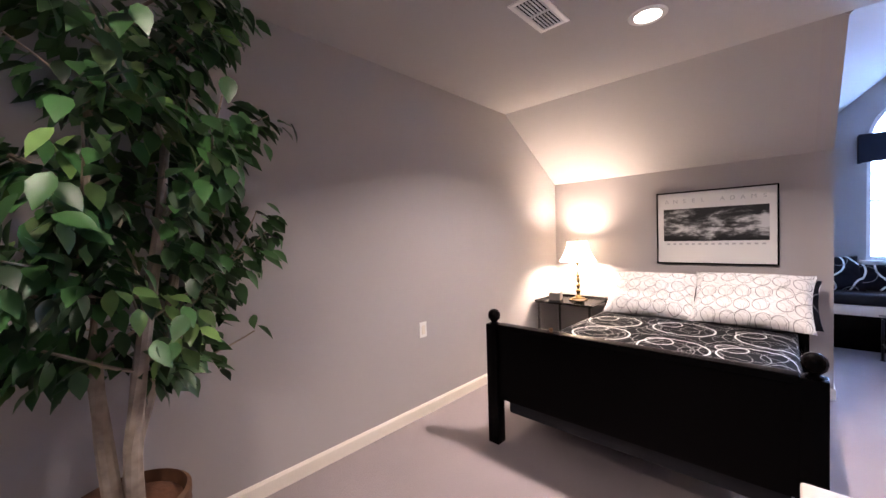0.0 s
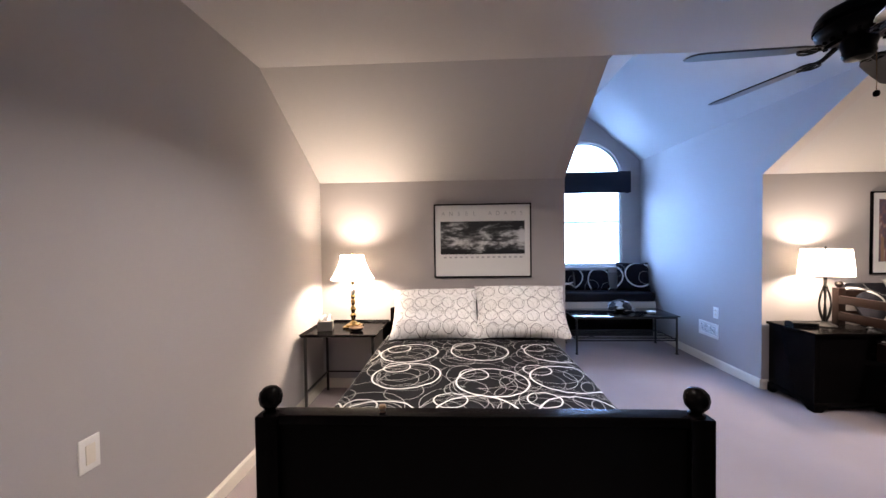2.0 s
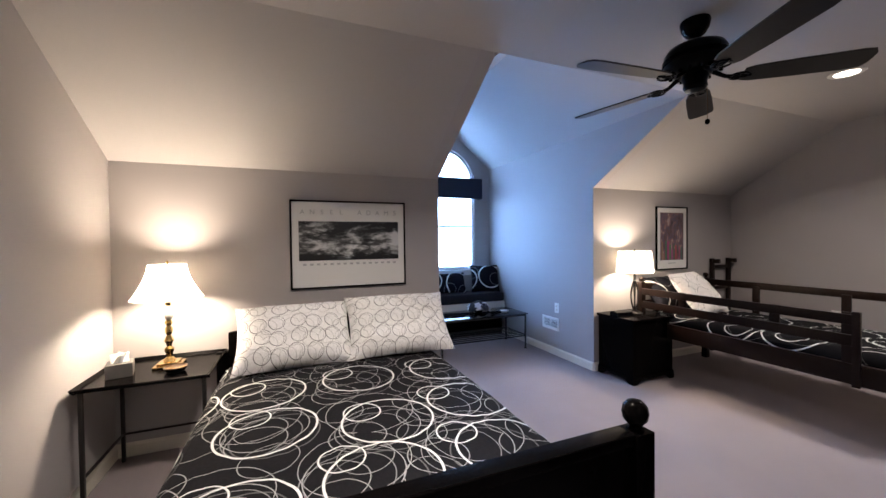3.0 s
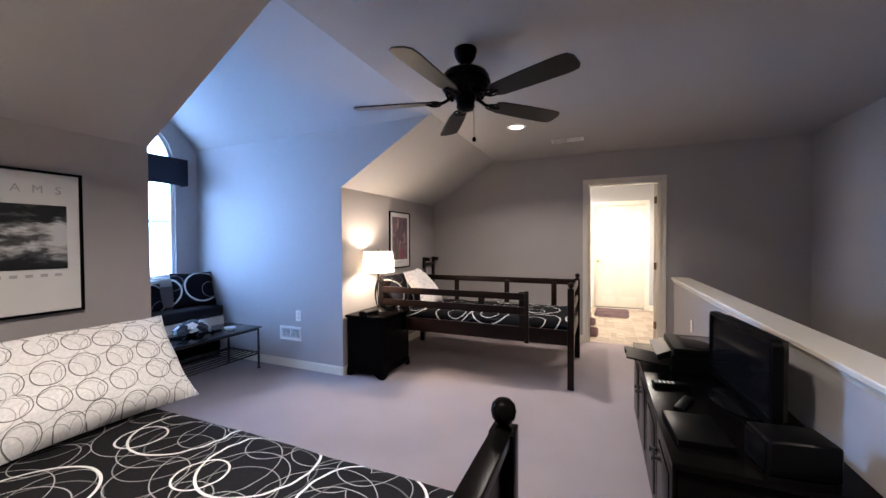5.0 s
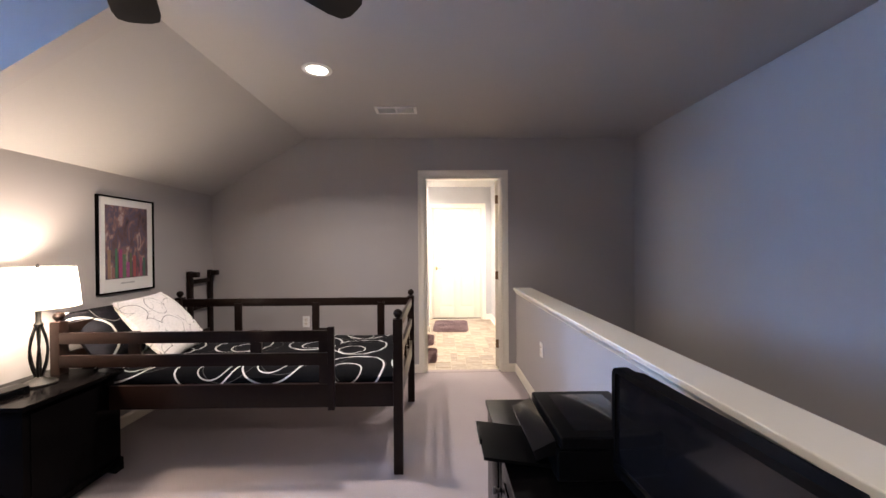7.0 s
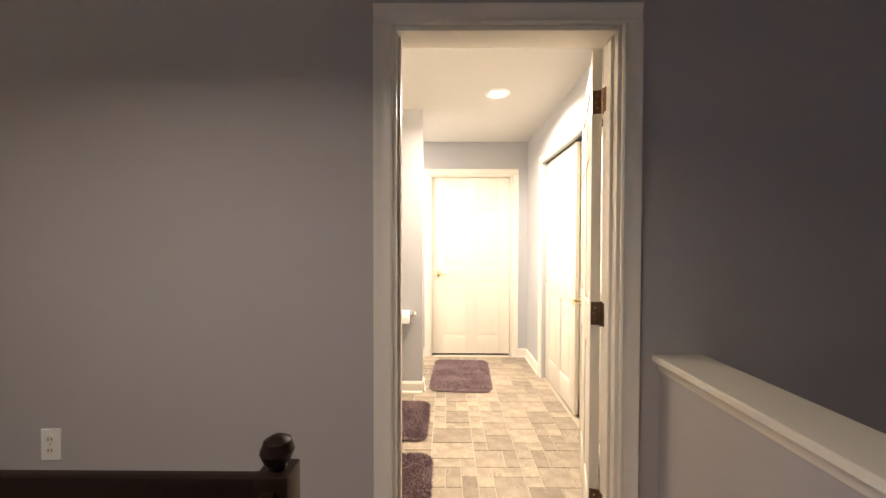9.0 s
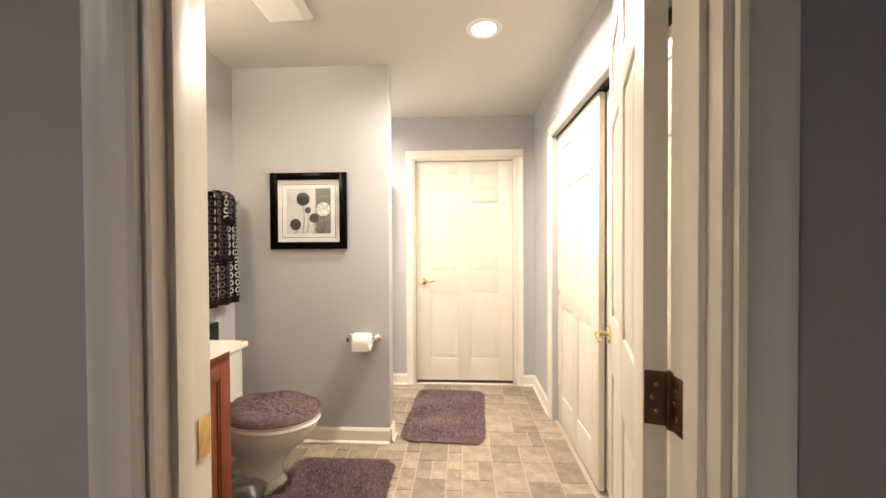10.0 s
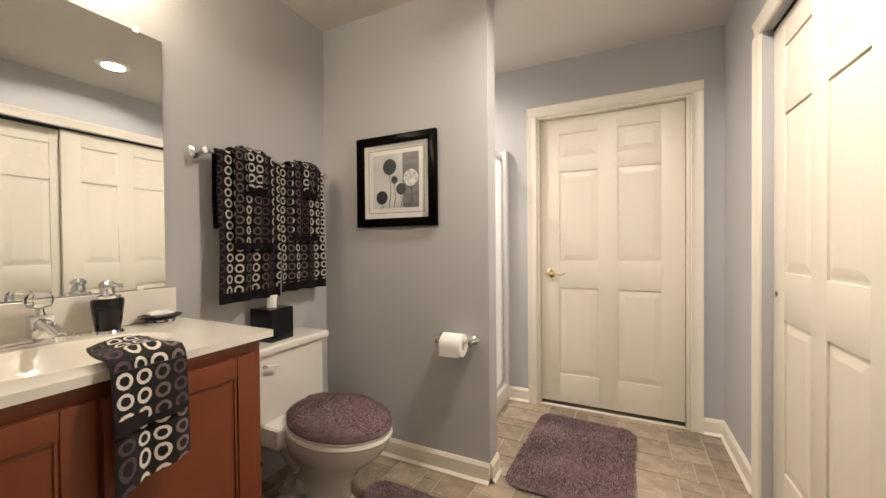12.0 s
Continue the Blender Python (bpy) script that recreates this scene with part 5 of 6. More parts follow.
LEAF = [leaf_material("ficus_leaf", (0.022, 0.066, 0.017)), leaf_material("pale_ficus_leaf", (0.075, 0.135, 0.036))]
leaf_me = [mesh_of("leaf", leaf_bm(random.uniform(0.072, 0.100), random.uniform(0.042, 0.056), random.uniform(0.1, 0.35)), LEAF[1 if k == 3 else 0]) for k in range(5)]
rest, pale = bmesh.new(), bmesh.new()
placed = 0
spots_ = []
for q, d in tips:
    for _ in range(8):
        off_ = Vector((random.gauss(0, 0.045), random.gauss(0, 0.045), random.gauss(-0.01, 0.045)))
        spots_.append((q + off_ * min(1, 0.085 / max(off_.length, 0.001)), d))
random.shuffle(spots_)
spots_.sort(key=lambda s: -s[0].y)
for q, d in spots_:
    if q.y < -0.26 or q.x > 0.55 or q.z > 2.30 or q.z < 0.45 or (q.x < -0.33 and q.z < 0.9):
        continue
    yaw = math.degrees(math.atan2(q.y, q.x)) + random.uniform(-70, 70)
    m = pose(q.x, q.y, q.z, random.uniform(-35, 35), random.uniform(5, 65), yaw)
    if placed < 290:
        lf = new("leaf", random.choice(leaf_me))
        lf.parent = ft
        lf.matrix_local = m
    else:
        lb_ = bmesh.new()
        lb_.from_mesh(random.choice(leaf_me))
        lb_.transform(m)
        me = bpy.data.meshes.new("tmp")
        lb_.to_mesh(me)
        lb_.free()
        (pale if noise.noise(q * 5.0) > 0.30 else rest).from_mesh(me)
        bpy.data.meshes.remove(me)
    placed += 1
fo = part("foliage", rest, LEAF[0], ft)
fo["kind"] = "stuff"
# same leaf shapes in a paler green, clusters picked by noise
fp = part("pale_foliage", pale, LEAF[1], ft, "paler yellow-green leaves")
fp["kind"] = "stuff"

# ---------------------------------------------------------------- bathroom: vanity
CHERRY = material("cherry_wood", (0.17, 0.041, 0.0135), 0.36, grain=14, vary=0.16, bump=0.05, spots=3.5, coat=0.15, detail=8)
MARBLE = material("cream_cultured_marble", (0.82, 0.78, 0.70), 0.2, grain=9, vary=0.03, bump=0.0, coat=0.4)
PORC = material("white_porcelain", (0.80, 0.78, 0.72), 0.12, grain=8, vary=0.015, bump=0.0, coat=0.5)
VX, VY0, VY1, CT = -0.90, 0.128, 0.952, 0.862
van = thing("vanity_cabinet", "cherry-stained wooden vanity cabinet with panelled doors", "vanity", pose(BX0, VY0, 0))
w_, d_ = VX - BX0, VY1 - VY0
part("body", boxes((0.004, 0.002, 0.09, w_ - 0.02, d_, CT - 0.20), (0.004, d_ - 0.018, CT - 0.1995, w_ - 0.02, d_, CT - 0.0225), (0.004, 0.002, CT - 0.1995, w_ - 0.02, 0.02, CT - 0.0225)), CHERRY, van)
# toe kick in near-black: the shade under the cabinet is in its colour
part("toe_kick", box(0.004, 0.01, 0.0, w_ - 0.09, d_ - 0.01, 0.0895), RECESS_SHADE, van)
part("face_frame", boxes((w_ - 0.0195, 0.002, 0.09, w_, 0.045, CT - 0.0225), (w_ - 0.0195, d_ - 0.045, 0.09, w_, d_, CT - 0.0225), (w_ - 0.0195, 0.0455, CT - 0.08, w_, d_ - 0.0455, CT - 0.0225), (w_ - 0.0195, 0.0455, 0.09, w_, d_ - 0.0455, 0.13), (w_ - 0.0195, d_ / 2 - 0.02, 0.1305, w_, d_ / 2 + 0.02, CT - 0.0805), bevel=0.001), CHERRY, van)
for y0, y1 in ((0.03, d_ / 2 - 0.006), (d_ / 2 + 0.006, d_ - 0.03)):
    z0, z1 = 0.115, CT - 0.062
    x = w_ + 0.0005
    dr = part("door", boxes((x, y0, z0, x + 0.018, y0 + 0.058, z1), (x, y1 - 0.058, z0, x + 0.018, y1, z1), (x, y0 + 0.0585, z0, x + 0.018, y1 - 0.0585, z0 + 0.058), (x, y0 + 0.0585, z1 - 0.058, x + 0.018, y1 - 0.0585, z1), bevel=0.003), CHERRY, van)
    part("door_panel", box(x + 0.001, y0 + 0.056, z0 + 0.056, x + 0.008, y1 - 0.056, z1 - 0.056), CHERRY, dr)
    part("bead", boxes((x + 0.008, y0 + 0.0585, z0 + 0.0585, x + 0.013, y0 + 0.066, z1 - 0.0585), (x + 0.008, y1 - 0.066, z0 + 0.0585, x + 0.013, y1 - 0.0585, z1 - 0.0585), (x + 0.008, y0 + 0.0665, z1 - 0.066, x + 0.013, y1 - 0.0665, z1 - 0.0585), (x + 0.008, y0 + 0.0665, z0 + 0.0585, x + 0.013, y1 - 0.0665, z0 + 0.066), bevel=0.001), CHERRY, dr)

# counter with a moulded oval basin
ctop = thing("countertop", "cream cultured marble counter with a moulded basin", "countertop", pose(0, 0, CT))
X0, X1, Y0, Y1 = BX0 + 0.003, VX + 0.028, VY0, VY1 + 0.03
bx_, by_, br, bs = -1.135, 0.565, 0.165, 0.225
bm = bmesh.new()
N = 48
rings_ = []
ell = [(1.12, 0.0), (1.03, -0.002), (0.97, -0.012), (0.88, -0.05), (0.70, -0.10), (0.45, -0.128), (0.12, -0.135)]
for k, z in ell:
    rings_.append([bm.verts.new((bx_ + br * k * math.cos(2 * math.pi * i / N), by_ + bs * k * math.sin(2 * math.pi * i / N), z)) for i in range(N)])
for p_, q_ in zip(rings_, rings_[1:]):
    for i in range(N):
        bm.faces.new((p_[i], q_[i], q_[(i + 1) % N], p_[(i + 1) % N]))
bm.faces.new(rings_[-1])
outer = []
for i in range(N):
    c_, s_ = math.cos(2 * math.pi * i / N), math.sin(2 * math.pi * i / N)
    k = min(((X1 - bx_) if c_ > 0 else (bx_ - X0)) / max(abs(c_), 1e-6), ((Y1 - by_) if s_ > 0 else (by_ - Y0)) / max(abs(s_), 1e-6))
    outer.append([bx_ + k * c_, by_ + k * s_])
for cx, cy in ((X0, Y0), (X1, Y0), (X1, Y1), (X0, Y1)):
    j = min(range(N), key=lambda i: (outer[i][0] - cx) ** 2 + (outer[i][1] - cy) ** 2)
    outer[j] = [cx, cy]
lip = [bm.verts.new((x, y, 0)) for x, y in outer]
low = [bm.verts.new((x, y, -0.022)) for x, y in outer]
for i in range(N):
    j = (i + 1) % N
    bm.faces.new((lip[i], rings_[0][i], rings_[0][j], lip[j]))
    bm.faces.new((lip[i], lip[j], low[j], low[i]))
bmesh.ops.recalc_face_normals(bm, faces=bm.faces)
part("top", bm, MARBLE, ctop)
part("backsplash", box(X0, Y0, 0.0005, X0 + 0.02, Y1 - 0.01, 0.118, 0.004, 3), MARBLE, ctop)
part("drain", lathe([(0, -0.132), (0.02, -0.132), (0.022, -0.129), (0.0, -0.128)], 20, pose(bx_, by_, 0)), CHROME, ctop)

fa = thing("faucet", "chrome basin faucet with a clear crystal knob", "faucet", pose(-1.335, 0.585, CT))
part("base_plate", box(-0.026, -0.078, 0, 0.026, 0.078, 0.016, 0.007, 3), CHROME, fa)
part("body", prism([(-0.022, 0.015), (0.028, 0.015), (0.024, 0.055), (0.008, 0.082), (-0.018, 0.082)], "y", -0.024, 0.024), CHROME, fa)
part("spout", tube([(0.0, 0, 0.055), (0.05, 0, 0.058), (0.10, 0, 0.046), (0.13, 0, 0.034)], [0.020, 0.017, 0.014, 0.012], 14), CHROME, fa)
part("aerator", lathe([(0, -0.014), (0.011, -0.014), (0.012, 0.0), (0, 0.0)], 16, pose(0.127, 0, 0.034)), CHROME, fa)
kn = part("stem", lathe([(0, 0), (0.013, 0), (0.010, 0.012), (0.010, 0.02), (0, 0.02)], 16, pose(-0.003, 0, 0.081)), CHROME, fa)
part("crystal_knob", lathe([(0.010, 0.0), (0.026, 0.006), (0.031, 0.018), (0.030, 0.034), (0.020, 0.044), (0, 0.046)], 8, pose(-0.003, 0, 0.100)), glass("crystal"), kn, "faceted clear crystal knob", smooth=10)
part("lift_rod", tube([(-0.02, 0.03, 0.015), (-0.02, 0.03, 0.06)], 0.003, 6), CHROME, fa)

sd = thing("soap_dispenser", "glossy black soap dispenser with a chrome pump", "soap dispenser", pose(-1.31, 0.728, CT))
part("bottle", lathe([(0, 0.0136), (0.031, 0.0136), (0.034, 0.034), (0.0395, 0.079), (0.0415, 0.104), (0.038, 0.111), (0, 0.113)], 30), GLOSS, sd)
part("foot_ring", lathe([(0, 0), (0.03842, 0), (0.03955, 0.00452), (0.03503, 0.01299), (0, 0.01333)], 30), CHROME, sd)
pu = part("pump", lathe([(0.0339, 0.1124), (0.03503, 0.1209), (0.02034, 0.1266), (0.01695, 0.1446), (0.02147, 0.148), (0.02147, 0.1582), (0.0113, 0.1672), (0, 0.1684)], 24), CHROME, sd)
part("nozzle", tube([(0.01356, 0, 0.1537), (0.0565, 0.01356, 0.1537), (0.06554, 0.01582, 0.1469)], 0.00565, 8), CHROME, pu)
so = thing("soap_dish", "dark wire soap dish with chrome feet", "soap dish", pose(-1.325, 0.882, CT))
part("foot_ring", lathe([(0.036, 0), (0.042, 0.0), (0.042, 0.008), (0.036, 0.008)], 28), CHROME, so)
part("tray", lathe([(0.0, 0.016), (0.045, 0.018), (0.062, 0.028), (0.064, 0.031), (0.058, 0.031), (0.0, 0.022)], 30), BLACKPL, so)
for k in range(8):
    an = 2 * math.pi * k / 8
    part("bead", lathe([(0, 0), (0.005, 0.004), (0, 0.009)], 10, pose(0.042 * math.cos(an), 0.042 * math.sin(an), 0.008)), CHROME, so)
soap = part("soap_bar", cushion(0.075, 0.05, 0.024, 14, seed=31), WHITEPL)
soap.matrix_world = pose(-1.325, 0.882, CT + 0.036, 0, 0, 85)
tagged(soap, "oval white soap bar in the dish", "soap")

mr = thing("mirror", "large frameless wall mirror above the vanity", "mirror", pose(BX0, 0.52, 1.445))
MIRR = bpy.data.materials.new("mirror_silver")
MIRR.use_nodes = True
q_ = MIRR.node_tree.nodes["Principled BSDF"]
q_.inputs["Base Color"].default_value, q_.inputs["Metallic"].default_value, q_.inputs["Roughness"].default_value = (0.86, 0.88, 0.86, 1), 1.0, 0.0
part("glass_plate", box(0.001, -0.43, -0.462, 0.006, 0.425, 0.465, 0.0012, 1), MIRR, mr, smooth=False)
for y, z in ((0.34, 0.465), (-0.3, 0.465), (0.34, -0.462), (-0.3, -0.462)):
    part("clip", box(0.0065, y - 0.010, z - 0.009, 0.011, y + 0.010, z + 0.012, 0.002), WHITEPL, mr, "clear plastic clip")

vl = thing("vanity_light", "bar vanity light with lit frosted globes", "wall light", pose(BX0, 0.56, 2.13))
part("bar", box(0.002, -0.32, -0.05, 0.03, 0.32, 0.05, 0.006), CHROME, vl)
for y in (-0.22, 0.0, 0.22):
    g_ = part("socket", lathe([(0.02, 0), (0.022, 0.03), (0.018, 0.035)], 16, pose(0.03, y, 0, 0, 90)), CHROME, vl)
    part("globe", lathe([(0.016, 0.0), (0.038, 0.014), (0.05, 0.045), (0.038, 0.078), (0.0, 0.093)], 20, pose(0.06, y, 0, 0, 90)), glow("frosted_globe", (1.0, 0.82, 0.62), 205), g_, "glowing frosted globe")


# ---------------------------------------------------------------- towels
def ring_towel(name, cell, stripes):
    """Dark towel woven with columns of rings, the column colours taken in turn from stripes."""
    m = bpy.data.materials.new(name)
    m.use_nodes = True
    n, l = m.node_tree.nodes, m.node_tree.links
    b = n["Principled BSDF"]
    b.inputs["Roughness"].default_value = 0.95
    b.inputs["Sheen Weight"].default_value = 0.08
    uv, sep = n.new("ShaderNodeUVMap"), n.new("ShaderNodeSeparateXYZ")
    wob = n.new("ShaderNodeTexNoise")
    wob.inputs["Scale"].default_value = 260
    l.new(uv.outputs[0], wob.inputs["Vector"])
    l.new(uv.outputs[0], sep.inputs[0])

    def op(kind_, a_, b_=None):
        k = n.new("ShaderNodeMath")
        k.operation = kind_
        for s, v in zip(k.inputs, (a_, b_)):
            if v is None:
                continue
            if isinstance(v, (int, float)):
                s.default_value = v
            else:
                l.new(v, s)
        return k.outputs[0]
    us, vs = op("DIVIDE", sep.outputs[0], cell), op("DIVIDE", sep.outputs[1], cell * 1.08)
    fu, fv = op("SUBTRACT", op("FRACT", us), 0.5), op("SUBTRACT", op("FRACT", vs), 0.5)
    dist = op("SQRT", op("ADD", op("MULTIPLY", fu, fu), op("MULTIPLY", fv, fv)))
    ragged = op("ADD", dist, op("MULTIPLY", op("SUBTRACT", wob.outputs["Fac"], 0.5), 0.10))
    ring_ = op("LESS_THAN", op("ABSOLUTE", op("SUBTRACT", ragged, 0.325)), 0.085)
    col = op("FRACT", op("DIVIDE", op("ADD", op("FLOOR", us), 0.5), len(stripes)))
    rp = n.new("ShaderNodeValToRGB")
    rp.color_ramp.interpolation = "CONSTANT"
    e = rp.color_ramp.elements
    while len(e) < len(stripes):
        e.new(0.5)
    for i, c in enumerate(stripes):
        e[i].position, e[i].color = i / len(stripes), (*c, 1)
    l.new(col, rp.inputs[0])
    mix = n.new("ShaderNodeMix")
    mix.data_type = "RGBA"
    mix.inputs[6].default_value = (0.010, 0.006, 0.008, 1)
    l.new(ring_, mix.inputs[0])
    l.new(rp.outputs[0], mix.inputs[7])
    l.new(mix.outputs[2], b.inputs["Base Color"])
    bp = n.new("ShaderNodeBump")
    bp.inputs["Strength"].default_value, bp.inputs["Distance"].default_value = 0.6, 0.003
    l.new(op("ADD", wob.outputs["Fac"], ring_), bp.inputs["Height"])
    l.new(bp.outputs[0], b.inputs["Normal"])
    return m


CREAM, TAUPE, PLUM = (0.80, 0.76, 0.69), (0.19, 0.145, 0.135), (0.085, 0.052, 0.062)
TOWEL = ring_towel("ring_bath_towel", 0.0425, [PLUM, CREAM, CREAM, TAUPE, CREAM, TAUPE])
HTOWEL = ring_towel("ring_hand_towel", 0.0385, [PLUM, CREAM, CREAM, TAUPE])


def hanging(y0, y1, zbar, front, back, out, mat_thick=0.012, folds=3, seed=0.0, n=26):
    """A towel over a bar along y: front and back fall; x grows away from the wall."""
    bm = bmesh.new()
    prof = []
    r = 0.014 + out
    for k in range(9):
        prof.append((-r, -back + back * k / 8))
    for k in range(1, 8):
        a_ = math.pi * k / 8
        prof.append((-r * math.cos(a_), r * math.sin(a_)))
    for k in range(15):
        prof.append((r, -front * k / 14))
    g = []
    s = 0
    lay = []
    for i, (px, pz) in enumerate(prof):
        if i:
            s += math.hypot(px - prof[i - 1][0], pz - prof[i - 1][1])
        row = []
        for j in range(n + 1):
            v = j / n
            hang = max(0, -pz) / max(front, 0.01)
            wv = 0.010 * hang * math.sin(v * folds * 2 * math.pi + seed) + 0.006 * noise.noise((v * 4, pz * 5, seed))
            row.append(bm.verts.new((px + (wv if px > 0 else 0.0), y0 + (y1 - y0) * v + 0.006 * hang * math.sin(pz * 14 + seed), zbar + pz + 0.004 * noise.noise((v * 5, i, seed)))))
            lay.append((v * (y1 - y0) + seed * 0.04, s))
        g.append(row)
    uvs = {}
    k = 0
    for row in g:
        for v_ in row:
            uvs[v_] = lay[k]
            k += 1
    for p_, q2 in zip(g, g[1:]):
        for j in range(n):
            bm.faces.new((p_[j], p_[j + 1], q2[j + 1], q2[j]))
    L = bm.loops.layers.uv.verify()
    for f in bm.faces:
        for lp in f.loops:
            lp[L].uv = uvs[lp.vert]
    bmesh.ops.solidify(bm, geom=bm.faces[:], thickness=mat_thick * 0.4)
    return bm


BARZ = 1.52
HEM = material("dark_towel_hem", (0.010, 0.006, 0.008), 0.95, grain=240, vary=0.2, bump=0.5)


def hem(me, z, high):
    """Gives the lowest faces of a hanging towel a plain woven edge."""
    me.materials.append(HEM)
    for p in me.polygons:
        if p.center.z < z + high:
            p.material_index = 1


tbar = thing("towel_bar", "chrome towel bar on the wall above the toilet", "towel bar", pose(BX0, 1.385, BARZ))
part("bar", tube([(0.07, -0.325, 0), (0.07, 0.325, 0)], 0.009, 12), CHROME, tbar)
for s in (-1, 1):
    ps = part("post", lathe([(0, 0.0), (0.026, 0.0), (0.026, 0.006), (0.014, 0.02), (0.013, 0.05), (0.017, 0.064), (0.016, 0.082), (0.0, 0.09)], 20, pose(0.001, s * 0.328, 0, 0, 90)), CHROME, tbar)
TX = BX0 + 0.07
for y0, y1, fr, out, sd_, nm, lb2 in ((1.098, 1.400, 0.625, 0.004, 0.4, "bath_towel", "dark plum bath towel woven with pale rings on the bar"), (1.398, 1.690, 0.61, 0.004, 2.1, "bath_towel", "dark plum bath towel woven with pale rings on the bar"), (1.160, 1.350, 0.40, 0.024, 3.2, "hand_towel", "dark hand towel woven with cream rings, over a bath towel"), (1.460, 1.650, 0.36, 0.024, 5.0, "hand_towel", "dark hand towel woven with cream rings, over a bath towel"), (1.205, 1.305, 0.165, 0.040, 1.1, "washcloth", "dark washcloth woven with cream rings, on top of the towels"), (1.520, 1.620, 0.14, 0.040, 4.4, "washcloth", "dark washcloth woven with cream rings, on top of the towels")):
    t_ = part(nm, hanging(y0, y1, BARZ, fr, fr * 0.5 if fr > 0.5 else fr * 0.8, out, seed=sd_), TOWEL)
    hem(t_.data, BARZ - fr, 0.035)
    t_.matrix_world = pose(TX, 0, 0)
    tagged(t_, lb2, "towel", "towels on the bar")

# hand towel over the counter's edge
bm = bmesh.new()
prof = [(-0.115, 0.022), (-0.09, 0.016), (-0.05, 0.014), (-0.015, 0.016), (0.004, 0.013), (0.014, 0.002), (0.018, -0.03), (0.022, -0.09), (0.024, -0.15), (0.026, -0.205), (0.026, -0.25)]
g, uvs, s = [], {}, 0
for i, (px, pz) in enumerate(prof):
    if i:
        s += math.hypot(px - prof[i - 1][0], pz - prof[i - 1][1])
    row = []
    for j in range(19):
        v = j / 18
        nar = 0.80 + 0.20 * min(1, s / 0.12)
        yy = (v - 0.5) * 0.152 * nar + 0.03 * (px + 0.1)
        v_ = bm.verts.new((px + 0.008 * math.sin(v * 9 + 1) * min(1, s / 0.2), yy, pz + 0.012 * math.sin(v * math.pi) * (1 if i < 4 else 0.2) + 0.004 * noise.noise((v * 5, s * 9, 1)) + (-0.03 * (1 - v) if i == len(prof) - 1 else 0)))
        uvs[v_] = (v * 0.155, s)
        row.append(v_)
    g.append(row)
for p_, q2 in zip(g, g[1:]):
    for j in range(18):
        bm.faces.new((p_[j], p_[j + 1], q2[j + 1], q2[j]))
L = bm.loops.layers.uv.verify()
for f in bm.faces:
    for lp in f.loops:
        lp[L].uv = uvs[lp.vert]
bmesh.ops.recalc_face_normals(bm, faces=bm.faces)
bmesh.ops.solidify(bm, geom=bm.faces[:], thickness=-0.010)
ht = part("hand_towel", bm, HTOWEL)
ht.matrix_world = pose(VX + 0.032, 0.618, CT + 0.004)
hem(ht.data, -0.28, 0.035)
bm = bmesh.new()
g, uvs = [], {}
for i in range(9):
    row = []
    for j in range(15):
        v, d = j / 14, i / 8
        v_ = bm.verts.new((0.0325 + 0.006 * math.sin(v * 9 + 1) * d + 0.003 * d, (v - 0.5) * 0.148, -0.004 - 0.128 * d - 0.012 * d * (1 - v) + 0.003 * noise.noise((v * 6, d * 4, 3))))
        uvs[v_] = (v * 0.152 + 0.0385, 0.128 * d)
        row.append(v_)
    g.append(row)
for p_, q2 in zip(g, g[1:]):
    for j in range(14):
        bm.faces.new((p_[j], p_[j + 1], q2[j + 1], q2[j]))
L = bm.loops.layers.uv.verify()
for f in bm.faces:
    for lp in f.loops:
        lp[L].uv = uvs[lp.vert]
bmesh.ops.recalc_face_normals(bm, faces=bm.faces)
bmesh.ops.solidify(bm, geom=bm.faces[:], thickness=-0.008)
fe = part("folded_end", bm, HTOWEL, ht)
hem(fe.data, -0.142, 0.028)
tagged(ht, "folded dark hand towel with cream rings over the counter edge", "towel")

# ---------------------------------------------------------------- toilet
to = thing("toilet", "white two-piece toilet with a mauve plush lid cover", "toilet", pose(BX0 - 0.002, 1.365, 0))
part("tank", prism([(0.015, -0.215), (0.185, -0.205), (0.20, -0.18), (0.20, 0.18), (0.185, 0.205), (0.015, 0.215)], "z", 0.375, 0.665), PORC, to)
part("tank_lid", box(0.008, -0.225, 0.6655, 0.215, 0.225, 0.70, 0.012, 4), PORC, to)
part("flush_lever", tube([(0.20, -0.15, 0.625), (0.225, -0.15, 0.625), (0.232, -0.10, 0.618)], 0.006, 8), PORC, to)


def egg(cx, rx_f, rx_b, ry, n=36):
    out_ = []
    for i in range(n):
        a_ = 2 * math.pi * i / n
        out_.append((cx + (rx_f if math.cos(a_) > 0 else rx_b) * math.cos(a_), ry * math.sin(a_)))
    return out_


def loft(levels, n=36):
    bm = bmesh.new()
    rows = []
    for z, cx, f_, b_, ry in levels:
        rows.append([bm.verts.new((x, y, z)) for x, y in egg(cx, f_, b_, ry, n)])
    for p_, q2 in zip(rows, rows[1:]):
        for i in range(n):
            bm.faces.new((p_[i], p_[(i + 1) % n], q2[(i + 1) % n], q2[i]))
    bm.faces.new(rows[0][::-1])
    bm.faces.new(rows[-1])
    bmesh.ops.recalc_face_normals(bm, faces=bm.faces)
    return bm


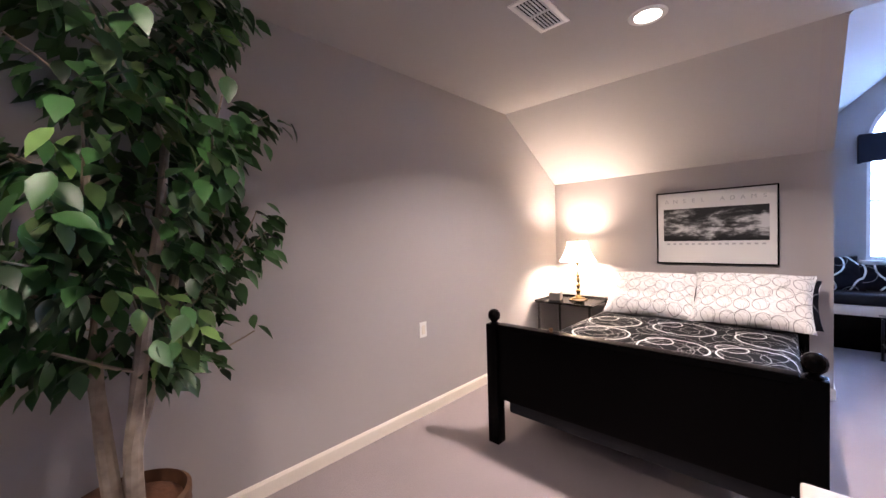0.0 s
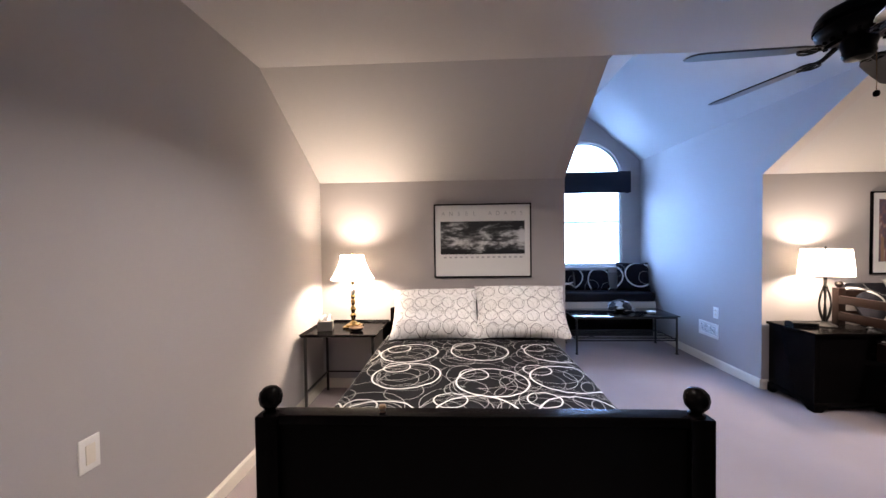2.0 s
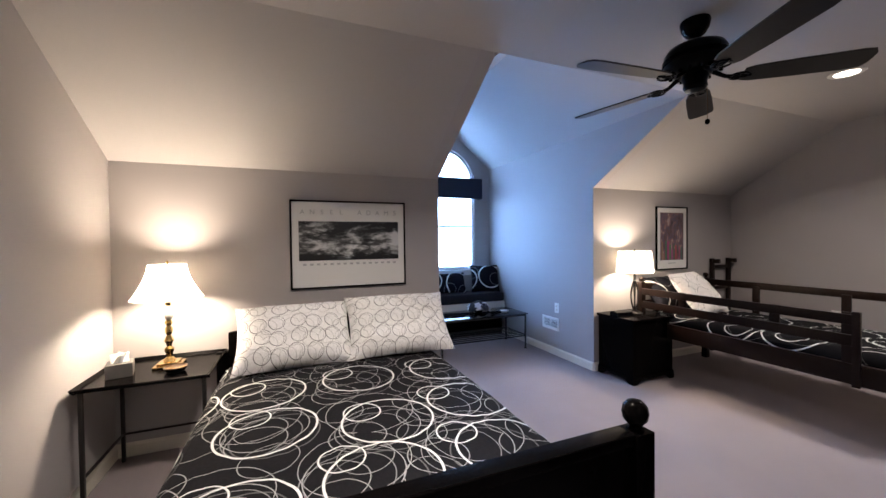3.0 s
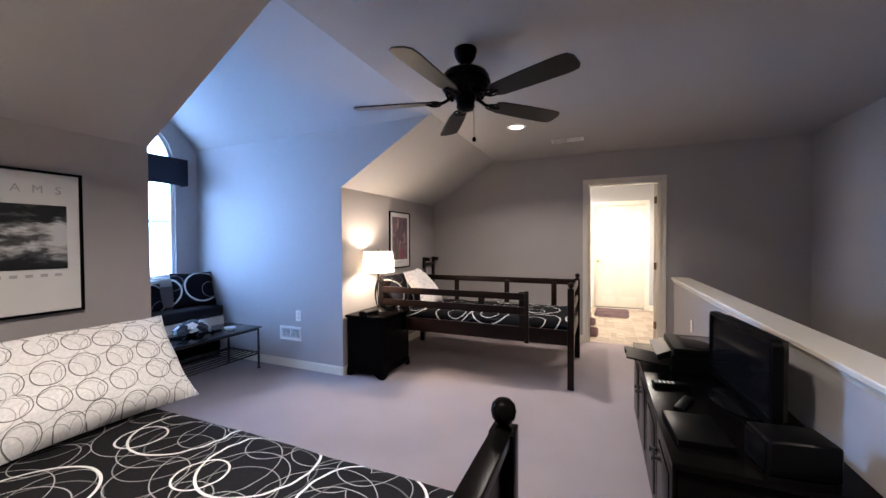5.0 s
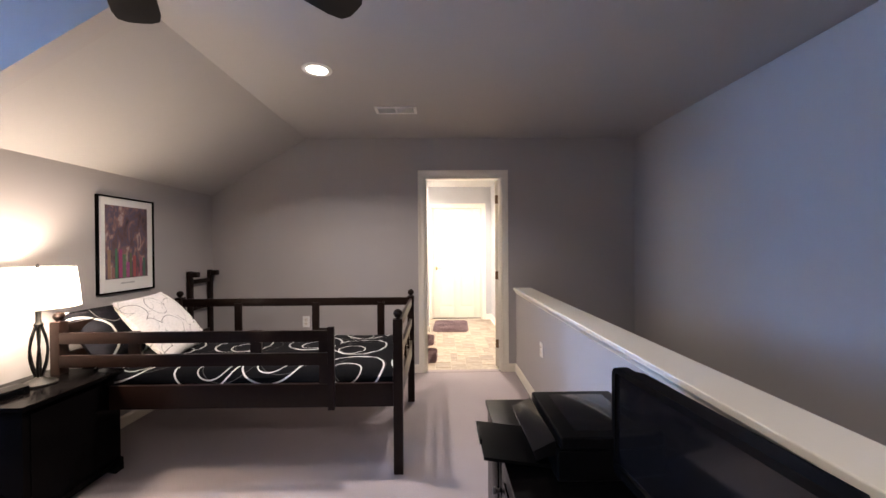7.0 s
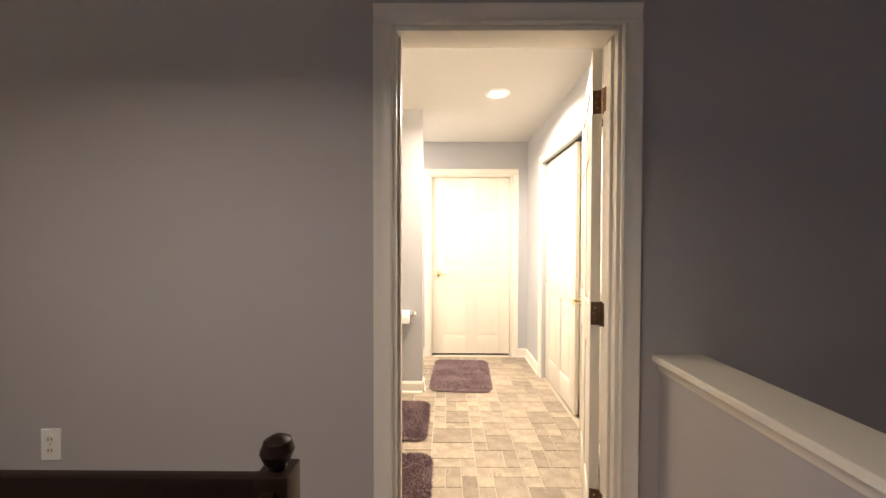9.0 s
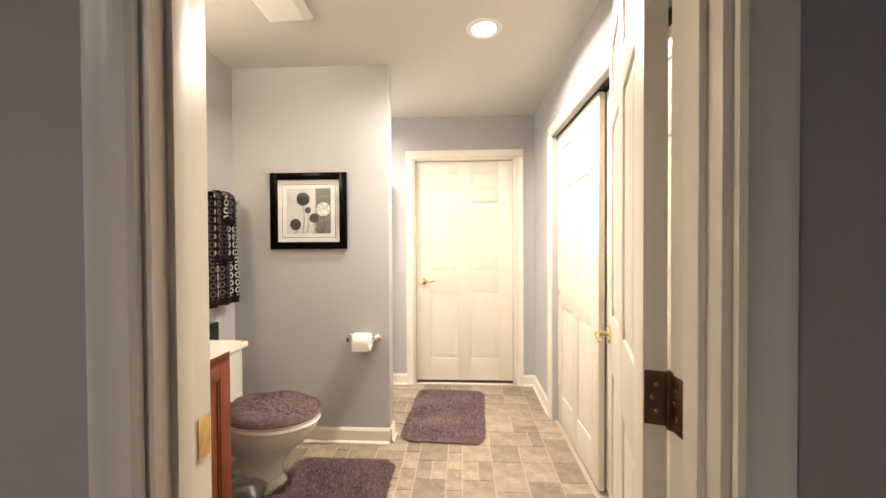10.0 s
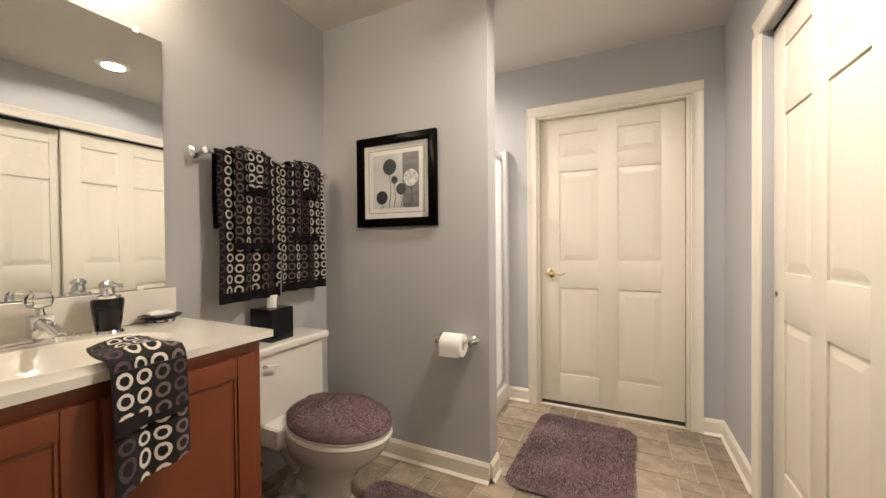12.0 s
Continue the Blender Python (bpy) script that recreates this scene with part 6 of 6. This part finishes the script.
part("bowl", loft([(0.0, 0.36, 0.185, 0.23, 0.105), (0.02, 0.36, 0.185, 0.23, 0.105), (0.05, 0.37, 0.15, 0.21, 0.085), (0.12, 0.39, 0.135, 0.21, 0.080), (0.19, 0.42, 0.155, 0.22, 0.098), (0.245, 0.45, 0.195, 0.25, 0.135), (0.29, 0.465, 0.225, 0.265, 0.160), (0.325, 0.47, 0.240, 0.27, 0.170), (0.343, 0.47, 0.243, 0.27, 0.172)]), PORC, to)
for s in (-1, 1):
    part("trapway", tube([(0.18, s * 0.03, 0.28), (0.25, s * 0.045, 0.235), (0.32, s * 0.052, 0.175), (0.335, s * 0.05, 0.11), (0.29, s * 0.048, 0.06), (0.22, s * 0.045, 0.042)], [0.05, 0.052, 0.050, 0.046, 0.044, 0.040], 14), PORC, to)
part("deck", box(0.10, -0.165, 0.28, 0.30, 0.165, 0.374, 0.02, 3), PORC, to)
part("seat", loft([(0.3435, 0.47, 0.247, 0.25, 0.176), (0.352, 0.47, 0.252, 0.25, 0.180), (0.364, 0.47, 0.248, 0.25, 0.177)]), PORC, to)
part("lid", loft([(0.3645, 0.47, 0.243, 0.24, 0.173), (0.374, 0.47, 0.243, 0.24, 0.173), (0.380, 0.47, 0.235, 0.235, 0.168)]), PORC, to)
PLUSH = material("mauve_plush", (0.085, 0.047, 0.055), 1.0, grain=40, vary=0.45, bump=1.0, spots=4, mottle=(0.46, 0.33, 0.34))


def tufts(surface, count, length, width, seed):
    """Short blades of pile standing on the top of a mesh."""
    random.seed(seed)
    me = bpy.data.meshes.new("tmp")
    cut = surface.copy()
    bmesh.ops.triangulate(cut, faces=cut.faces)
    cut.to_mesh(me)
    cut.free()
    tri = [p for p in me.polygons if p.normal.z > 0.15]
    area = [p.area for p in tri]
    vs, fs = [], []
    for p in random.choices(tri, area, k=count):
        u_, v_ = math.sqrt(random.random()), random.random()
        w3, t_ = (1 - u_, u_ * (1 - v_), u_ * v_), 1.0
        c_ = sum((me.vertices[i].co * k for i, k in zip(p.vertices, w3)), Vector()) / t_
        sway = noise.noise_vector(c_ * 6.0 + Vector((seed, 0, 0)))
        d = (p.normal + 1.3 * Vector((sway.x, sway.y, 0)) + Vector((random.uniform(-0.55, 0.55), random.uniform(-0.55, 0.55), 0.1))).normalized()
        side = d.cross(Vector((random.uniform(-1, 1), random.uniform(-1, 1), random.uniform(-1, 1)))).normalized() * width
        k = len(vs)
        L_ = length * random.uniform(0.6, 1.2)
        vs += [c_ - side, c_ + side, c_ + d * L_ + Vector((0, 0, -0.2 * L_))]
        fs.append((k, k + 1, k + 2))
    bpy.data.meshes.remove(me)
    out_ = bmesh.new()
    m2 = bpy.data.meshes.new("tmp")
    m2.from_pydata(vs, [], fs)
    out_.from_mesh(m2)
    bpy.data.meshes.remove(m2)
    return out_


lc = loft([(0.3755, 0.47, 0.242, 0.235, 0.170), (0.386, 0.47, 0.252, 0.24, 0.178), (0.404, 0.47, 0.250, 0.24, 0.176), (0.424, 0.47, 0.23, 0.225, 0.160), (0.441, 0.47, 0.185, 0.185, 0.125), (0.450, 0.47, 0.11, 0.11, 0.075), (0.453, 0.47, 0.03, 0.03, 0.02)])
for v in lc.verts:
    if v.co.z > 0.39:
        v.co.z += 0.010 * noise.noise((v.co.x * 9, v.co.y * 9, 2.0)) + 0.006 * noise.noise((v.co.x * 21, v.co.y * 21, 5.0))
lc_t = tufts(lc, 9000, 0.014, 0.0016, 3)
cv = part("lid_cover", lc, PLUSH, to, "mauve plush lid cover")
part("plush", lc_t, PLUSH, cv)["kind"] = "stuff"
for s in (-1, 1):
    part("bolt_cap", lathe([(0, 0), (0.014, 0), (0.012, 0.012), (0, 0.016)], 14, pose(0.34, s * 0.098, 0.018)), PORC, to)

tx = thing("tissue_box_cover", "glossy black tissue box cover on the toilet tank", "tissue box", pose(BX0 + 0.095, 1.342, 0.70, 0, 0, 4))
part("cover", box(-0.066, -0.066, 0, 0.066, 0.066, 0.148, 0.006, 3), GLOSS, tx)
part("tissue", cushion(0.045, 0.07, 0.014, 8, seed=5), WHITEPL, tx, "white tissue", m=pose(0, 0, 0.172, 72, 0, 35))

bn = thing("waste_bin", "small black waste bin with a white liner beside the toilet", "bin", pose(BX0 + 0.20, 1.095, 0))
part("bin", lathe([(0, 0), (0.065, 0), (0.072, 0.01), (0.080, 0.24), (0.084, 0.245), (0.078, 0.248), (0.07, 0.02), (0, 0.015)], 24), BLACKPL, bn)
lin = part("plastic_bag", cushion(0.24, 0.16, 0.14, 16, seed=17), glass("clear_plastic", (0.9, 0.9, 0.9), 0.35))
lin.matrix_world = pose(BX0 + 0.40, 1.17, 0.066, 0, 0, 15)
tagged(lin, "crumpled clear plastic bag on the floor by the toilet", "plastic bag")


# ---------------------------------------------------------------- rugs
def rug(name, label, x0, y0, x1, y1, seed, turn=0, notch=0.0):
    r = thing(name, label, "bath mat", pose((x0 + x1) / 2, (y0 + y1) / 2, 0, 0, 0, turn))
    a_, b_, rr = (x1 - x0) / 2, (y1 - y0) / 2, 0.07
    pts = []
    for cx, cy, a0 in ((a_ - rr, b_ - rr, 0), (-a_ + rr, b_ - rr, 90), (-a_ + rr, -b_ + rr, 180), (a_ - rr, -b_ + rr, 270)):
        pts += [(cx + rr * math.cos(radians(a0 + 15 * k)), cy + rr * math.sin(radians(a0 + 15 * k))) for k in range(7)]
    bm = bmesh.new()
    lv = []
    for z, k in ((0.001, 0.985), (0.008, 1.0), (0.015, 0.992), (0.019, 0.96), (0.020, 0.7), (0.020, 0.35)):
        lv.append([bm.verts.new((x * k, y * k, z)) for x, y in pts])
    n = len(pts)
    for p_, q2 in zip(lv, lv[1:]):
        for i in range(n):
            bm.faces.new((p_[i], p_[(i + 1) % n], q2[(i + 1) % n], q2[i]))
    bm.faces.new(lv[-1])
    bm.faces.new(lv[0][::-1])
    bmesh.ops.recalc_face_normals(bm, faces=bm.faces)
    tf = tufts(bm, 26000, 0.017, 0.0017, seed)
    part("backing", bm, PLUSH, r)
    part("plush", tf, PLUSH, r)["kind"] = "stuff"
    return r


rug("bath_mat", "mauve plush bath mat before the end door", -0.335, 1.80, 0.205, 2.60, 1, -3)
rug("toilet_mat", "mauve plush mat in front of the toilet", -0.90, 1.02, -0.335, 1.58, 2)
rug("bath_mat", "mauve plush bath mat in front of the vanity", -0.83, 0.30, -0.29, 0.86, 3)

# ---------------------------------------------------------------- picture, paper holder, ceiling cover, shower
p3 = picture("framed_print", "black-framed print of grey dandelion heads", 0.49, 0.482, pose(-0.917, 1.795, 1.472), frame_w=0.045, depth=0.024)
part("inner_line", boxes((-0.172, -0.0108, -0.168, 0.172, -0.0102, -0.166), (-0.172, -0.0108, 0.166, 0.172, -0.0102, 0.168), (-0.172, -0.0108, -0.166, -0.170, -0.0102, 0.166), (0.170, -0.0108, -0.166, 0.172, -0.0102, 0.166)), BLACKPL, p3)
part("print_ground", box(-0.142, -0.0118, -0.142, 0.142, -0.0109, 0.142), art("pale_grey_print", [(0.35, (0.50, 0.50, 0.50)), (0.6, (0.66, 0.66, 0.66))], 6, 0.5), p3)
part("dark_band", box(0.045, -0.0124, -0.142, 0.142, -0.0119, 0.142), art("grey_print_band", [(0.3, (0.10, 0.10, 0.10)), (0.7, (0.24, 0.24, 0.24))], 5, 0.8, (1, 1, 3)), p3)
for x, z, r_, c_ in ((-0.035, 0.075, 0.042, 0.03), (-0.005, 0.005, 0.020, 0.06), (0.035, -0.045, 0.030, 0.05), (-0.085, -0.085, 0.036, 0.03), (0.095, 0.010, 0.044, 0.72)):
    hd = part("flower_head", lathe([(0, 0), (r_ * 0.9, 0.0), (r_, 0.0006), (0, 0.0012)], 22, pose(x, -0.0125, z, 90)), art("flower_print_%d" % int(c_ * 100), [(0.3, (c_ * 0.5,) * 3), (0.7, (min(1, c_ * 1.3),) * 3)], 60, 0.5), p3)
    part("stem", tube([(x, -0.0130, z - r_), (x + 0.008, -0.0130, (z - r_ - 0.14) / 2), (x - 0.004, -0.0130, -0.139)], 0.0016, 5), material("stem_ink", (0.05, 0.05, 0.05), 0.6, bump=0), hd)

tp = thing("paper_holder", "chrome toilet paper holder with a half-used roll", "paper holder", pose(-0.567, 1.795, 0.672))
for s in (-1, 1):
    pp = part("post", lathe([(0, 0), (0.022, 0), (0.022, 0.005), (0.010, 0.012), (0.009, 0.06), (0.013, 0.072), (0, 0.076)], 18, pose(s * 0.085, 0, 0, 90)), CHROME, tp)
part("spindle", tube([(-0.085, -0.062, 0), (0.085, -0.062, 0)], 0.007, 10), CHROME, tp)
PAPER = material("white_paper", (0.82, 0.80, 0.76), 0.9, grain=150, vary=0.03, bump=0.2)
rl = tagged(part("toilet_roll", lathe([(0.020, -0.052), (0.052, -0.052), (0.053, -0.05), (0.053, 0.05), (0.052, 0.052), (0.020, 0.052), (0.020, -0.052)], 32, pose(0, 0, 0, 0, 90)), PAPER), "white toilet roll with a loose end", "toilet roll")
rl.matrix_world = pose(-0.567, 1.733, 0.660)
part("loose_end", box(-0.050, -0.0545, -0.046, 0.050, -0.0535, 0.0), PAPER, rl)

ef = thing("ceiling_fan_cover", "white square exhaust fan cover on the ceiling", "exhaust fan", pose(-0.79, 1.19, BZ))
part("cover", loft([(-0.032, 0, 0.11, 0.11, 0.12), (-0.025, 0, 0.135, 0.135, 0.145), (-0.008, 0, 0.155, 0.155, 0.165), (0.0, 0, 0.158, 0.158, 0.168)], 4), WHITEPL, ef, m=pose(0, 0, 0, 0, 0, 45), smooth=20)

sh = thing("shower_stall", "white fibreglass shower stall with an aluminium-framed glass door", "shower", pose(-0.585, 1.907, 0))
FIBRE = material("white_fibreglass", (0.80, 0.79, 0.77), 0.25, grain=20, vary=0.02, bump=0.02, coat=0.3)
ALU = material("satin_aluminium", (0.75, 0.75, 0.76), 0.25, 1.0, grain=60, vary=0.05, bump=0.02)
W_ = BY1 - 1.907 - 0.002
part("pan", box(-0.82, 0.002, 0, -0.085, W_, 0.06, 0.01), FIBRE, sh)
part("curb", box(-0.0845, 0.002, 0, 0.0, W_, 0.13, 0.014, 3), FIBRE, sh)
part("end_panel", box(-0.82, W_ - 0.03, 0.131, -0.012, W_, 1.80, 0.006), FIBRE, sh)
part("side_panel", box(-0.82, 0.002, 0.131, -0.012, 0.03, 1.80, 0.006), FIBRE, sh)
part("back_panel", box(-0.8275, 0.031, 0.061, -0.8205, W_ - 0.031, 1.80), FIBRE, sh)
part("flange", box(-0.011, W_ - 0.075, 0.131, 0.004, W_, 1.80, 0.004), FIBRE, sh)
df = part("door_frame", boxes((-0.05, 0.031, 0.131, -0.02, 0.056, 1.76), (-0.05, W_ - 0.10, 0.131, -0.02, W_ - 0.076, 1.76), (-0.05, 0.0565, 1.73, -0.02, W_ - 0.1005, 1.76), (-0.05, 0.0565, 0.131, -0.02, W_ - 0.1005, 0.16), bevel=0.002), ALU, sh, "satin aluminium door frame")
gp = part("pane", box(-0.038, 0.0565, 0.1605, -0.033, W_ - 0.1005, 1.7295), shade_cloth("frosted_glass", (0.85, 0.86, 0.85)), df, "frosted glass pane")
gp.visible_shadow = False

# ---------------------------------------------------------------- floor tiles
random.seed(7)


def tile_material():
    m = material("taupe_stone_tile", (0.105, 0.077, 0.054), 0.40, grain=15, vary=0.25, bump=0.16, spots=5, mottle=(0.56, 0.46, 0.35), detail=9)
    n, l = m.node_tree.nodes, m.node_tree.links
    b = n["Principled BSDF"]
    src = b.inputs["Base Color"].links[0].from_socket
    oi, hs, rg = n.new("ShaderNodeObjectInfo"), n.new("ShaderNodeHueSaturation"), n.new("ShaderNodeMapRange")
    rg.inputs[3].default_value, rg.inputs[4].default_value = 0.72, 1.18
    l.new(oi.outputs["Random"], rg.inputs[0])
    l.new(rg.outputs[0], hs.inputs["Value"])
    vein, off, ab, less, mx = n.new("ShaderNodeTexNoise"), n.new("ShaderNodeMath"), n.new("ShaderNodeMath"), n.new("ShaderNodeMapRange"), n.new("ShaderNodeMix")
    geo = n.new("ShaderNodeNewGeometry")
    vein.inputs["Scale"].default_value, vein.inputs["Detail"].default_value, vein.inputs["Distortion"].default_value = 7.0, 5.0, 1.8
    off.operation, ab.operation, mx.data_type = "SUBTRACT", "ABSOLUTE", "RGBA"
    off.inputs[1].default_value = 0.5
    less.inputs[1].default_value, less.inputs[2].default_value, less.inputs[3].default_value, less.inputs[4].default_value = 0.0, 0.016, 0.4, 0.0
    mx.inputs[7].default_value = (0.60, 0.54, 0.45, 1)
    l.new(geo.outputs["Position"], vein.inputs["Vector"])
    l.new(vein.outputs["Fac"], off.inputs[0])
    l.new(off.outputs[0], ab.inputs[0])
    l.new(ab.outputs[0], less.inputs[0])
    l.new(less.outputs[0], mx.inputs[0])
    l.new(src, mx.inputs[6])
    l.new(mx.outputs[2], hs.inputs["Color"])
    l.new(hs.outputs[0], b.inputs["Base Color"])
    return m


TILE = tile_material()
floor_bath = bpy.data.objects["floor_bath"]
meshes = {}


def tile(x, y, w, d):
    key = (round(w, 3), round(d, 3))
    if key not in meshes:
        bm = bmesh.new()
        g_ = 0.0028
        lo = [bm.verts.new((sx * (w / 2 - g_), sy * (d / 2 - g_), -0.004)) for sx, sy in ((-1, -1), (1, -1), (1, 1), (-1, 1))]
        hi = [bm.verts.new((sx * (w / 2 - g_ - 0.0012), sy * (d / 2 - g_ - 0.0012), -0.0005)) for sx, sy in ((-1, -1), (1, -1), (1, 1), (-1, 1))]
        for i in range(4):
            bm.faces.new((lo[i], lo[(i + 1) % 4], hi[(i + 1) % 4], hi[i]))
        bm.faces.new(hi)
        meshes[key] = mesh_of("tile", bm, TILE, False)
    t_ = new("tile", meshes[key])
    t_.parent = floor_bath
    t_.matrix_local = pose(x, y, 0)


U = 0.086
x_lo, x_hi, y_lo, y_hi = BX0, BX1 + 0.02, 0.07, BY1 + 0.05
rows_ = int((y_hi - y_lo) / U) + 1
cols_ = int((x_hi - x_lo) / U) + 1
used = [[False] * cols_ for _ in range(rows_)]
for j in range(rows_):
    for i in range(cols_):
        if used[j][i]:
            continue
        choice = random.choice(((2, 2), (2, 2), (2, 2), (2, 2), (1, 1), (2, 1), (1, 2), (3, 2), (2, 3)))
        for w, d in (choice, (2, 2), (2, 1), (1, 2), (1, 1)):
            if i + w <= cols_ and j + d <= rows_ and not any(used[j + q][i + p] for q in range(d) for p in range(w)):
                break
        for q in range(d):
            for p in range(w):
                used[j + q][i + p] = True
        xa, xb = x_lo + i * U, min(x_lo + (i + w) * U, x_hi)
        ya, yb = y_lo + j * U, min(y_lo + (j + d) * U, y_hi)
        if xb - xa > 0.02 and yb - ya > 0.02:
            tile((xa + xb) / 2, (ya + yb) / 2, xb - xa, yb - ya)
structure("threshold", box(-0.389, 0.0, -0.004, 0.389, 0.069, 0.004, 0.002), CARPET, "carpet edge in the doorway", "threshold")
